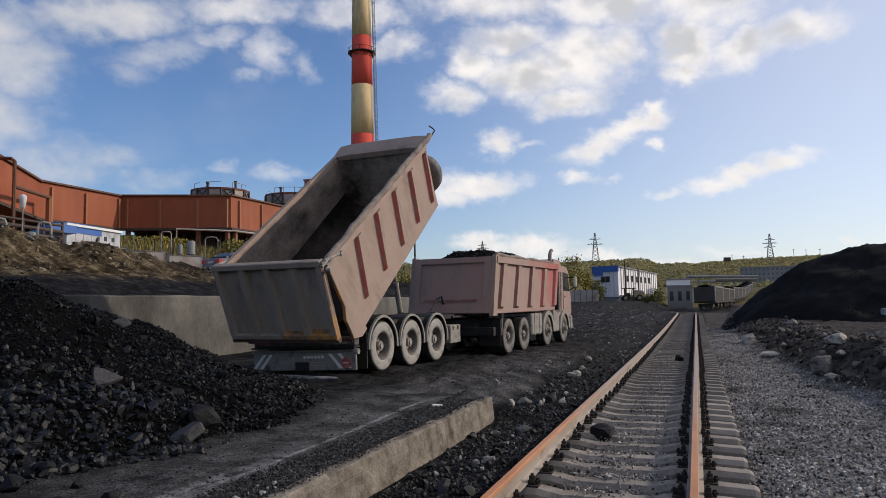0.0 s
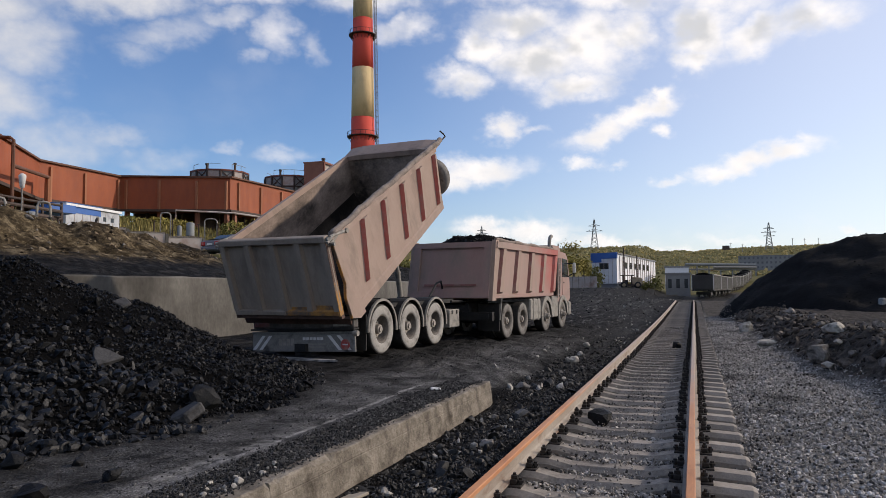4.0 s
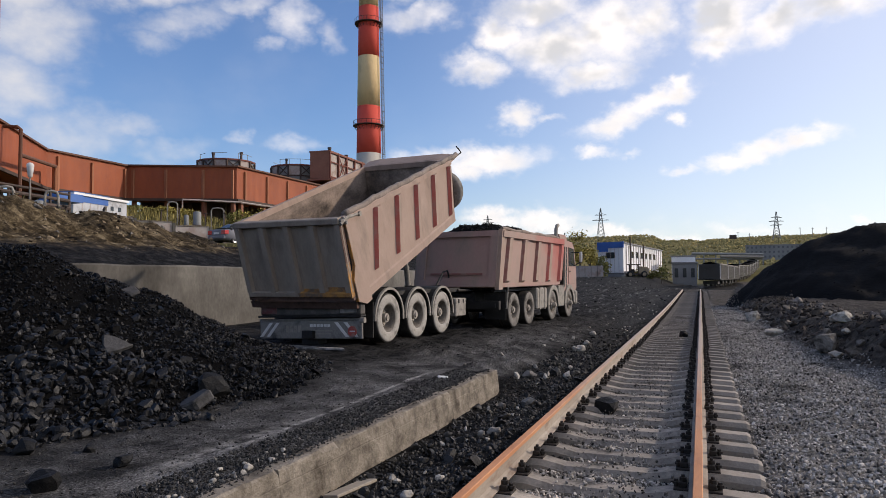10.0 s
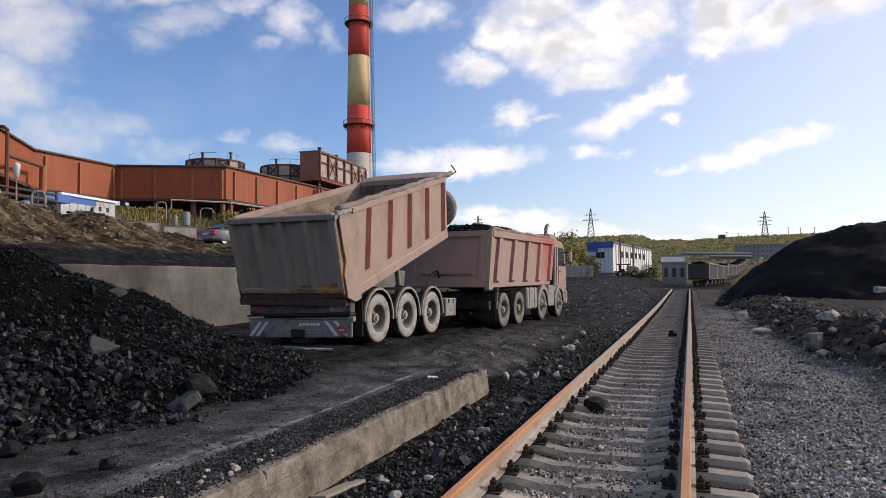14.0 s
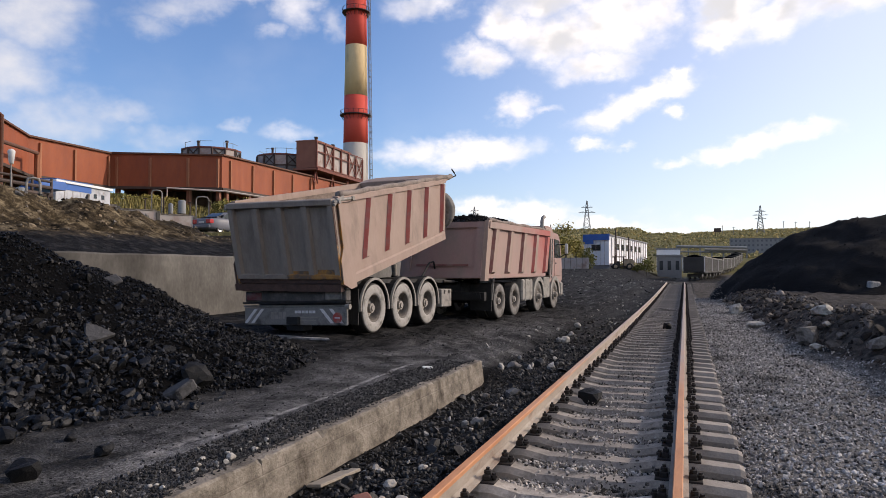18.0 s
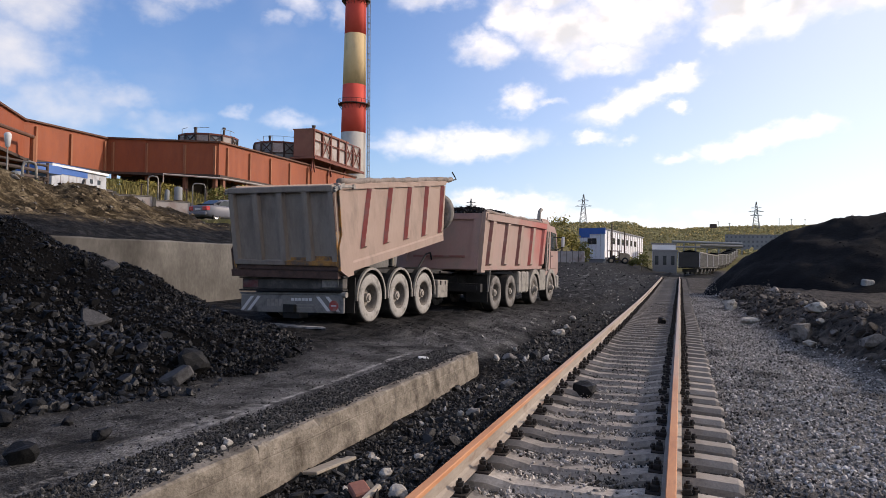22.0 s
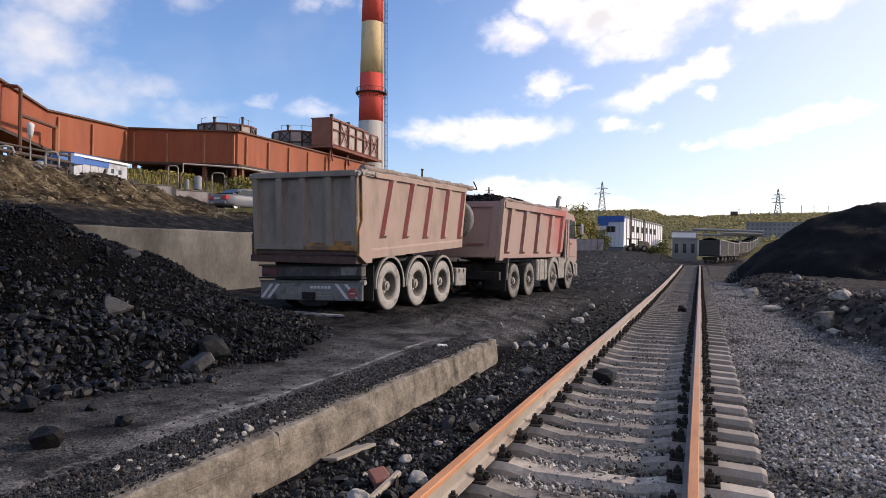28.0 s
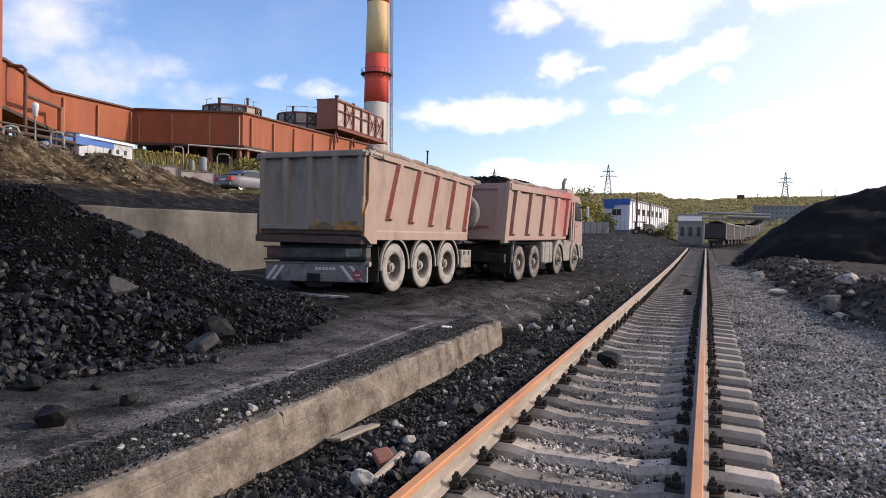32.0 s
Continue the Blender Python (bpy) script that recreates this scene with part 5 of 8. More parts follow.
            pts = [(1.2505, sb + 0.005, zb), (1.2505, st + 0.005, zt), (1.25 + d, st + 0.045, zt - 0.02), (1.25 + d, sb + 0.045, zb + 0.05),
                   (1.25 + d, st + min(w, FRONT_T - st - 0.06), zt - 0.02), (1.25 + d, sb + w, zb + 0.05), (1.2505, st + min(w * 1.5, FRONT_T - st - 0.02), zt), (1.2505, sb + w * 1.5, zb)]
            vs = [bm.verts.new(q(s * x, y, z)) for x, y, z in pts]
            for fi, m in (((0, 1, 2, 3), 1), ((3, 2, 4, 5), 0), ((5, 4, 6, 7), 0), ((1, 6, 4, 2), 0), ((0, 3, 5, 7), 0)):
                f = bm.faces.new([vs[i] for i in fi])
                f.material_index = m
            part("rib", bm, M["pink_paint"], B, "raised rib with a clean red rear flank", mats=(M["red_paint"],))
        # rear corner post with a bulged foot
        outl = [(REAR + 0.12, 2.84), (REAR - 0.03, 2.84), (REAR - 0.03, 1.92), (REAR - 0.16, 1.70), (REAR - 0.17, 1.22), (REAR + 0.08, 1.06), (REAR + 0.30, 1.06), (REAR + 0.30, 1.40), (REAR + 0.12, 1.5)]
        part("corner_post", panel([[(s * 1.285, y, z) for y, z in outl], [(s * 1.215, y, z) for y, z in outl]]), M["pink_paint"], B, "worn pink corner post")
        strip = [(REAR - 0.032, 2.82), (REAR - 0.046, 2.82), (REAR - 0.046, 1.92), (REAR - 0.175, 1.69), (REAR - 0.185, 1.22), (REAR - 0.17, 1.22), (REAR - 0.16, 1.70), (REAR - 0.032, 1.925)]
        part("post_edge", panel([[(s * 1.282, y, z) for y, z in strip], [(s * 1.225, y, z) for y, z in strip]]), M["gate_rust"], B, "rusty orange post edge")
        # hinge arm
        bm = bmesh.new()
        for a, b, r in (((s * 1.27, REAR - 0.12, 2.82), (s * 1.27, REAR + 0.16, 2.88), 0.045), ((s * 1.15, REAR - 0.10, 2.82), (s * 1.37, REAR - 0.10, 2.82), 0.035)):
            rod(bm, q(*a), q(*b), r, 10)
        part("hinge", bm, M["dusty_metal"], B, "worn steel gate hinge")
    fr = [(-1.24, 1.2), (1.24, 1.2), (1.24, 2.64), (0.9, 2.70), (-0.9, 2.70), (-1.24, 2.64)]
    part("front_panel", panel([[(x, FRONT_B + 0.20 * (z - 1.2) / 1.4, z) for x, z in fr], [(x, FRONT_B + 0.05 + 0.20 * (z - 1.2) / 1.4, z) for x, z in fr]]), M["pink_paint"], B)
    part("front_lining", panel([[(x * 0.97, FRONT_B - 0.01 + 0.20 * (z - 1.2) / 1.4, z) for x, z in fr[:3] + fr[5:]], [(x * 0.97, FRONT_B - 0.004 + 0.20 * (z - 1.2) / 1.4, z) for x, z in fr[:3] + fr[5:]]]), M["tub_dust"], B, "dust-coated lining of the front panel")
    lip = [(-1.28, 2.56), (1.28, 2.56), (1.28, 2.65), (0.9, 2.69), (-0.9, 2.69), (-1.28, 2.65)]
    part("front_lip", panel([[(x, FRONT_T - 0.07, z) for x, z in lip], [(x, FRONT_T + 0.46, z + 0.05) for x, z in lip]]), M["pink_paint"], B)
    for s in (1, -1):
        shape = [(REAR + 0.1, 1.72), (FRONT_B + 0.15, 1.72), (FRONT_T - 0.05, side_z(FRONT_T, 1) - 0.10), (REAR + 0.1, TOP_R - 0.1)]
        part("lining", panel([[(s * 1.189, y, z) for y, z in shape], [(s * 1.184, y, z) for y, z in shape]]), M["tub_dust"], B, "dusty upper lining of the tub")
    # tarpaulin rolled along the right rail, crumpled
    pts = [(1.23 + 0.010 * math.sin(k * 1.3) + 0.012 * math.sin(k * 0.37), REAR + 0.05 + k * 0.135, side_z(REAR + k * 0.135, 1) + 0.045 + 0.010 * math.sin(k * 0.9) + 0.008 * math.sin(k * 2.3)) for k in range(43)]
    part("tarpaulin_roll", tube([q(*p) for p in pts], 0.066, 10), M["tarp"], B, "dusty beige tarpaulin rolled along the rail", True)
    foot_out = [(REAR - 0.13, 1.08), (REAR + 0.06, 1.08), (REAR + 0.06, 1.50), (REAR - 0.02, 1.78), (REAR - 0.06, 1.78), (REAR - 0.13, 1.62)]
    part("post_foot", panel([[(-1.287, y, z) for y, z in foot_out], [(-1.375 if z < 1.7 else -1.30, y, z) for y, z in foot_out]]), M["sill_brown"], B, "dark flared foot of the corner post")
    # hook at the front corner, spare wheel, sill, underframe
    part("tarp_arm", tube([q(1.26, FRONT_T, 2.62), q(1.26, 5.70, 2.63), q(1.26, 5.95, 2.64), q(1.24, 5.90, 2.73), q(1.22, 5.80, 2.84)], 0.018, 8), M["chassis"], B, "black bent rod")
    sp = part("spare_wheel", lathe([(-0.13, 0.28), (-0.15, 0.40), (-0.13, 0.49), (-0.06, 0.52), (0.06, 0.52), (0.13, 0.49), (0.15, 0.40), (0.13, 0.28), (0.02, 0.22), (0.0, 0.1)], 40), M["tyre_grey"], B, "dusty grey spare wheel on the front panel", True)
    sp.matrix_basis = Matrix.Translation(q(0.92, 5.22, 1.83)) @ pose(0, 0, 0, -8, 0, 0) @ pose(0, 0, 0, 0, 0, 90)
    part("sill", panel([[(-1.38, y, z) for y, z in ((REAR - 0.17, 1.06), (REAR - 0.17, 1.20), (REAR + 0.2, 1.24), (REAR + 0.2, 1.04))], [(1.2, y, z) for y, z in ((REAR - 0.17, 1.06), (REAR - 0.17, 1.20), (REAR + 0.2, 1.24), (REAR + 0.2, 1.04))]]), M["sill_brown"], B, "dark brown rear sill")
    for x in (-0.42, 0.42):
        part("subframe", panel([[(x - 0.07, 0.0, 1.09), (x - 0.07, 4.8, 1.09), (x - 0.07, 4.8, 1.22), (x - 0.07, 0.0, 1.22)], [(x + 0.07, 0.0, 1.09), (x + 0.07, 4.8, 1.09), (x + 0.07, 4.8, 1.22), (x + 0.07, 0.0, 1.22)]]), M["chassis"], B)
    for k in range(9):
        y = 0.2 + k * 0.55
        part("floor_beam", panel([[(-1.15, y, 1.13), (1.15, y, 1.13), (1.15, y, 1.23), (-1.15, y, 1.23)], [(-1.15, y + 0.07, 1.13), (1.15, y + 0.07, 1.13), (1.15, y + 0.07, 1.23), (-1.15, y + 0.07, 1.23)]]), M["chassis"], B)

    # tailgate, about its hinge
    g = part("tailgate", boxes((-1.235, 1.215, -0.045, 0.0, -1.52, 0.06)), M["gate_panel"], T, "brown-grey steel tailgate with four recessed panels")
    g.location = HINGE
    for k in range(5):
        c = -1.20 + k * 0.595
        w = 0.055 if k in (0, 4) else 0.062
        bm = bmesh.new()
        prism([(c - w - 0.015, -0.044), (c + w + 0.015, -0.044), (c + w, -0.135), (c - w, -0.135)], "z", -1.40, -0.02, bm)
        part("gate_rib", bm, M["gate_grey"], g)
    part("gate_beam", boxes((-1.26, 1.245, -0.15, 0.01, -0.03, 0.09), bevel=0.015), M["gate_grey"], g)
    part("gate_beam", boxes((-1.245, 0.0, -0.14, 0.0, -1.48, -1.385), bevel=0.01), M["gate_grey"], g)
    part("gate_beam", boxes((0.0, 1.225, -0.14, 0.0, -1.48, -1.385), bevel=0.01), M["gate_rust"], g, "rust-streaked bottom beam of the tailgate")
    part("rust_patch", boxes((0.10, 0.50, -0.0485, -0.0455, -1.385, -1.33)), M["gate_rust"], g, "rust smear at the foot of the panel")
    part("rust_patch", boxes((0.68, 1.13, -0.0485, -0.0455, -1.385, -1.30)), M["gate_rust"], g, "rust smear at the foot of the panel")
    part("gate_lip", boxes((-1.27, 1.25, -0.10, 0.0, -1.56, -1.49)), M["sill_brown"], g)
    part("gate_edge", boxes((1.216, 1.245, -0.13, 0.005, -0.80, -0.03)), M["sill_brown"], g)
    part("gate_edge", boxes((1.216, 1.245, -0.13, 0.005, -1.50, -0.80)), M["gate_rust"], g, "rusty edge of the tailgate")
    for s in (1, -1):
        part("gate_arm", rods(((s * 1.2, -0.05, 0.02), (s * 1.33, -0.12, 0.04), 0.035), ((s * 1.30, -0.16, -0.02), (s * 1.31, 0.05, 0.05), 0.03)), M["dusty_metal"], g)
    # the gate hangs behind its pins on two long arms
    for o in (g, *g.children):
        o.data.transform(Matrix.Translation((0, -0.535, -0.01)))
    for s in (1, -1):
        part("gate_arm", rods(((s * 1.29, 0.03, 0.0), (s * 1.29, -0.56, 0.04), 0.035), ((s * 1.20, 0, 0), (s * 1.34, 0, 0), 0.05)), M["dusty_metal"], g, "worn steel gate arm")
    # telescopic ram: four tubes one inside the other
    rams = []
    for k, r in enumerate((0.085, 0.07, 0.056, 0.044)):
        o = part("ram_stage", rods(((0, 0, 0), (0, 0, 0.80), r), ((0, 0, 0.74), (0, 0, 0.80), r + 0.008), seg=16), M["dusty_metal"] if k else M["chassis"], T, "grey telescopic hydraulic tube")
        rams.append(o)
    fixed = ("wheel", "axle", "mudguard", "inner_guard", "bracket", "ram_stage", "drawbar", "tipping_body", "tailgate")
    sprung = [o for o in T.children if o.name.split(".")[0] not in fixed]
    return body, g, rams, sprung


tipping_body, tailgate, rams, sprung = build_trailer()

truck = empty("dump_truck", pose(-6.251, 19.829, 0.12, 0, 0, -5.6), "dusty red and pink four-axle tipper truck, loaded with coal", "truck")


def build_truck():
    T = truck
    for x in (-0.42, 0.42):
        part("chassis_rail", boxes((x - 0.05, x + 0.05, -1.1, 6.6, 0.72, 1.02)), M["chassis"], T)
    for y in (-1.0, 0.7, 2.4, 4.6):
        part("crossmember", boxes((-0.42, 0.42, y - 0.06, y + 0.06, 0.78, 0.98)), M["chassis"], T)
    for i, y in enumerate((0.0, 1.36, 3.80, 5.80)):
        part("axle", rods(((-1.0, y, 0.5), (1.0, y, 0.5), 0.08)), M["chassis"], T)
        for s in (1, -1):
            if i < 2:
                wheel(T, s * 1.09, y, 0.50, 0.505, 0.30, s, True, "tyre_grey")
                wheel(T, s * 0.76, y, 0.50, 0.505, 0.30, s, True, "tyre_grey")
            else:
                wheel(T, s * 1.07, y, 0.50, 0.505, 0.31, s, False, "tyre_grey")
                f = part("mudguard", arch(0.60, 0.05, 0.80 if s > 0 else -1.27, 1.27 if s > 0 else -0.80, 0, 180, 0.10), M["fender"], T, "pale dusty mudguard")
                f.location = (0, y, 0.52)
    for s in (1, -1):
        part("mud_flap", boxes((s * 0.60, s * 1.24, -0.72, -0.69, 0.25, 1.0)), M["chassis"], T, "black rubber mud flap")
        part("flap_stay", rods(((s * 1.25, -0.55, 1.2), (s * 1.25, -0.70, 0.55), 0.03)), M["fender"], T)
        part("side_tank", boxes((s * 0.85, s * 1.25, 2.05, 3.12, 0.42, 1.10), bevel=0.04), M["fender"], T, "dust-grey side tank")
        for y in (2.33, 2.83):
            part("tank_band", boxes((s * 0.84, s * 1.262, y - 0.03, y + 0.03, 0.41, 1.11)), M["dusty_metal"], T)
        part("step_box", boxes((s * 0.85, s * 1.25, 4.42, 5.12, 0.42, 1.15), bevel=0.03), M["fender"], T, "dust-grey step box")
        part("side_beam", boxes((s * 0.95, s * 1.05, -1.1, 4.4, 1.03, 1.10)), M["chassis"], T)
    part("rear_beam", boxes((-1.2, 1.2, -1.15, -1.0, 0.55, 0.78)), M["chassis"], T)
    for s in (-1, 1):
        part("tail_lamp", boxes((s * 0.75, s * 1.1, -1.18, -1.15, 0.6, 0.73)), M["chassis"], T)
    part("tow_coupling", boxes((-0.15, 0.2, -1.35, -1.0, 0.6, 0.85)), M["chassis"], T)
    part("ram_box", boxes((-0.6, 0.6, 4.3, 4.75, 0.9, 1.9)), M["chassis"], T)

    # loaded body
    def slab(a, b, m, name, parent, label=""):
        bm = bmesh.new()
        va, vb = [bm.verts.new(p) for p in a], [bm.verts.new(p) for p in b]
        n = len(va)
        bm.faces.new(va)
        bm.faces.new(vb[::-1])
        for i in range(n):
            bm.faces.new((va[i], vb[i], vb[(i + 1) % n], va[(i + 1) % n]))
        return part(name, bm, m, parent, label)

    B = part("body", boxes((-1.18, 1.18, -1.2, 4.5, 1.14, 1.26)), M["truck_pink"], T, "pink steel body heaped with coal")
    rows = ((-1.36, 1.18), (4.50, 1.22), (4.88, 2.74), (-1.02, 2.72))
    for s in (1, -1):
        slab([(s * 1.25, y, z) for y, z in rows], [(s * 1.20, y, z) for y, z in rows], M["truck_side"], "side_panel", B, "side of faded red paint under pale dust")
        slab([(s * 1.34, -1.06, 2.56), (s * 1.34, 4.92, 2.58), (s * 1.34, 4.92, 2.76), (s * 1.34, -1.02, 2.74)], [(s * 1.19, -1.06, 2.56), (s * 1.19, 4.92, 2.58), (s * 1.19, 4.92, 2.76), (s * 1.19, -1.02, 2.74)], M["truck_side"], "top_rail", B)
        slab([(s * 1.275, -1.30, 1.16), (s * 1.275, 4.5, 1.18), (s * 1.275, 4.52, 1.28), (s * 1.275, -1.28, 1.26)], [(s * 1.2, -1.30, 1.16), (s * 1.2, 4.5, 1.18), (s * 1.2, 4.52, 1.28), (s * 1.2, -1.28, 1.26)], M["truck_pink"], "bottom_flange", B)
        for k in range(5):
            sb = -0.95 + k * 1.29
            st = sb + 0.36
            d, w = 0.09, 0.30
            bm = bmesh.new()
            pts = [(1.2505, sb, 1.28), (1.2505, st, 2.55), (1.25 + d, st + 0.05, 2.55), (1.25 + d, sb + 0.05, 1.34), (1.25 + d, st + w, 2.55), (1.25 + d, sb + w, 1.34), (1.2505, st + w + 0.10, 2.55), (1.2505, sb + w + 0.10, 1.28)]
            vs = [bm.verts.new((s * x, y, z)) for x, y, z in pts]
            for fi, m in (((0, 1, 2, 3), 1), ((3, 2, 4, 5), 0), ((5, 4, 6, 7), 0), ((1, 6, 4, 2), 0), ((0, 3, 5, 7), 0)):
                bm.faces.new([vs[i] for i in fi]).material_index = m
            part("rib", bm, M["pink_paint"] if k < 4 else M["truck_side"], B, "dust-pale rib with a dull red flank", mats=(M["old_red"] if k < 3 else M["red_paint"],))
        outl = ((-1.42, 1.10), (-1.12, 1.10), (-0.86, 2.78), (-1.08, 2.78))
        slab([(s * 1.31, y, z) for y, z in outl], [(s * 1.19, y, z) for y, z in outl], M["pink_paint"], "corner_post", B, "pale dusty corner post")
    g = slab([(-1.2, -1.40, 1.20), (1.2, -1.40, 1.20), (1.2, -1.06, 2.72), (-1.2, -1.06, 2.72)], [(-1.2, -1.35, 1.20), (1.2, -1.35, 1.20), (1.2, -1.01, 2.72), (-1.2, -1.01, 2.72)], M["truck_pink"], "tailgate", T, "dull pink tailgate with a recessed panel")

    def gy(z):
        return -1.40 + 0.34 * (z - 1.20) / 1.52

    for x0, x1, z0, z1 in ((-1.2, 1.2, 2.58, 2.74), (-1.2, 1.2, 1.18, 1.36), (-1.2, -0.98, 1.36, 2.58), (0.98, 1.2, 1.36, 2.58)):
        slab([(x0, gy(z0) - 0.06, z0), (x1, gy(z0) - 0.06, z0), (x1, gy(z1) - 0.06, z1), (x0, gy(z1) - 0.06, z1)], [(x0, gy(z0) - 0.001, z0), (x1, gy(z0) - 0.001, z0), (x1, gy(z1) - 0.001, z1), (x0, gy(z1) - 0.001, z1)], M["truck_pink"], "gate_frame", g)
    for z in (1.5,):
        slab([(-0.8, gy(z) - 0.03, z), (0.8, gy(z) - 0.03, z), (0.8, gy(z + 0.06) - 0.03, z + 0.06), (-0.8, gy(z + 0.06) - 0.03, z + 0.06)], [(-0.8, gy(z) - 0.001, z), (0.8, gy(z) - 0.001, z), (0.8, gy(z + 0.06) - 0.001, z + 0.06), (-0.8, gy(z + 0.06) - 0.001, z + 0.06)], M["old_red"], "gate_bar", g)
    slab([(-1.25, 4.50, 1.2), (1.25, 4.50, 1.2), (1.25, 4.90, 2.78), (-1.25, 4.90, 2.78)], [(-1.25, 4.56, 1.2), (1.25, 4.56, 1.2), (1.25, 4.96, 2.78), (-1.25, 4.96, 2.78)], M["truck_pink"], "front_panel", B)
    part("visor", boxes((-1.28, 1.28, 4.55, 5.10, 2.76, 2.86), bevel=0.02), M["pink_paint"], B)
    part("tarpaulin", tube([(1.22, -0.9 + k * 0.4, 2.80 + 0.02 * math.sin(k * 1.7)) for k in range(15)], 0.05, 8), M["tarp"], B)
    # cab
    prof = [(5.14, 0.95), (6.72, 0.95), (6.86, 1.05), (6.86, 1.55), (6.62, 2.50), (6.35, 2.72), (5.25, 2.78), (5.14, 2.70)]
    cab = part("cab", prism(prof, "x", -1.22, 1.22), M["truck_pink"], T, "dusty pink cab with sleeper roof")
    bmesh_roof = prism([(5.2, 2.76), (6.30, 2.74), (6.05, 2.98), (5.25, 2.98)], "x", -1.05, 1.05)
    part("roof_fairing", bmesh_roof, M["truck_pink"], cab)
    for s in (1, -1):
        part("door", boxes((s * 1.222, s * 1.24, 5.78, 6.60, 1.18, 1.80), bevel=0.008), M["truck_pink"], cab)
        win = prism([(5.82, 1.84), (6.66, 1.84), (6.48, 2.48), (5.82, 2.52)], "x", min(s * 1.222, s * 1.236), max(s * 1.222, s * 1.236))
        part("side_window", win, M["glass_dark"], cab, "dark cab window")
        for z0, z1 in ((2.35, 2.35), (1.85, 2.0)):
            part("mirror_arm", rods(((s * 1.22, 6.55, z0), (s * 1.46, 6.64, z1), 0.02)), M["chassis"], cab)
        part("mirror", boxes((s * 1.40, s * 1.52, 6.60, 6.68, 1.98, 2.38), bevel=0.03), M["white_paint"], cab, "pale rear-view mirror")
        part("headlamp", boxes((s * 0.75, s * 1.1, 6.86, 6.89, 0.75, 0.95), bevel=0.02), M["glass_dark"], cab)
        part("door_handle", boxes((s * 1.24, s * 1.26, 5.86, 6.0, 1.62, 1.66)), M["chassis"], cab)
    ws = prism([(6.83, 1.60), (6.60, 2.46), (6.63, 2.47), (6.865, 1.60)], "x", -1.08, 1.08)
    part("windscreen", ws, M["glass_dark"], cab, "windscreen")
    part("bumper", boxes((-1.24, 1.24, 6.62, 6.95, 0.42, 0.94), bevel=0.05), M["fender"], T, "dusty front bumper")
    lad = bmesh.new()
    for y in (4.86, 5.10):
        rod(lad, (1.33, y, 1.1), (1.33, y + 0.12, 2.5), 0.022, 6)
    for k in range(6):
        rod(lad, (1.33, 4.87 + 0.02 * k, 1.2 + 0.22 * k), (1.33, 5.11 + 0.02 * k, 1.2 + 0.22 * k), 0.018, 6)
    part("ladder", lad, M["fender"], T, "small dusty access ladder")
    # black block stands in for the shade between body and cab
    part("air_intake", boxes((0.7, 1.26, 4.99, 5.135, 1.2, 2.6), bevel=0.02), M["chassis"], T)
    part("exhaust_stack", tube([(1.0, 5.02, 1.6), (1.0, 5.02, 2.95), (1.0, 5.03, 3.12), (1.0, 5.10, 3.22), (1.0, 5.20, 3.28), (1.0, 5.28, 3.30)], 0.065, 12), M["dusty_metal"], T, "grey bent exhaust pipe", True)
    part("mast", rods(((0.9, 6.5, 2.8), (0.9, 6.5, 3.1), 0.02)), M["chassis"], cab)


build_truck()


def coal_load():
    rng = np.random.default_rng(11)
    xs, ys = np.linspace(-1.17, 1.17, 26), np.linspace(-1.0, 4.6, 60)

    def fn(x, y):
        e = np.minimum(1, (1.2 - np.abs(x)) / 0.7) * ss(-1.1, 0.3, y) * (1 - 0.75 * ss(2.2, 4.4, y))
        return 2.62 + 0.40 * e + 0.03 * wave(x, y, 0.25) + 0.04 * wave(x, y, 0.7, 3)

    ob = sheet("coal_load", xs, ys, fn, M["coal_face"])
    ob.matrix_basis = truck.matrix_basis.copy()
    tagged(ob, "heaped load of black coal in the truck body", "coal load")
    px, py = rng.uniform(-1.1, 1.1, 900), rng.uniform(-0.95, 4.5, 900)
    lump = scatter("coal_lumps", np.stack([px, py, fn(px, py)], -1), rng.uniform(0.02, 0.07, 900), M["coal"], rng)
    lump.matrix_basis = truck.matrix_basis.copy()
    tagged(lump, "small lumps of coal on the load", "coal lumps", kind="stuff")


coal_load()


# ---- the works on the upper terrace ----
def polar(az, d):
    return (-d * math.sin(radians(az)), d * math.cos(radians(az)))


def beam(bm, a, b, w, h):
    """A bar of w by h along a line."""
    a, b = Vector(a), Vector(b)
    d = b - a
    m = Matrix.Translation((a + b) / 2) @ d.to_track_quat("Y", "Z").to_matrix().to_4x4()
    bmesh.ops.create_cube(bm, size=1.0, matrix=m @ Matrix.Diagonal((w, d.length, h, 1)))
    return bm


def beams(*rows):
    bm = bmesh.new()
    for r in rows:
        beam(bm, *r)
    return bm


HALL = [polar(56.5, 73), polar(52.9, 82), polar(49.9, 98.0), polar(44.6, 107.0), polar(36.7, 103.0), polar(26.0, 138)]
PILASTERS = (49.2, 47.0, 44.8, 44.2, 41.9, 39.2, 37.0, 36.1, 34.4, 32.8, 31.3, 29.9, 29.6, 28.3, 27.0)
HALL_TOP, HALL_LOW, HALL_GROUND = 17.5, 12.9, 8.0


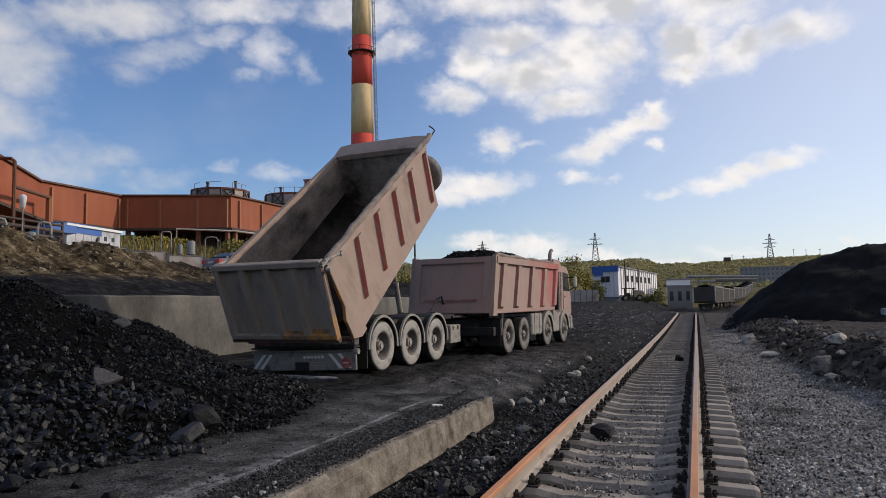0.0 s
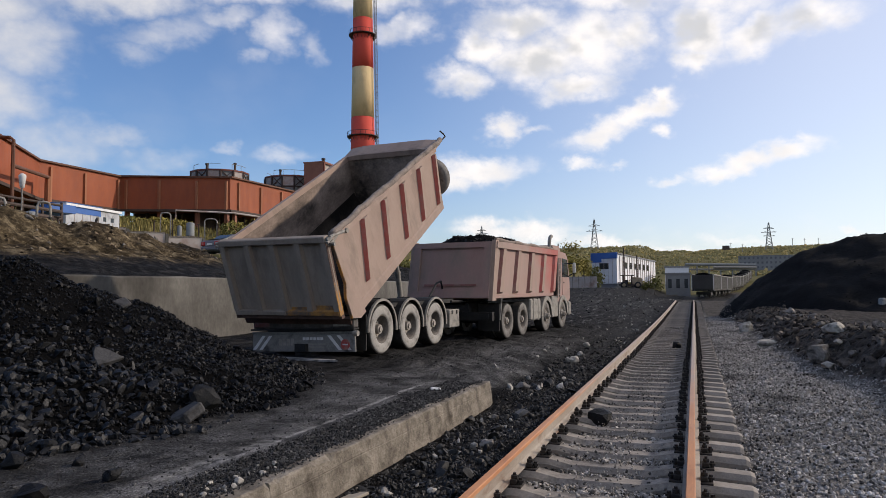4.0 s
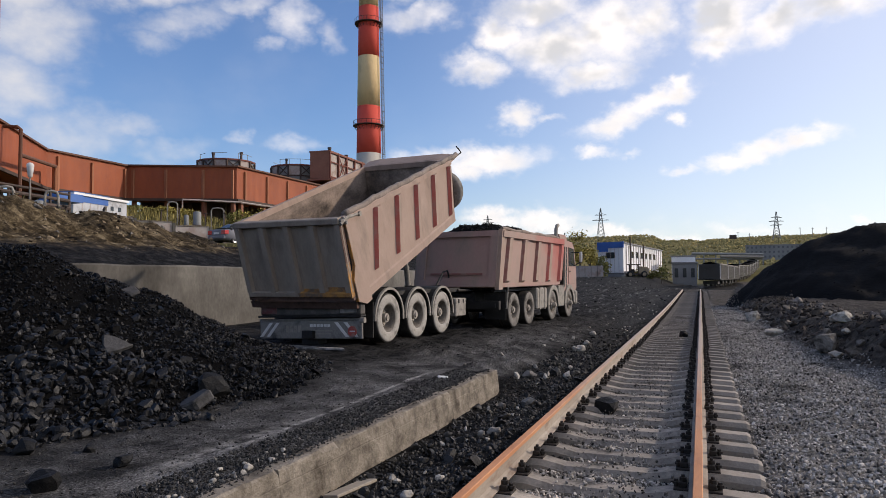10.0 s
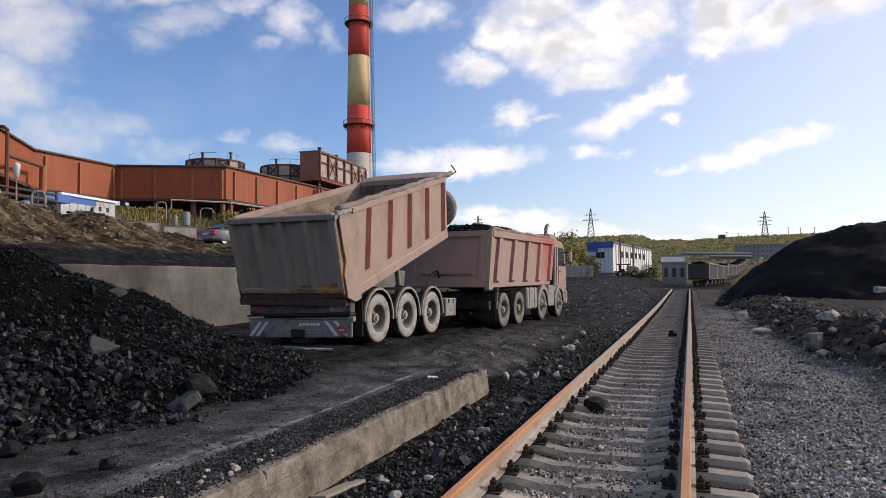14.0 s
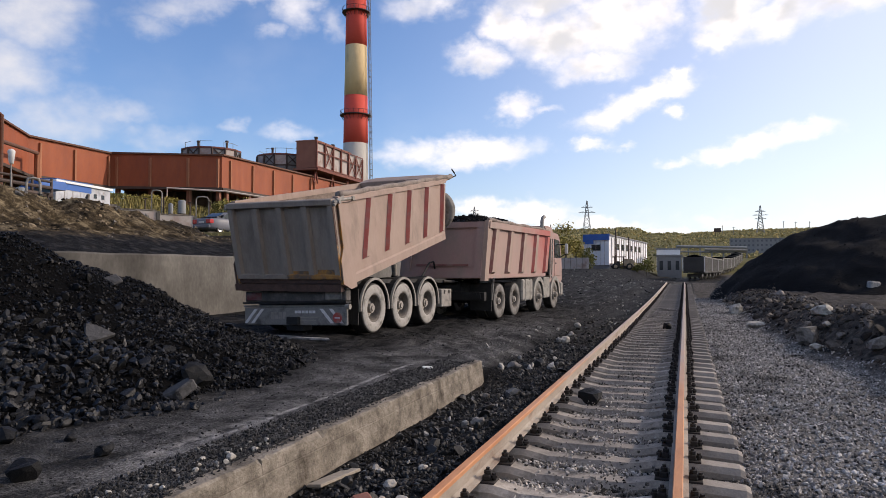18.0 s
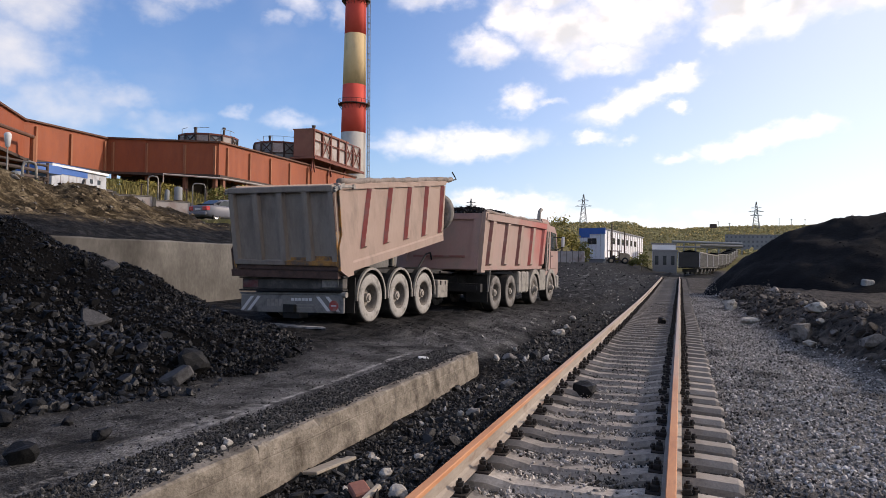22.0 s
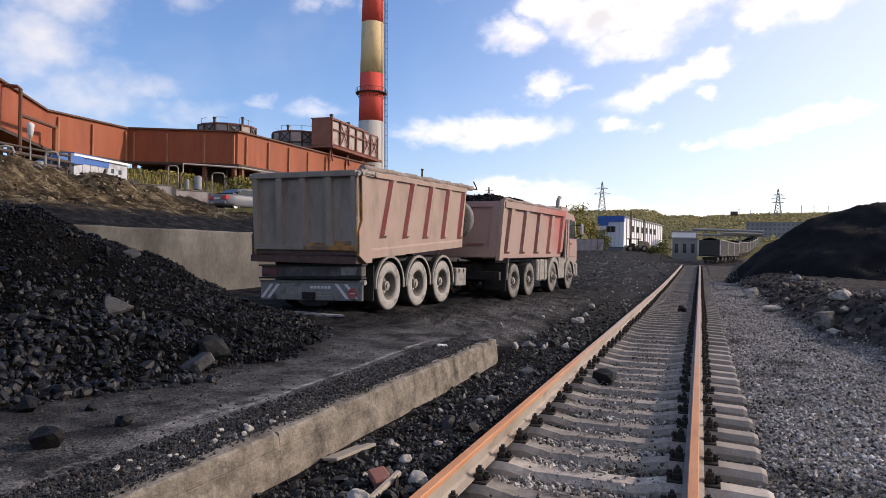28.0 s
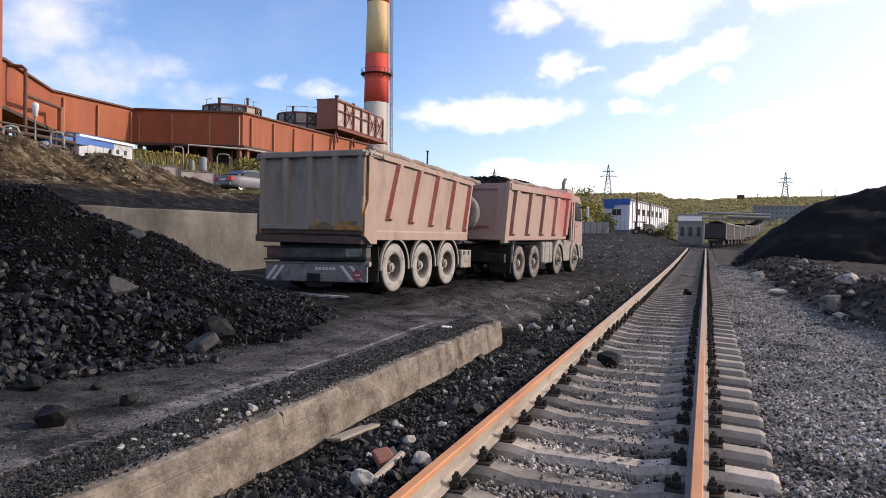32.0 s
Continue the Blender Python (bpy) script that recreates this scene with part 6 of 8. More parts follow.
def hall():
    T = empty("industrial_hall", pose(HALL[4][0], HALL[4][1], HALL_GROUND), "long rust-orange sheet-metal gallery raised on columns", "industrial building")
    o = Vector((HALL[4][0], HALL[4][1], HALL_GROUND))
    for i, (a, b) in enumerate(zip(HALL, HALL[1:])):
        a, b = Vector((*a, 0)) - o, Vector((*b, 0)) - o
        d = (b - a).normalized()
        n = Vector((d.y, -d.x, 0))             # towards the yard
        if n.dot(-(a + b) / 2 - o) < 0:
            n = -n
        z0, z1 = HALL_LOW, HALL_TOP
        bm = bmesh.new()
        vs = [bm.verts.new(p) for p in ((*(a + n * 0)[:2], z0 - o.z + o.z - 0), (*b[:2], z0), (*b[:2], z1), (*a[:2], z1), (*(a - n * 6)[:2], z0), (*(b - n * 6)[:2], z0), (*(b - n * 6)[:2], z1), (*(a - n * 6)[:2], z1))]
        for v in vs:
            v.co.z -= HALL_GROUND
        for f in ((0, 1, 2, 3), (5, 4, 7, 6), (0, 4, 5, 1), (3, 2, 6, 7), (0, 3, 7, 4), (1, 5, 6, 2)):
            bm.faces.new([vs[k] for k in f])
        w = part("wall", bm, M["orange_sheet"], T, "rust-orange painted sheet wall")
        up, lo = HALL_TOP - HALL_GROUND, HALL_LOW - HALL_GROUND

        def at(k, out, z):
            p = a + d * k + n * out
            return (p.x, p.y, z)

        L = (b - a).length
        part("roof_edge", beams((at(-0.1, 0.1, up + 0.08), at(L + 0.1, 0.1, up + 0.03), 0.4, 0.22)), M["orange_edge"], w, "dark roof edge")
        part("bottom_beam", beams((at(0, 0.08, lo - 0.12), at(L, 0.08, lo - 0.12), 0.3, 0.34)), M["dark_steel"], w)
        for bearing in PILASTERS:
            w2 = Vector((-math.sin(radians(bearing)), math.cos(radians(bearing)), 0))
            p0 = a + o
            k = (w2.y * p0.x - w2.x * p0.y) / (w2.x * d.y - w2.y * d.x)
            if 0.1 < k < L - 0.1:
                part("pilaster", beams((at(k, 0.1, lo), at(k, 0.1, up - 0.5), 0.34, 0.24)), M["orange_post"], w)
                part("column", beams((at(k, -0.6, -1.0), at(k, -0.6, lo - 0.2), 0.5, 0.5)), M["brown_steel"], T)
        cnt = max(2, round(L / 4.5))
        for k in range(cnt):
            s2 = L * (k + 0.55) / cnt
            part("column", beams((at(s2, -3.0, -1.0), at(s2, -3.0, lo - 0.2), 0.4, 0.4)), M["dark_steel"], T)
        part("back_wall", beams((at(0, -5.6, lo / 2 - 0.5), at(L, -5.6, lo / 2 - 0.5), 0.3, lo + 0.9)), M["dark_steel"], T)
    # pale pipe under the corner
    a, b = Vector((*polar(40.7, 101), 12.4)) - o, Vector((*polar(36.4, 102.5), 12.4)) - o
    c = Vector((*polar(29.5, 112), 11.6)) - o
    part("pipe", tube([Vector((a.x, a.y, a.z - 2.0)), a, a.lerp(b, 0.5), b, b.lerp(c, 0.5), c], 0.14, 6), M["pale_panel"], T, "pale pipe along the underside")
    # downpipe and feed pipe on the near part
    g = Vector((*polar(51.5, 82.5), 0)) - o
    part("downpipe", tube([(g.x - 1.5, g.y - 0.7, up - 0.3), (g.x - 0.3, g.y - 0.15, up - 0.35), (g.x, g.y, up - 0.6), (g.x, g.y, 1.0)], 0.19, 8), M["orange_edge"], T, "dark downpipe bent over the roof edge")
    h = Vector((*polar(49.3, 95), 0)) - o
    part("feed_pipe", rods(((g.x, g.y, up - 3.2), (h.x, h.y, up - 2.4), 0.22)), M["orange_edge"], T)
    part("column", rods(((h.x, h.y, -1.0), (h.x, h.y, up - 2.3), 0.4)), M["orange_post"], T)
    # taller block at the near end
    q = Vector((*polar(54.1, 74), 0)) - o
    part("tall_block", boxes((q.x - 16, q.x, q.y - 10, q.y + 2, -2, 22)), M["orange_sheet"], T, "taller rust-orange block")


hall()


def tank(name, az, d, z0, z1, r, label, seed):
    """A round tank in a braced steel ring, with uneven rails, vents and pipes on its roof."""
    x, y = polar(az, d)
    rnd = random.Random(seed)
    T = empty(name, pose(x, y, z0), label, "tank", "tanks behind the hall")
    h = z1 - z0
    part("shell", lathe([(0, r * 0.98), (h - 0.5, r), (h, r * 0.96), (h + 0.35, r * 0.45), (h + 0.45, 0.05)], 28, "z"), M["tank_grey"], T, "", True)
    n = 14
    ring = [((r + 0.15) * math.cos(2 * math.pi * k / n), (r + 0.15) * math.sin(2 * math.pi * k / n)) for k in range(n + 1)]
    for k in range(n):
        (c, s), (c2, s2) = ring[k], ring[k + 1]
        part("post", beams(((c, s, 0), (c, s, h + 0.1), 0.24, 0.24)), M["dark_steel"], T)
        part("ring_beam", beams(((c, s, h), (c2, s2, h), 0.20, 0.26)), M["red_frame"], T)
        part("ring_beam", beams(((c, s, h - 1.9), (c2, s2, h - 1.9), 0.14, 0.18)), M["dark_steel"], T)
        if k % 2 == 0:
            part("brace", beams(((c, s, h - 1.9), (c2, s2, h), 0.12, 0.14)), M["dark_steel"], T)
            part("brace", beams(((c2, s2, h - 1.9), (c, s, h), 0.12, 0.14)), M["dark_steel"], T)
        else:
            part("cladding", beams(((c * 0.985, s * 0.985, h - 0.95), (c2 * 0.985, s2 * 0.985, h - 0.95), 0.08, 1.6)), M["pale_panel"], T, "pale weathered cladding sheet")
        if rnd.random() < 0.6:
            part("stanchion", beams(((c * 0.9, s * 0.9, h), (c * 0.9, s * 0.9, h + 1.15), 0.06, 0.06)), M["tank_grey"], T)
            part("hand_rail", beams(((c * 0.9, s * 0.9, h + 1.1), (c2 * 0.9, s2 * 0.9, h + 1.1), 0.06, 0.06)), M["tank_grey"], T)
    for a, up in ((0.4, 1.9), (2.6, 1.2), (4.4, 1.5)):
        c, s = 0.55 * r * math.cos(a), 0.55 * r * math.sin(a)
        part("vent", rods(((c, s, h), (c, s, h + up), 0.2), ((c, s, h + up - 0.3), (c, s, h + up), 0.28)), M["dark_steel"], T, "short dark vent")


tank("tank", 37.5, 124, 14.0, 21.3, 4.6, "grey round tank in a dark steel frame", 1)
tank("tank", 32.0, 130, 14.0, 21.7, 4.6, "grey round tank with dark braces and handrail", 2)


def roof_box():
    """Panelled plant room in a steel frame, carried on struts above the gallery roof."""
    a, b = Vector((*polar(29.45, 122), 0)), Vector((*polar(25.75, 140), 0))
    d = (b - a).normalized()
    n = Vector((d.y, -d.x, 0))
    if n.dot(-a) < 0:
        n = -n
    L = (b - a).length
    z0, z1 = 19.0, 23.6
    T = empty("plant_room", Matrix.Translation((a.x, a.y, z0)), "pale panelled plant room in a brown steel frame", "plant room")

    def at(k, out, z):
        p = d * k + n * out
        return (p.x, p.y, z)

    h = z1 - z0
    part("end_wall", beams((at(-0.1, 0, h / 2), at(-0.1, -3.6, h / 2), 0.3, h)), M["brown_steel"], T, "brown end wall")
    part("back_wall", beams((at(0, -3.6, h / 2), at(L * 0.9, -3.6, h / 2), 0.3, h - 0.1)), M["brown_steel"], T)
    part("deck", beams((at(-0.5, -1.8, -0.25), at(L + 1.0, -1.8, -0.25), 4.6, 0.32)), M["brown_steel"], T, "brown steel deck")
    part("deck_edge", beams((at(-0.6, 0.55, -0.3), at(L + 1.2, 0.55, -0.3), 0.25, 0.45)), M["red_frame"], T, "red-brown edge beam")
    part("roof", beams((at(-0.3, -1.8, h + 0.1), at(L * 0.72, -1.8, h + 0.1), 4.0, 0.18)), M["brown_steel"], T)
    cnt = 6
    for k in range(cnt + 1):
        s0, s1 = L * k / cnt, L * (k + 1) / cnt
        part("post", beams((at(s0, 0.12, -0.2), at(s0, 0.12, h + (0.15 if k < 5 else -0.3)), 0.30, 0.30)), M["red_frame"], T, "red-brown frame post")
        if k == cnt:
            break
        part("panel", beams((at(s0 + 0.15, -0.15, h / 2), at(s1 - 0.15, -0.15, h / 2), 0.12, h - 0.4)), M["pale_panel"], T, "weathered pale wall panel")
        for z in (0.25, h * 0.62, h - 0.1):
            part("rail", beams((at(s0, 0.14, z), at(s1, 0.14, z), 0.12, 0.18)), M["red_frame"], T)
        if k in (1, 4, 5):
            part("brace", beams((at(s0, 0.16, 0.3), at(s1, 0.16, h * 0.95), 0.12, 0.18)), M["red_frame"], T)
            part("brace", beams((at(s1, 0.16, 0.3), at(s0, 0.16, h * 0.95), 0.12, 0.18)), M["red_frame"], T)
        if k % 2 == 0:
            for lean in (-0.7, 0.7):
                part("strut", beams((at(s0 + 0.6 + lean, -0.3, -2.6), at(s0 + 0.6, -0.3, -0.4), 0.22, 0.22)), M["red_frame"], T)
    for s, up in ((0.10, 1.1), (0.44, 0.9)):
        part("vent", rods((at(L * s, -1.0, h), at(L * s, -1.0, h + up), 0.26), (at(L * s, -1.0, h + up - 0.3), at(L * s, -1.0, h + up), 0.36)), M["dark_steel"], T, "short dark vent")


roof_box()


def chimney():
    x, y = polar(26.26, 170)
    T = empty("chimney", pose(x, y, 8.0), "tall factory chimney banded red and cream", "chimney")

    def r_at(z):
        return 3.35 - 0.0155 * (z - 8)

    edges = [(8, 31.8, "chimney_pale"), (31.8, 43.3, "chimney_red"), (43.3, 55.6, "chimney_cream"), (55.6, 67.9, "chimney_red"), (67.9, 80.2, "chimney_cream"), (80.2, 92.5, "chimney_red"), (92.5, 100, "chimney_cream")]
    for a, b, m in edges:
        part("shaft_band", lathe([(a - 8, r_at(a)), ((a + b) / 2 - 8, r_at((a + b) / 2)), (b - 8, r_at(b))], 40, "z"), M[m], T, "", True)
    for z in (38.6, 63.8, 88.5):
        r = r_at(z)
        p = part("platform", lathe([(z - 8, r - 0.02), (z - 8, r + 0.95), (z - 7.85, r + 0.95), (z - 7.85, r - 0.02)], 40, "z"), M["dark_steel"], T, "dark ring platform with railing")
        for k in range(20):
            a = 2 * math.pi * k / 20
            c, s = math.cos(a), math.sin(a)
            part("stanchion", beams(((c * (r + 0.9), s * (r + 0.9), z - 8), (c * (r + 0.9), s * (r + 0.9), z - 6.9), 0.07, 0.07)), M["dark_steel"], p)
            part("bracket", beams(((c * (r + 0.02), s * (r + 0.02), z - 9.1), (c * (r + 0.85), s * (r + 0.85), z - 8.05), 0.09, 0.09)), M["dark_steel"], p)
        ring = [((r + 0.9) * math.cos(2 * math.pi * k / 40), (r + 0.9) * math.sin(2 * math.pi * k / 40), z - 6.9) for k in range(41)]
        part("hand_rail", tube(ring, 0.05, 5), M["dark_steel"], p)
    # caged ladder on the right flank
    c = Vector((math.cos(radians(8)), math.sin(radians(8)), 0))
    t = Vector((-c.y, c.x, 0))
    lad = part("ladder", bmesh.new(), M["tank_grey"], T, "grey caged ladder")
    bm = bmesh.new()
    for s in (-0.28, 0.28):
        beam(bm, c * (r_at(10) + 0.5) + t * s + Vector((0, 0, 4)), c * (r_at(98) + 0.5) + t * s + Vector((0, 0, 90)), 0.10, 0.10)
    for z in np.arange(10, 96, 0.75):
        p = c * (r_at(z) + 0.5) + Vector((0, 0, z - 8))
        beam(bm, p - t * 0.28, p + t * 0.28, 0.06, 0.06)
    for s in (-0.38, 0.0, 0.38):
        o = 1.15 if s == 0 else 0.9
        beam(bm, c * (r_at(10) + o) + t * s + Vector((0, 0, 4)), c * (r_at(98) + o) + t * s + Vector((0, 0, 90)), 0.07, 0.07)
    for z in np.arange(12, 96, 1.5):
        r = r_at(z)
        q = [c * (r + a) + t * b + Vector((0, 0, z - 8)) for a, b in ((0.5, -0.3), (0.9, -0.38), (1.15, 0), (0.9, 0.38), (0.5, 0.3))]
        for u, w in zip(q, q[1:]):
            beam(bm, u, w, 0.07, 0.07)
    bm.to_mesh(lad.data)
    bm.free()


chimney()


def terrace():
    # low concrete fence that steps down along the bank
    a, b = Vector((*polar(46.8, 50), 5.86)), Vector((*polar(33.5, 53), 4.68))
    F = empty("concrete_fence", pose(a.x, a.y, 0), "low pale concrete panel fence along the terrace edge", "fence")
    d = b - a
    turn = math.degrees(math.atan2(d.y, d.x))
    n, ln = 5, math.hypot(d.x, d.y) / 5
    F.matrix_basis = pose(a.x, a.y, 0, 0, 0, turn)
    for k in range(n):
        z = a.z + d.z * (k + 0.5) / n
        part("panel", boxes((k * ln + 0.10, (k + 1) * ln - 0.10, -0.05, 0.05, z - 1.7, z - 0.08), bevel=0.02), M["pale_panel"], F, "pale concrete panel")
        part("post", boxes((k * ln - 0.10, k * ln + 0.10, -0.12, 0.12, z - 1.9, z + 0.14)), M["wall_concrete"], F)
        part("coping", boxes((k * ln + 0.10, (k + 1) * ln - 0.10, -0.09, 0.09, z - 0.076, z)), M["concrete"], F)
    # lantern on a post at the bank edge
    x, y = polar(50.85, 27.0)
    z = gz(x, y)
    L = empty("lantern_post", pose(x, y, z), "white lantern on a thin grey post", "lamp post")
    part("post", rods(((0, 0, -0.3), (0, 0, 5.0 - z), 0.022)), M["dusty_metal"], L)
    part("lantern", lathe([(4.98 - z, 0.03), (5.01 - z, 0.07), (5.36 - z, 0.115), (5.42 - z, 0.115), (5.47 - z, 0.07), (5.49 - z, 0.02)], 12, "z"), M["white_paint"], L, "white tapered lantern", True)
    # pipe arches, valves and small posts
    for az, d, w, h in ((52.3, 30, 0.5, 1.0), (49.5, 31, 0.45, 1.15), (41.4, 56, 0.7, 2.7), (38.1, 56, 0.9, 2.9), (29.2, 52, 0.8, 2.2), (25.6, 52, 0.8, 2.0)):
        x, y = polar(az, d)
        z = gz(x, y)
        a = radians(az)
        u = Vector((math.cos(a), math.sin(a), 0))
        A = empty("pipe_arch", pose(x, y, z), "pale bent pipe rising from the ground", "pipe", "pipes on the terrace")
        pts = [-u * w / 2 + Vector((0, 0, -0.3)), -u * w / 2 + Vector((0, 0, h - 0.2)), -u * w * 0.38 + Vector((0, 0, h - 0.04)), Vector((0, 0, h)), u * w * 0.38 + Vector((0, 0, h - 0.04)), u * w / 2 + Vector((0, 0, h - 0.2)), u * w / 2 + Vector((0, 0, -0.3))]
        part("pipe", tube(pts, 0.05, 8), M["dusty_metal"], A, "", True)
        part("flange", rods((u * w / 2 + Vector((0, 0, 0.45)), u * w / 2 + Vector((0, 0, 0.55)), 0.10)), M["chassis"], A)
    for az, d, r, h in ((50.3, 32, 0.22, 0.9), (39.6, 56, 0.30, 2.3), (40.4, 57, 0.18, 1.8)):
        x, y = polar(az, d)
        T = empty("small_tank", pose(x, y, gz(x, y)), "small pale upright cylinder on the terrace", "tank", "small tanks on the terrace")
        part("shell", lathe([(-0.3, r), (h - 0.08, r), (h, r * 0.6)], 14, "z"), M["tank_grey"], T, "", True)
        part("collar", rods(((0, 0, h * 0.5), (0, 0, h * 0.56), r + 0.03), seg=14), M["dark_steel"], T)
    for az, d, h in ((52.8, 31, 1.0), (51.6, 32, 0.8), (48.6, 33, 0.9), (42.2, 57, 1.9), (40.9, 57, 2.2), (37.6, 56, 2.6), (39.0, 58, 2.2)):
        x, y = polar(az, d)
        T = empty("valve_stand", pose(x, y, gz(x, y)), "dark valve stand with a hand wheel", "valve", "valves on the terrace")
        part("stem", rods(((0, 0, -0.2), (0, 0, h), 0.05)), M["dark_steel"], T)
        part("hand_wheel", lathe([(h - 0.02, 0.16), (h + 0.03, 0.16), (h + 0.03, 0.05)], 12, "z"), M["dark_steel"], T)
    # dark pipe rack in front of the near wall
    R = empty("pipe_rack", pose(*polar(51, 36), 4.2), "low dark rack of pipes beside the bank", "pipe rack")
    a, b = Vector((*polar(53.5, 35), 0)) - Vector((*polar(51, 36), 0)), Vector((*polar(48.4, 38), 0)) - Vector((*polar(51, 36), 0))
    for z, r in ((1.25, 0.09), (1.55, 0.06), (0.9, 0.12)):
        part("pipe", rods((a + Vector((0, 0, z)), b + Vector((0, 0, z - 0.1)), r)), M["dark_steel"], R)
    for k in range(5):
        p = a.lerp(b, k / 4)
        part("support", rods((p + Vector((0, 0, -0.8)), p + Vector((0, 0, 1.6)), 0.06)), M["dark_steel"], R)
    # site cabin
    c1, c2 = polar(48.1, 46), polar(44.6, 50)
    z = gz(*c1) - 0.2
    C = empty("site_cabin", pose(c1[0], c1[1], z), "white site cabin with a blue gable band and small windows", "cabin")
    ang = math.degrees(math.atan2(c2[1] - c1[1], c2[0] - c1[0]))
    ln = math.hypot(c2[0] - c1[0], c2[1] - c1[1])
    C.matrix_basis = pose(c1[0], c1[1], z, 0, 0, ang)
    H = 6.80 - z
    part("wall", boxes((0, ln, 0.0, 1.5, 0, H - 0.25)), M["cabin_grey"], C)
    part("gable", boxes((-0.03, -0.003, 0.0, 1.5, 0.0, H - 0.2)), M["white_paint"], C)
    part("gable_band", boxes((-0.05, -0.031, 0.0, 1.5, H - 0.75, H - 0.2)), M["shed_blue"], C, "bright blue band on the end wall")
    part("roof", boxes((-0.15, ln + 0.1, -0.12, 1.6, H - 0.247, H - 0.10)), M["shed_white"], C)
    part("valance", boxes((0.01, ln * 0.62, -0.03, -0.003, H - 0.62, H - 0.25)), M["shed_blue"], C, "bright blue sheeting below the eaves")
    part("roof_sheet", boxes((-0.17, ln * 0.62, -0.14, 1.62, H - 0.096, H - 0.06)), M["shed_blue"], C, "bright blue sheeting on the roof")
    for k, x in enumerate((ln * 0.70, ln * 0.85)):
        for zz in (H - 0.75, H - 1.25):
            part("window", boxes((x - 0.14, x + 0.14, -0.02, -0.003, zz - 0.14, zz + 0.14)), M["glass_dark"], C)
    for k in range(1, 7):
        part("seam", boxes((ln * k / 7 - 0.02, ln * k / 7 + 0.02, -0.018, -0.003, 0.05, H - 0.43)), M["pale_panel"], C)
    # blue tarpaulin lean-to beside it
    P = empty("lean_to", pose(*polar(49.1, 45.0), z), "blue covered lean-to beside the cabin", "shelter")
    part("cover", prism([(-1.2, H - 0.95), (0.4, H - 0.40), (1.0, H - 0.40), (1.0, H - 0.85)], "y", -0.8, 0.8), M["shed_blue"], P, "sloping blue cover")
    for x in (-1.1, 0.0, 0.9):
        part("leg", rods(((x, 0, -0.2), (x, 0, H - 0.86), 0.05)), M["dark_steel"], P)
    # pole behind the truck
    x, y = polar(22.0, 44)
    S = empty("mast", pose(x, y, gz(x, y)), "thin dark steel pole", "pole")
    part("shaft", rods(((0, 0, -0.3), (0, 0, 6.4 - gz(x, y)), 0.06)), M["dark_steel"], S)
    part("cap", rods(((0, 0, 6.4 - gz(x, y)), (0, 0, 6.5 - gz(x, y)), 0.09)), M["dark_steel"], S)


terrace()


def parked_car():
    x, y = polar(36.15, 48.4)
    C = empty("parked_car", pose(x, y, gz(x, y), 0, 0, -14), "grey-blue saloon car parked on the bank", "car")
    # lower body: cross-sections along the length
    st = [(-2.15, 0.50, 0.86, 0.74), (-2.05, 0.30, 0.98, 0.84), (-1.3, 0.20, 1.00, 0.88), (0.9, 0.20, 0.96, 0.88), (1.7, 0.24, 0.86, 0.85), (2.15, 0.36, 0.70, 0.70)]

    def hull(st, top):
        bm = bmesh.new()
        rows = []
        for y, z0, z1, w in st:
            rows.append([bm.verts.new(p) for p in ((-w * 0.92, y, z0), (-w, y, z0 + 0.15), (-w, y, z1 - 0.12), (-w * top, y, z1), (w * top, y, z1), (w, y, z1 - 0.12), (w, y, z0 + 0.15), (w * 0.92, y, z0))])
        for p, q in zip(rows, rows[1:]):
            for k in range(8):
                bm.faces.new((p[k], p[(k + 1) % 8], q[(k + 1) % 8], q[k]))
        bm.faces.new(rows[0][::-1])
        bm.faces.new(rows[-1])
        return bm

    part("body", hull(st, 0.9), M["car_paint"], C, "", True)
    part("cabin", hull([(-1.55, 0.95, 0.99, 0.80), (-0.85, 0.93, 1.40, 0.78), (0.0, 0.93, 1.45, 0.78), (0.45, 0.92, 1.38, 0.78), (1.15, 0.88, 0.95, 0.78)], 0.80), M["car_paint"], C, "", True)
    for s in (1, -1):
        part("side_window", prism([(-1.25, 1.0), (-0.75, 1.32), (0.35, 1.33), (0.85, 1.0)], "x", min(s * 0.70, s * 0.80), max(s * 0.70, s * 0.80)), M["glass_dark"], C, "dark car window")
        part("tail_lamp", boxes((s * 0.46, s * 0.866, -2.18, -1.86, 0.64, 0.90), bevel=0.03), M["car_lamp"], C, "red tail lamp")
        for y in (-1.35, 1.3):
            w = part("wheel", lathe([(-0.09, 0.2), (0.09 * s, 0.21), (0.05 * s, 0.1), (0.06 * s, 0.02)], 24), M["chrome"], C)
            w.location = (s * 0.76, y, 0.31)
            part("tyre", lathe([(-0.1, 0.2), (-0.1, 0.29), (-0.06, 0.32), (0.06, 0.32), (0.1, 0.29), (0.1, 0.2)], 28, caps=False), M["chassis"], w, "", True)
    part("rear_window", prism([(-1.60, 1.0), (-0.92, 1.38), (-0.90, 1.36), (-1.55, 0.98)], "x", -0.62, 0.62), M["glass_dark"], C)
    part("number_plate", boxes((-0.26, 0.26, -2.165, -2.145, 0.66, 0.78)), M["white_paint"], C)
    part("bumper", boxes((-0.8, 0.8, -2.22, -2.0, 0.34, 0.56), bevel=0.05), M["car_paint"], C)


parked_car()


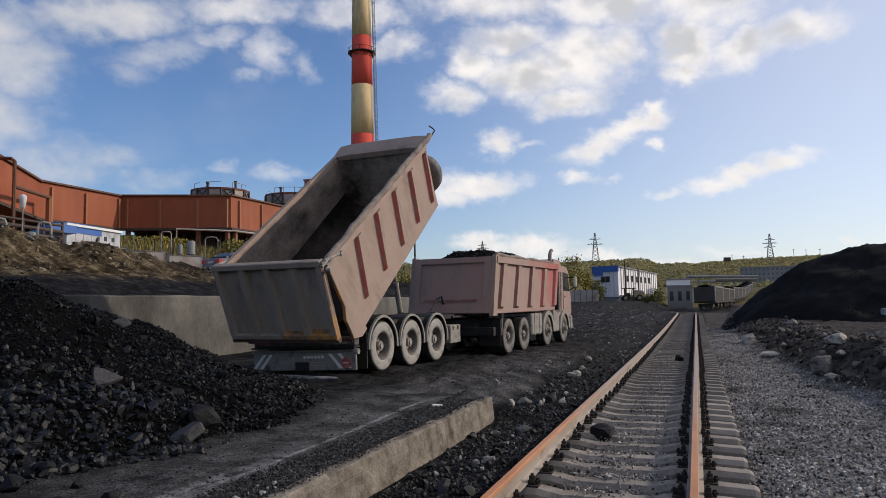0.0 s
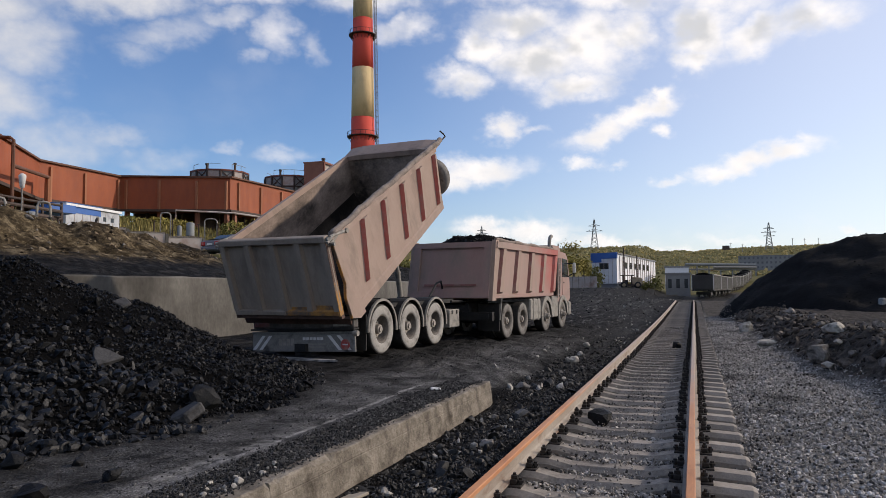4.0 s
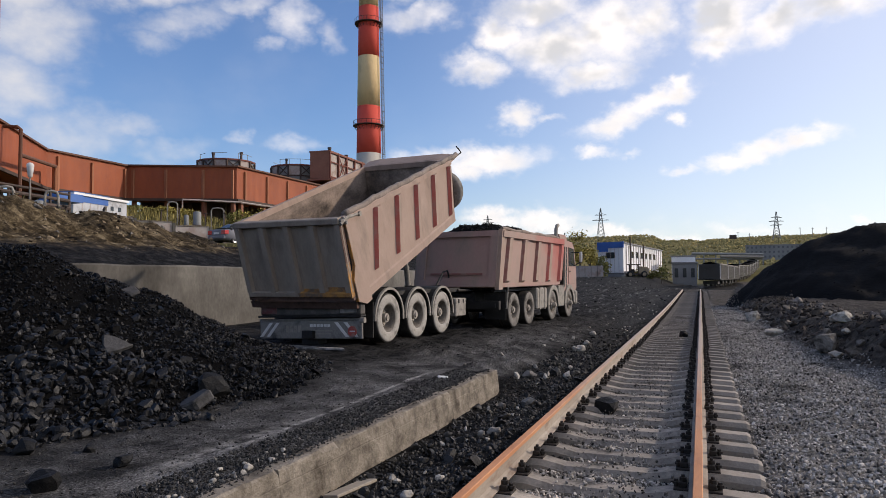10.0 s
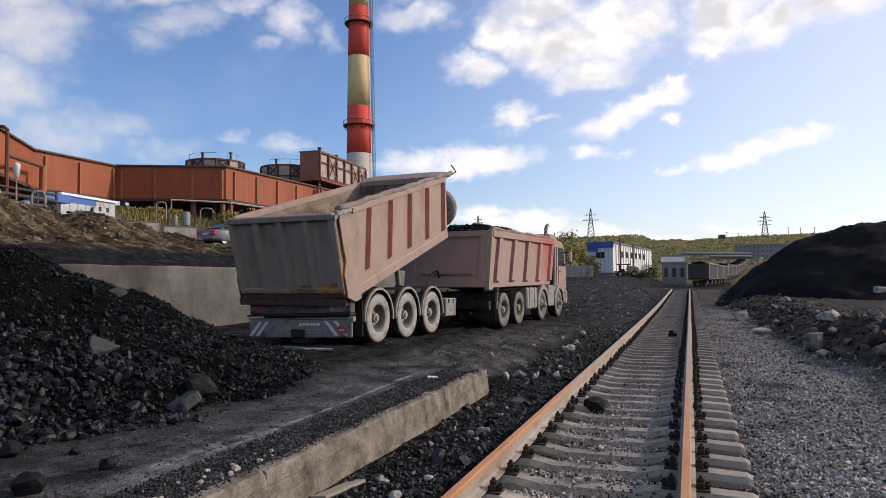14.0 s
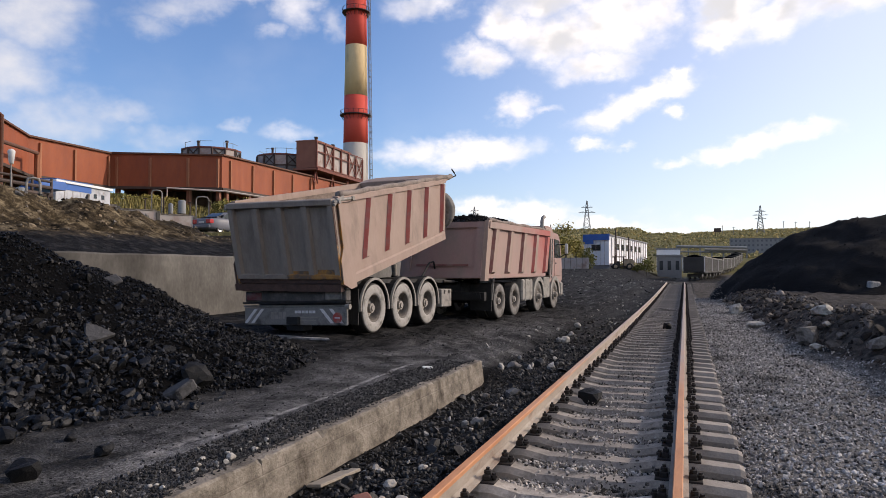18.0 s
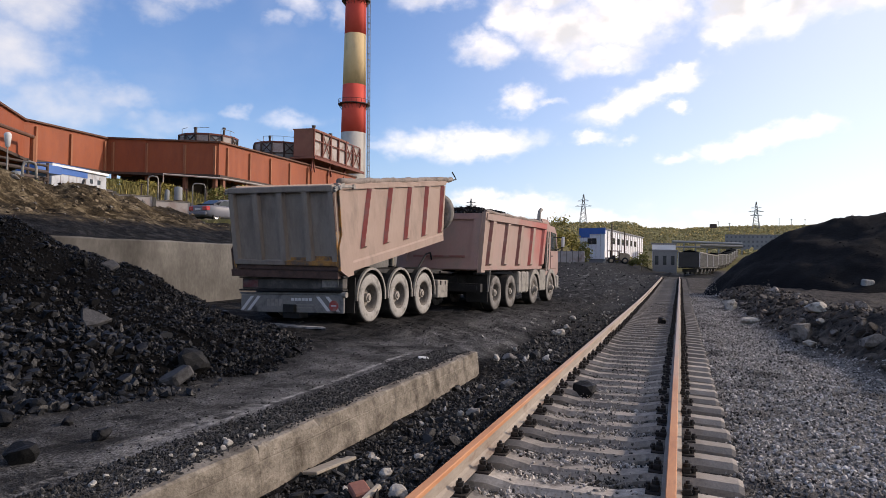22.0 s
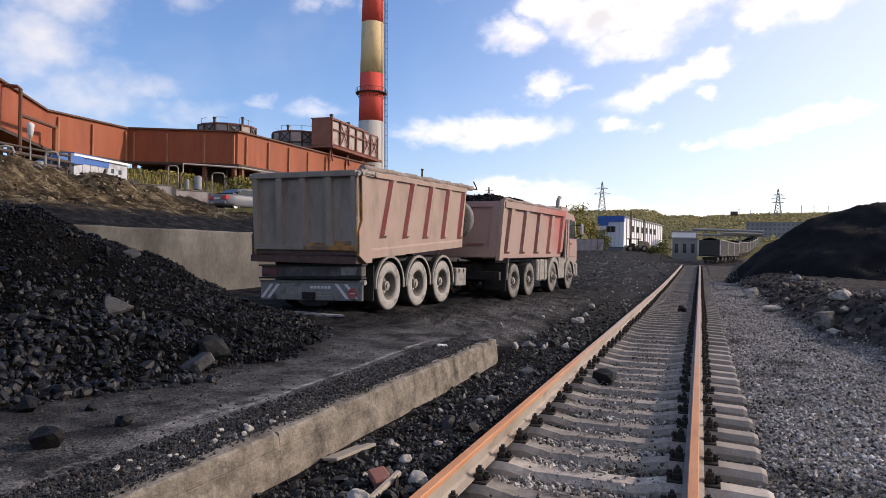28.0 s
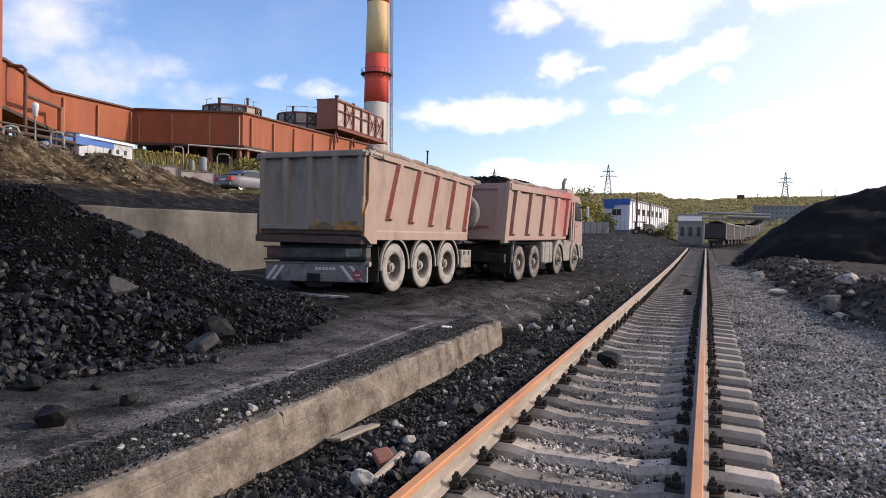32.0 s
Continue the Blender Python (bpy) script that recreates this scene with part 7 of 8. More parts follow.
# ---- the far end of the yard ----
def shed():
    a, b, c = Vector((*polar(7.69, 133), 0)), Vector((*polar(5.73, 130), 0)), Vector((*polar(2.82, 165), 0))
    T = empty("workshop_shed", pose(b.x, b.y, 0), "white metal workshop with a blue parapet and two window rows", "shed")
    H, base = 7.85, 2.3
    ap, cp = a - b, c - b
    da, dc = ap.normalized(), cp.normalized()
    La, Lc = ap.length, cp.length
    na, nc = Vector((-da.y, da.x, 0)), Vector((dc.y, -dc.x, 0))
    na = na if na.y < 0 else -na
    nc = nc if nc.x > 0 else -nc
    bm = bmesh.new()
    pts = [Vector((0, 0, 0)), cp, cp + ap, ap]
    lo = [bm.verts.new((p.x, p.y, base)) for p in pts]
    hi = [bm.verts.new((p.x, p.y, H - (0.35 if k else 0.0))) for k, p in enumerate(pts)]
    for k in range(4):
        bm.faces.new((lo[k], lo[(k + 1) % 4], hi[(k + 1) % 4], hi[k]))
    bm.faces.new(hi)
    bm.faces.new(lo[::-1])
    part("wall", bm, M["shed_white"], T)
    bm = bmesh.new()
    q = [p * 0.985 + (ap + cp) * 0.006 for p in pts]
    lo = [bm.verts.new((p.x, p.y, -0.5)) for p in q]
    hi = [bm.verts.new((p.x, p.y, base - 0.01)) for p in q]
    for k in range(4):
        bm.faces.new((lo[k], lo[(k + 1) % 4], hi[(k + 1) % 4], hi[k]))
    part("plinth", bm, M["grey_block"], T, "grey ground storey")

    def fa(k, z, o=0.06):
        p = da * k + na * o
        return (p.x, p.y, z)

    def fc(k, z, o=0.06):
        p = dc * k + nc * o
        return (p.x, p.y, z)

    part("parapet", beams((fa(-0.1, H - 0.45, 0.05), fa(La + 0.1, H - 0.45, 0.05), 0.25, 1.1)), M["shed_blue"], T, "bright blue parapet")
    part("parapet_drop", beams((fa(La * 0.6, H - 1.3, 0.05), fa(La + 0.05, H - 1.3, 0.05), 0.2, 0.7)), M["shed_blue"], T)
    part("window", beams((fa(La * 0.32, 5.5), fa(La * 0.68, 5.5), 0.08, 1.1)), M["glass_dark"], T)
    part("roof_edge", beams((fc(0, H - 0.1, 0.1), fc(Lc, H - 0.42, 0.1), 0.3, 0.22)), M["grey_block"], T)
    for k in range(6):
        s = Lc * (0.16 + 0.115 * k)
        w = part("window", beams((fc(s, 5.75), fc(s + 1.9, 5.7), 0.08, 1.15)), M["glass_dark"], T)
        s = Lc * (0.50 + 0.08 * k)
        part("window", beams((fc(s, 1.4, -0.3), fc(s + 1.4, 1.4, -0.3), 0.5, 0.8)), M["glass_dark"], T)
    for k in range(1, 18):
        part("seam", beams((fc(Lc * k / 18, base), fc(Lc * k / 18, H - 0.5), 0.12, 0.05)), M["pale_panel"], T)
    for k in range(1, 6):
        part("seam", beams((fa(La * k / 6, base), fa(La * k / 6, H - 1.1), 0.05, 0.12)), M["pale_panel"], T)
    part("canopy", beams((fc(0.5, base + 0.1, 1.2), fc(Lc * 0.99, base + 0.1, 0.8), 2.2, 0.35)), M["pale_panel"], T)
    for s, h in ((2.4, 8.8), (13.5, 7.9)):
        part("flue", rods((fc(s, 0.4, 0.7), fc(s, h, 0.7), 0.13)), M["dark_steel"], T, "dark flue pipe")


shed()


def wagons():
    W = empty("freight_wagon", pose(1.25, 112.0, 0, 0, 0, -6.2), "open grey freight wagon with ribs, loaded with coal", "wagon", "wagons of the train")
    for s in (1, -1):
        part("side", boxes((s * 1.5, s * 1.44, 0, 13.5, 1.25, 3.35)), M["wagon_grey"], W)
        for k in range(13):
            part("rib", boxes((s * 1.5 + s * 0.002, s * 1.60, 0.1 + k * 1.1 - 0.08, 0.1 + k * 1.1 + 0.08, 1.2, 3.3)), M["white_paint"] if k == 0 else M["dusty_metal"], W)
        part("top_rail", boxes((s * 1.40, s * 1.62, -0.04, 13.54, 3.355, 3.5)), M["dusty_metal"], W)
        part("sill", boxes((s * 1.30, s * 1.55, 0, 13.5, 1.02, 1.19)), M["wagon_dark"], W)
        for y in (1.7, 3.5, 10.0, 11.8):
            w = part("wheel", lathe([(-0.06, 0.45), (0.06, 0.45), (0.06, 0.05)], 20), M["wagon_dark"], W)
            w.location = (s * 0.8, y, 0.45)
    for y in (0.0, 13.4):
        e = part("end_wall", boxes((-1.44, 1.44, y, y + 0.1, 1.2, 3.4)), M["wagon_dark"], W, "dark ribbed end wall")
        for z in (1.6, 2.15, 2.7, 3.2):
            part("stiffener", boxes((-1.46, 1.46, y - 0.09 if y == 0 else y + 0.1, y - 0.002 if y == 0 else y + 0.19, z - 0.09, z + 0.09)), M["wagon_dark"], e)
    part("floor", boxes((-1.5, 1.5, 0.0, 13.5, 0.98, 1.015)), M["wagon_dark"], W)
    for y in (2.6, 10.9):
        part("bogie", boxes((-1.05, 1.05, y - 1.5, y + 1.5, 0.4, 0.85)), M["wagon_dark"], W)
    for s in (-0.9, 0.9):
        part("buffer", boxes((s - 0.1, s + 0.1, -0.5, 0.0, 0.95, 1.15)), M["wagon_dark"], W)
    part("load", prism([(-1.42, 3.2), (-0.7, 3.62), (0.1, 3.75), (0.8, 3.6), (1.42, 3.2)], "y", 0.12, 13.35), M["coal_face"], W, "black coal heaped above the rim")
    d = Vector((math.sin(radians(6.2)), math.cos(radians(6.2)), 0))
    for k in range(1, 10):
        p = Vector((1.25, 112.0, 0)) + d * 14.6 * k
        copy_thing(W, pose(p.x, p.y, gz(p.x, p.y) + 0.25, 0, 0, -6.2))


wagons()


def loader():
    """A small beige machine with an open cab, parked before the shed."""
    x, y = polar(4.75, 108)
    T = empty("loader", pose(x, y, gz(x, y) - 0.05, 0, 0, 8), "small beige loader with a dark open cab before the shed", "loader")
    part("hood", prism([(0.3, 0.55), (1.75, 0.55), (1.75, 1.35), (1.5, 1.55), (0.3, 1.65)], "y", -0.8, 0.8), M["beige_paint"], T, "beige engine hood")
    part("frame", boxes((-1.6, 1.7, -0.7, 0.7, 0.35, 0.62), bevel=0.03), M["dark_steel"], T)
    for px, py in ((-1.0, -0.7), (-1.0, 0.7), (0.25, -0.7), (0.25, 0.7)):
        part("cab_post", rods(((px, py, 0.6), (px, py, 1.85), 0.06)), M["dark_steel"], T)
    part("cab_roof", boxes((-1.35, 0.6, -0.9, 0.9, 1.85, 1.97), bevel=0.03), M["dark_steel"], T)
    part("seat", boxes((-0.75, -0.25, -0.3, 0.3, 0.62, 1.25), bevel=0.05), M["chassis"], T)
    part("bucket", prism([(-2.2, 0.1), (-1.6, 0.1), (-1.6, 0.9), (-1.75, 0.9), (-1.8, 0.35), (-2.2, 0.25)], "y", -0.9, 0.9), M["dusty_metal"], T)
    for s in (1, -1):
        for wx in (-0.9, 1.1):
            w = part("wheel", lathe([(-0.13, 0.25), (0.13 * s, 0.26), (0.08 * s, 0.1), (0.10 * s, 0.03)], 20), M["beige_paint"], T)
            w.matrix_basis = Matrix.Translation((wx, s * 0.78, 0.48)) @ pose(0, 0, 0, 0, 0, 90)
            part("tyre", lathe([(-0.15, 0.25), (-0.16, 0.42), (-0.1, 0.48), (0.1, 0.48), (0.16, 0.42), (0.15, 0.25)], 24, caps=False), M["chassis"], w, "", True)


loader()


def far_buildings():
    def block(name, az0, az1, d, z0, z1, depth, mat, label, rows, cols, glass="glass_dark"):
        a, b = Vector((*polar(az0, d), 0)), Vector((*polar(az1, d), 0))
        T = empty(name, pose(a.x, a.y, z0, 0, 0, math.degrees(math.atan2(b.y - a.y, b.x - a.x))), label, "building")
        L, H = (b - a).length, z1 - z0
        part("wall", boxes((0, L, 0, depth, -3, H)), M[mat], T)
        part("roof", boxes((-0.2, L + 0.2, -0.2, depth + 0.2, H + 0.004, H + 0.3)), M["grey_block"], T)
        for r in range(rows):
            for c in range(cols):
                x = L * (c + 0.5) / cols
                z = H * (r + 0.55) / rows
                part("window", boxes((x - L / cols * 0.22, x + L / cols * 0.22, -0.08, -0.003, z - H / rows * 0.22, z + H / rows * 0.22)), M[glass], T)
        return T

    block("low_building", 2.05, 0.25, 150, 0.0, 4.2, 8, "grey_block", "low grey block building behind the wagons", 1, 3)
    block("upper_cabin", 2.1, 0.35, 156, 4.2, 5.7, 6, "shed_white", "white cabin on the low roof line", 1, 2, "shed_white")
    block("office_block", -3.2, -7.4, 450, 11.5, 19.6, 14, "grey_block", "long grey office block on the hillside", 3, 14, "window_grey")
    block("hill_house", -10.2, -10.6, 800, 44, 48, 8, "shed_white", "small pale house on the hill", 1, 2)
    # pipe bridge
    T = empty("pipe_bridge", pose(*polar(1.0, 300), 4.0), "blue and grey pipe bridge on trestles", "pipe bridge")
    o = Vector((*polar(1.0, 300), 4.0))
    a, b = Vector((*polar(0.6, 290), 10.5)) - o, Vector((*polar(-4.4, 300), 10.1)) - o
    part("pipe", rods((a, b, 0.5)), M["tank_grey"], T)
    part("pipe", rods((a.lerp(b, 0.4) + Vector((0, -1, -1.1)), b + Vector((0, -1, -1.1)), 0.5)), M["dusty_metal"], T, "grey pipe on low supports")
    part("pipe", rods((a + Vector((0, 0, -2.0)), b + Vector((0, 0, -1.8)), 0.35)), M["grey_block"], T)
    for k in range(7):
        p = a.lerp(b, k / 6)
        part("trestle", beams((p + Vector((0, 0, -9)), p, 0.5, 0.5)), M["tank_grey"], T)
    # posts and a board on the skyline
    for az, d, h in ((-2.7, 760, 9), (-3.5, 700, 8), (-6.9, 760, 10), (-7.7, 760, 9), (-8.6, 780, 8)):
        x, y = polar(az, d)
        P = empty("utility_pole", pose(x, y, gz(x, y)), "thin grey pole on the far hill", "pole", "poles on the hill")
        part("shaft", rods(((0, 0, -1), (0, 0, h), 0.25)), M["tank_grey"], P)
        part("crossarm", beams(((-1.2, 0, h - 0.8), (1.2, 0, h - 0.8), 0.25, 0.25)), M["tank_grey"], P)
    x, y = polar(-2.35, 720)
    B = empty("board", pose(x, y, gz(x, y)), "dark board on two posts on the far hill", "billboard")
    part("face", boxes((-3.2, 3.2, -0.2, 0.2, 3.0, 7.0)), M["dark_steel"], B)
    for s in (-1.6, 1.6):
        part("post", boxes((s - 0.2, s + 0.2, -0.2, 0.2, -1, 3.0)), M["dark_steel"], B)
    # fence by the yard
    fx, fy = polar(9.2, 101)
    F = empty("yard_fence", pose(fx, fy, gz(fx, fy)), "pale concrete panel fence at the yard's edge", "fence")
    for k in range(9):
        part("panel", boxes((-4.2 + k * 0.85, -3.42 + k * 0.85, -0.06, 0.06, -0.4, 1.6)), M["pale_panel"], F)
        part("post", boxes((-4.27 + k * 0.85, -4.205 + k * 0.85, -0.1, 0.1, -0.5, 1.75)), M["wall_concrete"], F)


far_buildings()


def pylon(az, d, z0, z1, arms):
    x, y = polar(az, d)
    T = empty("pylon", pose(x, y, z0), "steel lattice power pylon on the hill", "pylon", "pylons on the hill")
    H = z1 - z0
    w0 = H * 0.11

    def wd(z):
        return w0 * (1 - z / H) ** 1.15 + 0.35

    th = 0.34 * d / 700
    for sx, sy in ((1, 1), (1, -1), (-1, -1), (-1, 1)):
        bm = bmesh.new()
        zs = np.linspace(-4, H * 0.97, 9)
        for a, b in zip(zs, zs[1:]):
            beam(bm, (sx * wd(max(a, 0)), sy * wd(max(a, 0)), a), (sx * wd(b), sy * wd(b), b), th, th)
        part("leg", bm, M["tank_grey"], T)
    zs = np.linspace(0, H * 0.95, 10)
    for a, b in zip(zs, zs[1:]):
        for s in (1, -1):
            part("brace", beams(((-wd(a), s * wd(a), a), (wd(b), s * wd(b), b), th * 0.7, th * 0.7), ((wd(a), s * wd(a), a), (-wd(b), s * wd(b), b), th * 0.7, th * 0.7)), M["tank_grey"], T)
    for f, l in arms:
        part("crossarm", beams(((-l, 0, H * f), (l, 0, H * f), th, th * 1.4), ((-l, 0, H * f), (0, 0, H * (f + 0.06)), th * 0.7, th * 0.7), ((l, 0, H * f), (0, 0, H * (f + 0.06)), th * 0.7, th * 0.7)), M["tank_grey"], T)
    part("tip", beams(((0, 0, H * 0.93), (0, 0, H), th, th)), M["tank_grey"], T)


pylon(7.46, 700, 33, 69.5, ((0.66, 8), (0.80, 5.5)))
pylon(-5.34, 720, 37, 62, ((0.48, 5.0), (0.62, 6.5), (0.76, 4.5)))
pylon(16.54, 900, 56, 82, ((0.62, 8), (0.78, 6)))


# ---- plants ----
def leaves(n, rng, spread, size, centre):
    """Clumps of small three-sided leaves in an uneven cloud."""
    blobs = rng.normal(size=(9, 3)) * np.array(spread) * 0.55 + centre
    c = blobs[rng.integers(0, 9, n)] + rng.normal(size=(n, 3)) * np.array(spread) * 0.26
    a, b = rng.normal(size=(n, 3)), rng.normal(size=(n, 3))
    a /= np.linalg.norm(a, axis=1, keepdims=True)
    b -= a * (a * b).sum(1, keepdims=True)
    b /= np.linalg.norm(b, axis=1, keepdims=True)
    s = size * rng.uniform(0.6, 1.4, (n, 1))
    v = np.stack([c - a * s, c + b * s * 0.6, c + a * s, c - b * s * 0.6], 1).reshape(-1, 3)
    return v.tolist(), np.arange(n * 4).reshape(-1, 4).tolist()


def tree(name, az, d, h, w, n, mat, label, seed, size):
    x, y = polar(az, d)
    rng = np.random.default_rng(seed)
    T = empty(name, pose(x, y, gz(x, y)), label, name, "plants round the yard")
    bm = bmesh.new()
    top = Vector((rng.uniform(-0.2, 0.2), 0, h * 0.62))
    rod(bm, (0, 0, -0.3), top, 0.035 * h, 7, 0.012 * h)
    for k in range(6):
        a = rng.uniform(0, 6.28)
        z = h * rng.uniform(0.25, 0.55)
        rod(bm, (0, 0, z), (w * 0.6 * math.cos(a), w * 0.6 * math.sin(a), z + h * rng.uniform(0.15, 0.35)), 0.013 * h, 5, 0.004 * h)
    part("trunk", bm, M["bark"], T)
    v, f = leaves(n, rng, (w, w, h * 0.34), size, (0, 0, h * 0.62))
    c = mesh_ob("crown", v, f, M[mat])
    c.parent = T


tree("tree", 9.1, 112, 6.2, 1.6, 900, "leaf_yellow", "yellow-green autumn birch beside the shed", 1, 0.20)
tree("tree", 8.3, 118, 5.4, 1.5, 800, "leaf_yellow", "yellowing autumn tree beside the shed", 2, 0.20)
tree("bush", 7.3, 106, 3.0, 1.1, 700, "leaf_green", "green leafy bush before the shed wall", 3, 0.16)
tree("bush", 2.9, 120, 2.8, 1.7, 800, "leaf_green", "yellow-green bush at the track side", 4, 0.17)
tree("bush", 4.2, 122, 1.6, 1.8, 500, "leaf_yellow", "low yellow bush at the shed corner", 5, 0.15)
tree("bush", 9.9, 108, 4.6, 1.2, 700, "leaf_yellow", "orange-brown autumn bush beside the yard fence", 6, 0.18)
for k, (az, d, h, w) in enumerate(((43.5, 84, 0.9, 1.5), (42.5, 86, 1.0, 1.8), (36.0, 80, 2.2, 1.8), (35.0, 84, 2.4, 2.0), (33.6, 84, 2.2, 2.0), (41.0, 88, 1.0, 1.8), (22.5, 75, 4.0, 2.4), (24.0, 80, 4.2, 2.4))):
    tree("bush", az, d, h, w, 700, "leaf_yellow" if k % 2 else "leaf_green", "yellow-green bush below the gallery", 20 + k, 0.17)


def far_woods():
    rng = np.random.default_rng(8)
    for mat, n, seed in (("leaf_far", 15000, 1), ("leaf_ochre", 6000, 2)):
        az = np.r_[rng.uniform(-18, 14, int(n * 0.75)), rng.uniform(14, 60, n - int(n * 0.75))]
        r = 300 + 640 * rng.uniform(0, 1, n) ** 0.75
        keep = wave(az * 9, r, 60.0, seed) + rng.normal(0, 0.3, n) > -0.15
        az, r = np.radians(az[keep]), r[keep]
        x, y = -r * np.sin(az), r * np.cos(az)
        s = rng.uniform(0.35, 1.15, len(x)) * (0.75 + r / 1100)
        ob = scatter("woods", np.stack([x, y, ground_z(x, y) + s * 0.5], -1), s, M[mat], rng, 0.9, 0.4)
        tagged(ob, "scrubby autumn woods on the far hillside" if seed == 1 else "yellowing scrub on the far hillside", "woods", kind="stuff")
    # tall grass below the gallery
    n = 9000
    az, r = np.radians(rng.uniform(27, 47, n)), rng.uniform(58, 100, n)
    x, y = -r * np.sin(az), r * np.cos(az)
    keep = wave(x, y, 4.0, 3) + rng.normal(0, 0.4, n) > -0.2
    x, y = x[keep], y[keep]
    n, h = len(x), rng.uniform(0.3, 0.85, len(x))
    c = np.stack([x, y, ground_z(x, y) - 0.05], -1)
    a = rng.normal(size=(n, 3)) * (0.22, 0.22, 0) + (0, 0, 1)
    b = rng.normal(size=(n, 3)) * (1, 1, 0)
    b *= (0.07 / np.linalg.norm(b, axis=1))[:, None]
    v = np.stack([c - b, c + b, c + a * h[:, None]], 1).reshape(-1, 3)
    ob = mesh_ob("tall_grass", v.tolist(), np.arange(n * 3).reshape(-1, 3).tolist(), M["leaf_grass"])
    tagged(ob, "tall yellow-green autumn grass below the gallery", "grass", kind="stuff")
    # dry grass tufts on the bank and the terrace
    n = 5200
    x, y = rng.uniform(-40, -20.6, n), rng.uniform(8, 60, n)
    s = rng.uniform(0.04, 0.12, n)
    c = np.stack([x, y, ground_z(x, y) + s * 0.5], -1)
    a = rng.normal(size=(n, 3)) * 0.35 + (0, 0, 1)
    b = rng.normal(size=(n, 3)) * (1, 1, 0)
    b /= np.linalg.norm(b, axis=1, keepdims=True)
    v = np.stack([c - b * s[:, None] * 0.35 - a * s[:, None] * 0.7, c + b * s[:, None] * 0.35 - a * s[:, None] * 0.7, c + a * s[:, None] * 1.2], 1).reshape(-1, 3)
    ob = mesh_ob("dry_grass", v.tolist(), np.arange(n * 3).reshape(-1, 3).tolist(), M["leaf_far"])
    tagged(ob, "dry yellow-green grass tufts along the bank", "grass", kind="stuff")


far_woods()


# ---- loose stone, coal and rubbish ----
def ground_array(x, y):
    z = ground_z(x, y)
    z = np.where((x > -17) & (x < -3.1) & (y > -3) & (y < 13.5), np.maximum(z, left_pile(x, y)), z)
    return np.where((x > -1) & (x < 45) & (y > 33) & (y < 60), np.maximum(z, right_pile(x, y)), z)


def strew(name, n, xr, yr, smin, smax, material, label, category, seed, power=2.2, keep=None, sink=0.25, near=0.0, flat=0.75, sub=1, cuts=5):
    rng = np.random.default_rng(seed)
    x = rng.uniform(*xr, n)
    y = yr[0] + (yr[1] - yr[0]) * rng.uniform(0, 1, n) ** (1 + near)
    if keep is not None:
        k = keep(x, y, rng)
        x, y = x[k], y[k]
    s = smin + (smax - smin) * rng.uniform(0, 1, len(x)) ** power
    c = np.stack([x, y, ground_array(x, y) + s * sink], -1)
    return tagged(scatter(name, c, s, M[material], rng, flat, sub=sub, cuts=cuts), label, category, kind="stuff")


def on_left_pile(x, y, rng):
    return left_pile(x, y) > ground_z(x, y) - 0.02


def foot(x, y, rng):
    h = left_pile(x, y) - ground_z(x, y)
    return (h > -0.30) & (h < 0.9) & (rng.uniform(0, 1, len(x)) < np.clip((8.4 - 0.3 * (x + 9.0) - y) / 3.2, 0, 1) ** 1.5) & (rng.uniform(0, 1, len(x)) < np.clip(1.15 - h, 0.1, 1))


strew("coal_lumps", 62000, (-13, -3.6), (1.0, 12.5), 0.010, 0.042, "coal", "small broken coal over the heap", "coal", 31, 2.2, on_left_pile)
strew("coal_lumps", 1500, (-13, -3.6), (1.0, 12.5), 0.045, 0.10, "coal", "larger lumps of coal over the heap", "coal", 32, 3.6, on_left_pile, sub=2, cuts=7)
strew("coal_lumps", 19000, (-9.5, -3.7), (1.5, 8.5), 0.018, 0.095, "coal_lump", "large broken lumps of coal at the foot of the heap", "coal", 33, 2.4, foot, flat=0.85, sub=2, cuts=9)
# the paler lumps here stand in for glints along the toe
strew("coal_lumps", 7000, (-9.6, -5.2), (6.4, 12.2), 0.014, 0.055, "coal_lump", "loose lumps of coal along the toe of the heap", "coal", 52, 2.6, lambda x, y, r: (left_pile(x, y) - ground_z(x, y) > -0.12) & (left_pile(x, y) - ground_z(x, y) < 0.7) & (r.uniform(0, 1, len(x)) < 0.75), 0.1, flat=0.7)
strew("grit", 1500, (-5.2, -3.16), (2.0, 11.5), 0.005, 0.020, "grit", "grey grit and crumbs of coal on the platform", "grit", 34, 2.2, None, 0.3, 0.5)
strew("grit", 15000, (-3.66, -3.16), (2.0, 10.6), 0.004, 0.022, "grit", "gravel and crumbs along the platform edge", "gravel", 35, 3.4, None, 0.3, 0.5)
strew("debris", 12000, (-2.92, -1.75), (3.0, 18.0), 0.006, 0.036, "debris", "coal and stones in the trough beside the track", "gravel", 36, 2.0, None, 0.3, 0.9)
strew("debris", 650, (-2.9, -1.8), (3.5, 24.0), 0.025, 0.085, "debris", "coarser coal and stones beside the track", "stones", 37, 2.6, None, 0.3, 0.6, sub=2, cuts=7)
strew("ballast", 34000, (-1.50, -0.10), (3.0, 30.0), 0.013, 0.040, "track_stone", "pale crushed ballast between the rails", "ballast", 38, 1.5, lambda x, y, r: r.uniform(0, 1, len(x)) < np.clip((-0.12 - x) / 0.25, 0.12, 1), 0.35, 1.3)
strew("coal_crumbs", 9000, (-0.36, 0.30), (3.0, 34.0), 0.007, 0.030, "coal", "black coal grit along the rail", "coal", 51, 2.0, lambda x, y, r: np.abs(x) > 0.05, 0.5, 1.0)
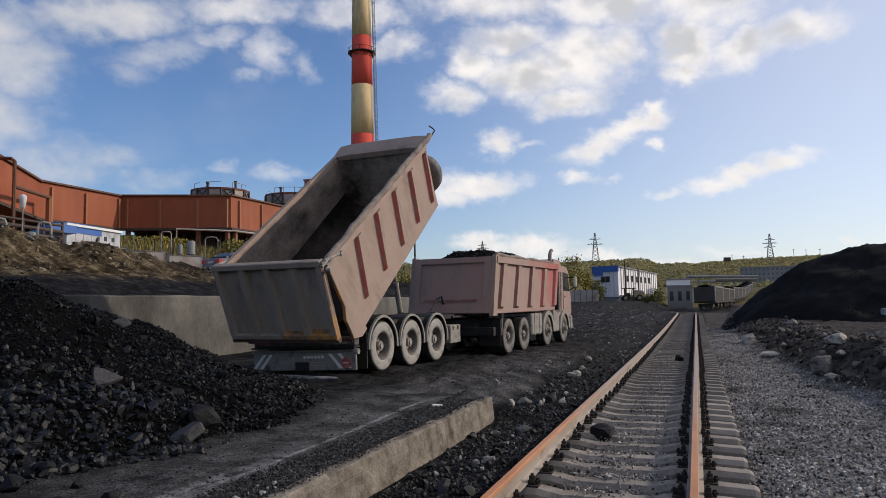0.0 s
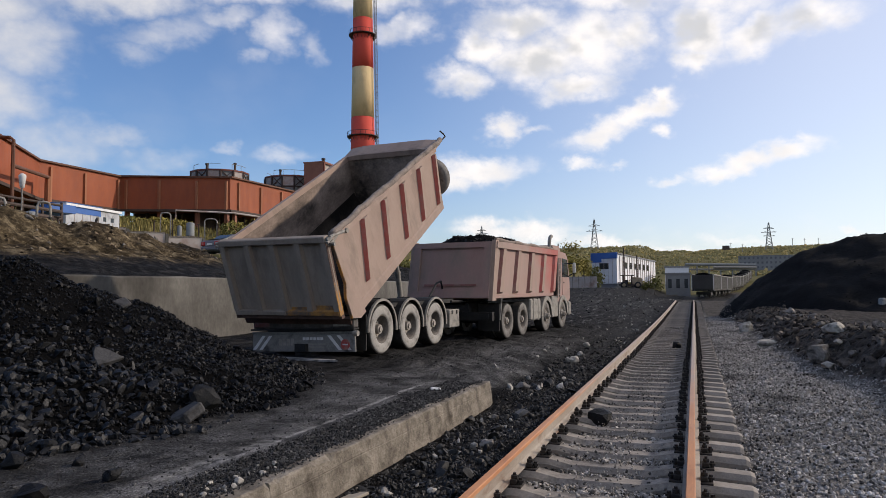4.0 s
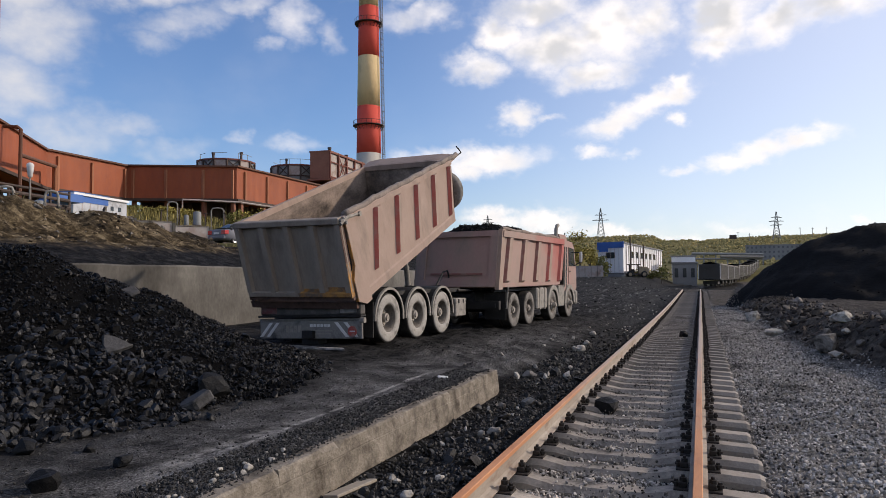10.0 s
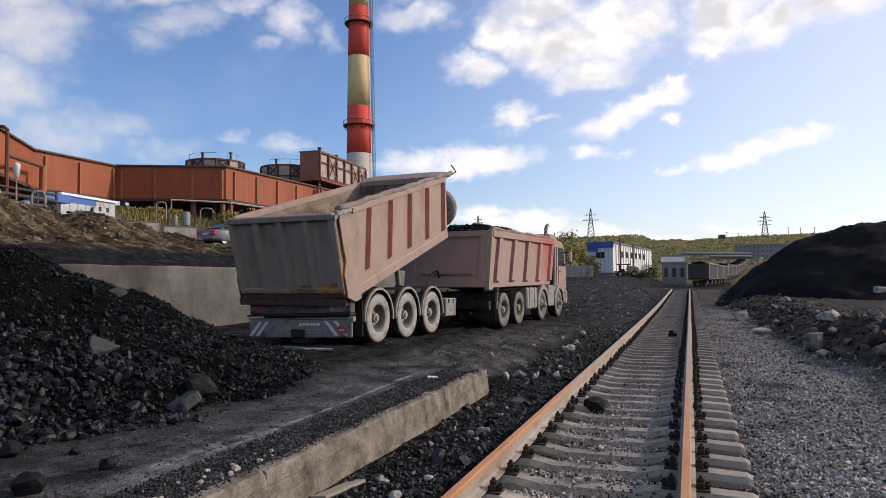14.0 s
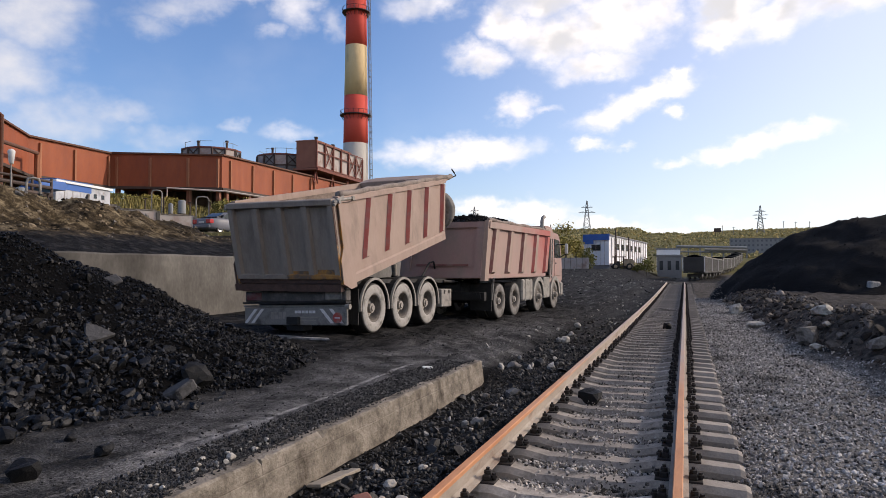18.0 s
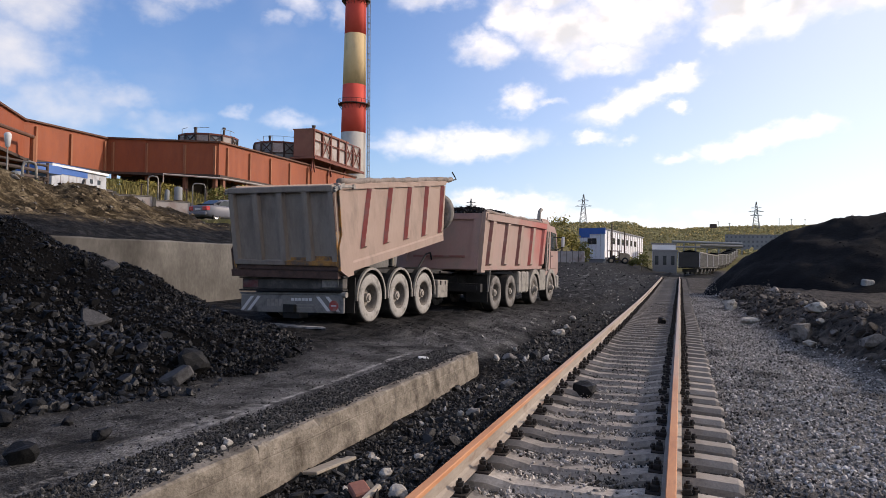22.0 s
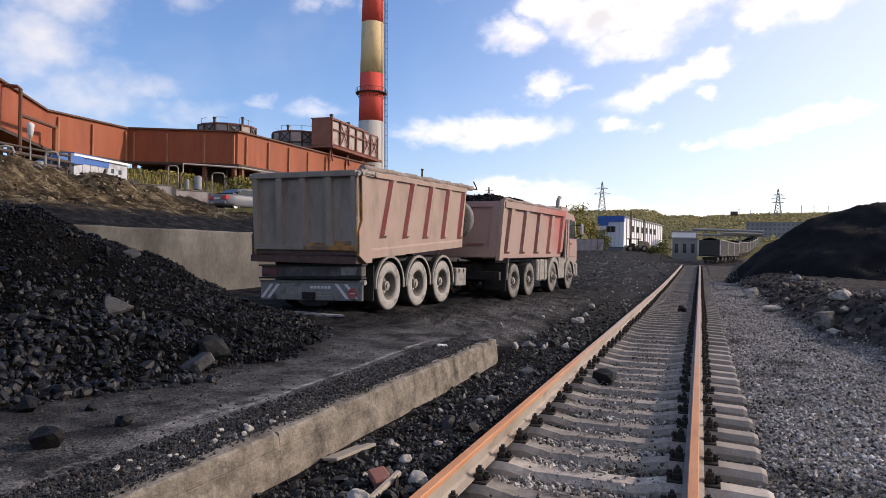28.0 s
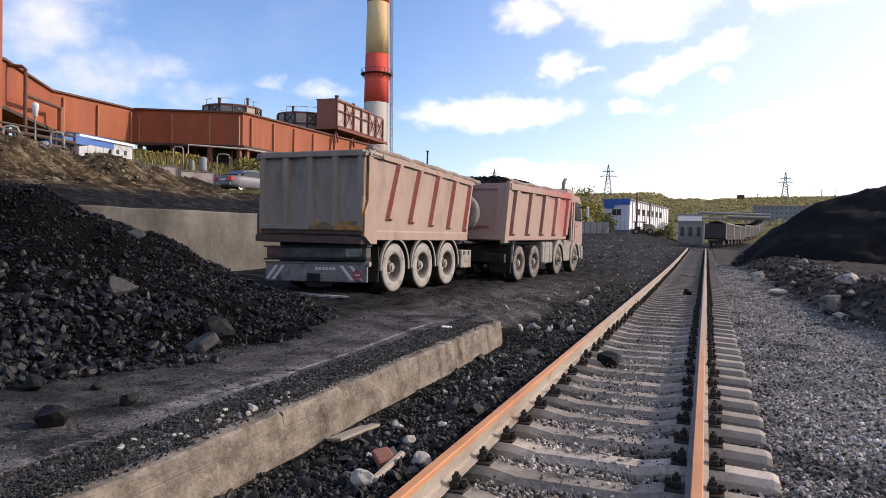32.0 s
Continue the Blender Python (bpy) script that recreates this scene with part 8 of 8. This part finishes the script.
strew("ballast", 62000, (0.12, 4.3), (3.6, 44.0), 0.010, 0.032, "gravel", "grey crushed stone beside the track", "gravel", 39, 1.4, lambda x, y, r: (x < toe_right(y) + 0.5) & (r.uniform(0, 1, len(x)) < np.clip((x - 0.2) / 0.45, 0.25, 1)), 0.35, 0.9)
strew("rubble", 13000, (1.0, 7.0), (9.0, 40.0), 0.015, 0.15, "rubble", "brown rubble and earth clods on the low bank", "rubble", 40, 3.2, lambda x, y, r: (x > toe_right(y) + 0.3) & (x < toe_right(y) + 2.8), -0.05, 0.3, flat=0.6)
strew("coal_crumbs", 5200, (-9.5, -2.2), (9.5, 34.0), 0.008, 0.040, "debris", "scattered coal on the yard", "coal", 41, 3.2, lambda x, y, r: ((y > 12.5) | (x < -5.2)) & (wave(x, y, 1.3, 4) > -0.35), 0.0, 0.6, flat=0.55)
strew("pale_stones", 110, (-3.6, -1.9), (11.0, 40.0), 0.02, 0.09, "pale_stone", "scattered pale stones beside the track", "stones", 42, 2.6, None, 0.3, 0.4)
strew("coal_lumps", 2200, (0.5, 22), (33.5, 47), 0.02, 0.055, "coal_dust", "lumps of coal on the far heap", "coal", 43, 3.0, lambda x, y, r: right_pile(x, y) > 0.3)
strew("bank_clods", 5200, (-22.3, -15.5), (6, 45), 0.02, 0.12, "bank_stone", "brown clods of earth on the bank", "earth", 48, 3.0, lambda x, y, r: (x < -16.4) & (y < 25) & (wave(x, y, 1.3, 2) > -0.25), 0.05, flat=0.6)
strew("bank_stones", 260, (-21.5, -13.8), (6, 45), 0.04, 0.20, "stone", "stones and clods on the brown bank", "stones", 44, 3.4, lambda x, y, r: x < -16.2)

strew("rubble", 420, (1.2, 6.5), (9.0, 36.0), 0.08, 0.26, "rubble_stone", "grey and brown stones in the rubble bank", "stones", 45, 2.4, lambda x, y, r: (x > toe_right(y) + 0.35) & (x < toe_right(y) + 2.2), 0.15, 0.3, sub=2, cuts=7)
strew("coal_crumbs", 400, (-16.0, -1.9), (40, 95), 0.03, 0.12, "coal", "coal and stones strewn over the far yard", "coal", 46, 2.6, None, 0.25, 0.3)
strew("pale_stones", 80, (-14.0, -1.9), (30, 90), 0.04, 0.13, "pale_stone", "pale stones strewn over the far yard", "stones", 47, 2.0, None, 0.3, 0.2)



def spilled_stones():
    """Small stones that lie on the hollow middles of the sleepers."""
    rng = np.random.default_rng(77)
    n = 5200
    x, y = rng.normal(-0.72, 0.30, n), 3.0 + 30 * rng.uniform(0, 1, n) ** 1.5
    keep = (wave(x, y, 0.8, 5) + rng.normal(0, 0.35, n) > -0.1) & (np.abs(x + 0.80) < 0.62)
    x, y, n = x[keep], y[keep], int(keep.sum())
    s = rng.uniform(0.006, 0.022, n)
    ob = scatter("ballast", np.stack([x, y, -0.243 + 0.3 * s + grade(y) + 0.045 * ss(0.40, 0.62, np.abs(x + 0.7975))], -1), s, M["track_stone"], rng, 0.7)
    tagged(ob, "small stones spilled over the sleepers", "ballast", kind="stuff")


spilled_stones()


def kerb_dirt():
    """Grit and pale chips that lie on the platform edge."""
    rng = np.random.default_rng(78)
    n = 4200
    x, y = -3.03 - 0.13 * rng.uniform(0, 1, n) ** 0.6, 2.5 + 8.1 * rng.uniform(0, 1, n) ** 1.3
    keep = wave(x * 4, y, 0.5, 3) + rng.normal(0, 0.5, n) > 0.1
    x, y = x[keep], y[keep]
    s = 0.004 + 0.016 * rng.uniform(0, 1, len(x)) ** 2.5
    ob = scatter("grit", np.stack([x, y, 0.101 + 0.3 * s], -1), s, M["grit"], rng, 0.7)
    tagged(ob, "dark grit strewn on the concrete platform edge", "grit", kind="stuff")


kerb_dirt()
strew("pale_stones", 34, (-3.42, -3.17), (3.4, 5.1), 0.012, 0.036, "pale_stone", "pale stones in the grit by the platform edge", "stones", 79, 1.5, None, 0.4)
strew("pale_stones", 40, (-2.9, -1.8), (4.0, 9.5), 0.015, 0.06, "pale_stone", "pale stones in the coal beside the track", "stones", 80, 2.0, None, 0.4)

# stones that stand out: place, half width
PALE = [(-2.10, 11.84, 0.075), (-2.06, 5.61, 0.045), (-2.13, 5.07, 0.060), (-1.84, 4.60, 0.080), (-2.04, 4.08, 0.088), (-2.61, 16.39, 0.135), (-2.68, 17.82, 0.10), (-2.73, 16.31, 0.08), (-2.85, 20.11, 0.10),
        (-3.26, 4.18, 0.027), (-3.22, 4.54, 0.042), (-3.20, 4.82, 0.029), (-3.34, 4.66, 0.02), (-3.30, 3.77, 0.021), (-3.45, 3.57, 0.025)]
GREY = [(-2.67, 11.58, 0.15), (-2.52, 9.24, 0.075), (-2.13, 9.21, 0.14), (-2.08, 7.40, 0.105), (-2.20, 8.08, 0.045), (-3.67, 11.11, 0.05)]
BLACK = [(-1.20, 9.75, 0.20), (-0.48, 22.2, 0.19), (-4.28, 3.63, 0.13), (-4.19, 4.28, 0.085), (-4.84, 4.56, 0.062), (-5.36, 4.74, 0.085), (-5.04, 5.66, 0.064), (-5.30, 6.78, 0.22), (-5.23, 4.29, 0.115)]
RUBBLE = [(1.95, 30.63, 0.36, 0.85), (2.18, 23.79, 0.42, 0.35), (2.74, 17.91, 0.37, 0.85), (3.14, 18.09, 0.15, 0.6), (3.4, 19.97, 0.39, 0.5), (2.7, 16.78, 0.23, 0.45), (3.45, 14.98, 0.27, 0.7), (3.46, 22.68, 0.17, 0.6), (3.17, 16.89, 0.16, 0.6), (3.03, 12.68, 0.08, 0.6)]


def stones():
    for i, (x, y, r) in enumerate(PALE):
        boulder("stone", (x, y, float(ground_array(np.array(x), np.array(y))) + r * 0.45), (r, r * 0.85, r * 0.72), M["pale_stone"], "pale rounded stone lying in coal dust", 100 + i, i * 47, sub=3, group="loose pale stones", rough=0.16, cut=0.80)
    for i, (x, y, r) in enumerate(GREY):
        boulder("stone", (x, y, float(ground_array(np.array(x), np.array(y))) + r * 0.4), (r, r * 0.8, r * 0.6), M["stone"], "rough grey stone beside the track", 140 + i, i * 61, group="loose grey stones")
    for i, (x, y, r) in enumerate(BLACK):
        boulder("coal_lump", (x, y, float(ground_array(np.array(x), np.array(y))) + r * 0.45), (r, r * 0.95, r * 1.0), M["coal_block"], "big angular lump of black coal", 180 + i, i * 33, category="coal", group="big coal lumps")
    for i, (x, y, r, tall) in enumerate(RUBBLE):
        pale = i in (0, 1, 3, 4, 5, 9)
        boulder("boulder", (x, y, float(ground_array(np.array(x), np.array(y))) + r * 0.6 * tall), (r, r * 0.8, r * tall), M["warm_stone" if pale else "stone"], "pale boulder on the rubble bank" if pale else "brown-grey boulder on the rubble bank", 220 + i, i * 29, group="boulders of the rubble bank")
    # slabs that lie on the slope: outline in metres, thickness, tilt
    for x, y, outl, th, tilt, k in ((-6.64, 6.58, ((-0.20, 0.12), (-0.05, 0.16), (0.03, 0.11), (0.20, 0.14), (0.07, -0.06), (0.0, -0.17), (-0.10, -0.04)), 0.08, (38, 22, 30), "grey_stone"),
                                    (-5.17, 6.27, ((-0.20, -0.10), (0.05, -0.13), (0.22, 0.03), (0.12, 0.15), (-0.12, 0.07)), 0.13, (18, -24, 20), "grey_stone"),
                                    (-8.18, 8.41, ((-0.14, -0.08), (0.10, -0.11), (0.16, 0.05), (-0.03, 0.12)), 0.06, (36, 20, 10), "grey_stone")):
        bm = prism(outl, "z", -th / 2, th / 2)
        bmesh.ops.bevel(bm, geom=list(bm.edges), offset=0.022, segments=1, affect="EDGES", profile=0.5)
        ob = part("stone", bm, M[k])
        ob.matrix_basis = pose(x, y, float(ground_array(np.array(x), np.array(y))) + 0.06, *tilt)
        tagged(ob, "grey slab of stone on the coal heap", "stone", "stones on the heap")
    b = part("brick", boxes((-0.065, 0.065, -0.11, 0.11, 0, 0.065), bevel=0.012), M["brick"])
    b.matrix_basis = pose(-2.10, 4.54, gz(-2.10, 4.54) + 0.015, 6, -8, 40)
    tagged(b, "broken red brick lying in the coal", "brick")
    p = part("plank", boxes((-0.085, 0.085, -0.24, 0.24, 0, 0.028), bevel=0.006), M["wood"])
    p.matrix_basis = pose(-2.735, 5.29, gz(-2.735, 5.29) + 0.035, 3, -10, -17)
    tagged(p, "short weathered plank against the platform edge", "plank")
    p = part("stick", boxes((-0.024, 0.024, -0.27, 0.27, 0, 0.04), bevel=0.012), M["wood"])
    p.matrix_basis = pose(-1.975, 4.34, gz(-1.975, 4.34) + 0.02, 2, 4, 3)
    tagged(p, "weathered wooden batten beside the rail", "stick")
    c = part("concrete_block", boxes((-0.24, 0.24, -0.2, 0.2, -0.2, 0.24), bevel=0.06), M["pale_stone"])
    c.matrix_basis = pose(8.35, 37.4, 0.75, 0, 6, 20)
    tagged(c, "pale concrete block by the coal heap", "block")
    s = part("white_chip", boxes((-0.075, 0.075, -0.05, 0.05, 0, 0.03), bevel=0.01), M["white_paint"])
    s.matrix_basis = pose(-3.51, 9.62, 0.085, 3, 5, 25)
    tagged(s, "flat white chip of plaster on the platform", "chip")
    edge = [(-1.05, -0.10), (-0.6, -0.17), (-0.1, -0.13), (0.35, -0.20), (0.8, -0.12), (1.15, -0.05), (1.0, 0.08), (0.45, 0.05), (0.1, 0.16), (-0.5, 0.12), (-0.95, 0.15)]
    p = part("plank", prism(edge, "z", 0, 0.035), M["pale_dust"])
    p.matrix_basis = pose(-7.45, 12.0, 0.185, 0, 0, -6)
    tagged(p, "pale dusty broken board lying behind the trailer", "plank")


stones()


# ---- what moves ----
# seconds and tilt of the tipping body, degrees
TIP = [
    (0.0, 38.81), (0.5, 37.50), (1.0, 36.23), (1.5, 35.17), (2.0, 34.34), (2.5, 33.66), (3.0, 33.05), (3.5, 32.53),
    (5.5, 29.69), (6.0, 29.31), (6.5, 28.57), (7.0, 27.76), (7.5, 26.88), (8.0, 26.19), (8.5, 25.54), (9.0, 24.85),
    (9.5, 24.13), (10.0, 23.28), (10.5, 22.50), (11.0, 21.62), (11.5, 20.92), (12.0, 20.17), (12.5, 19.40), (13.0, 18.68),
    (13.5, 18.01), (14.0, 17.42), (14.5, 17.02), (16.5, 15.09), (17.0, 14.52), (17.5, 13.85), (18.0, 13.37), (18.5, 13.02),
    (19.0, 12.68), (19.5, 12.27), (20.0, 11.91), (20.5, 11.32), (21.0, 10.77), (21.5, 10.26), (22.0, 9.76), (22.5, 9.25),
    (23.0, 8.72), (23.5, 8.14), (24.0, 7.78), (24.5, 7.30), (25.0, 6.69), (25.5, 6.27), (27.5, 4.06), (28.0, 3.60),
    (28.5, 3.06), (29.0, 2.74), (29.5, 2.46), (30.0, 2.08), (30.5, 1.69), (31.0, 1.04), (31.5, 0.43), (32.0, 0.00),
]

# seconds and rise of the trailer's tail on its springs as the load slides off, metres
RISE = [(0.0, -0.086), (6.0, -0.058), (13.0, -0.010), (19.0, 0.044), (25.0, 0.061), (32.0, 0.061)]
# seconds and degrees by which the tailgate hangs away from the tub
SWING = [(0.0, 16.3), (6.0, 8.5), (13.0, 1.6), (16.0, 0.0), (32.0, 0.0)]
BUMPER = ("bumper_board", "bumper_rail", "lamp_beam", "beam_lip", "marker_lamp")


def motions():
    hitch = Vector((0.0, 5.0, 0.6))
    for ob in sprung:
        bent = Matrix.Rotation(radians(-1.6), 4, "Y") if ob.name.split(".")[0] in BUMPER else Matrix()
        walk(ob, [(t, Matrix.Translation(hitch) @ Matrix.Rotation(-rise / 5.0, 4, "X") @ Matrix.Translation(-hitch) @ bent) for t, rise in RISE])
    body_rows, gate_rows, ram_rows = [], [], [[] for _ in rams]
    for t, a in TIP:
        rise = float(np.interp(t, [r[0] for r in RISE], [r[1] for r in RISE]))
        m = Matrix.Translation(PIVOT + Vector((0, 0, 0.947 * rise))) @ Matrix.Rotation(radians(a), 4, "X")
        body_rows.append((t, m))
        swing = float(np.interp(t, [r[0] for r in SWING], [r[1] for r in SWING]))
        at_hinge = m @ Vector(HINGE - PIVOT)
        gate_rows.append((t, Matrix.Translation(at_hinge) @ Matrix.Rotation(radians(a - swing), 4, "X")))
        head = m @ Vector(RAM_HEAD - PIVOT)
        way = head - RAM_FOOT
        q = Matrix.Rotation(math.atan2(-way.y, way.z), 4, "X")
        for k, rows in enumerate(ram_rows):
            start = RAM_FOOT + way.normalized() * max(0.0, way.length - 0.80) * k / 3
            rows.append((t, Matrix.Translation(start) @ q))
    walk(tipping_body, body_rows)
    walk(tailgate, gate_rows)
    for ob, rows in zip(rams, ram_rows):
        walk(ob, rows)
    drift = Vector((math.cos(radians(10)), math.sin(radians(10)), 0)) * 0.262 * 300
    base = Vector((0, 0, CLOUD_BASE + 1.5))
    walk(clouds, [(t, Matrix.Translation(base + drift * (t / 32.0 - 0.5))) for t in (0.0, 16.0, 32.0)])


motions()
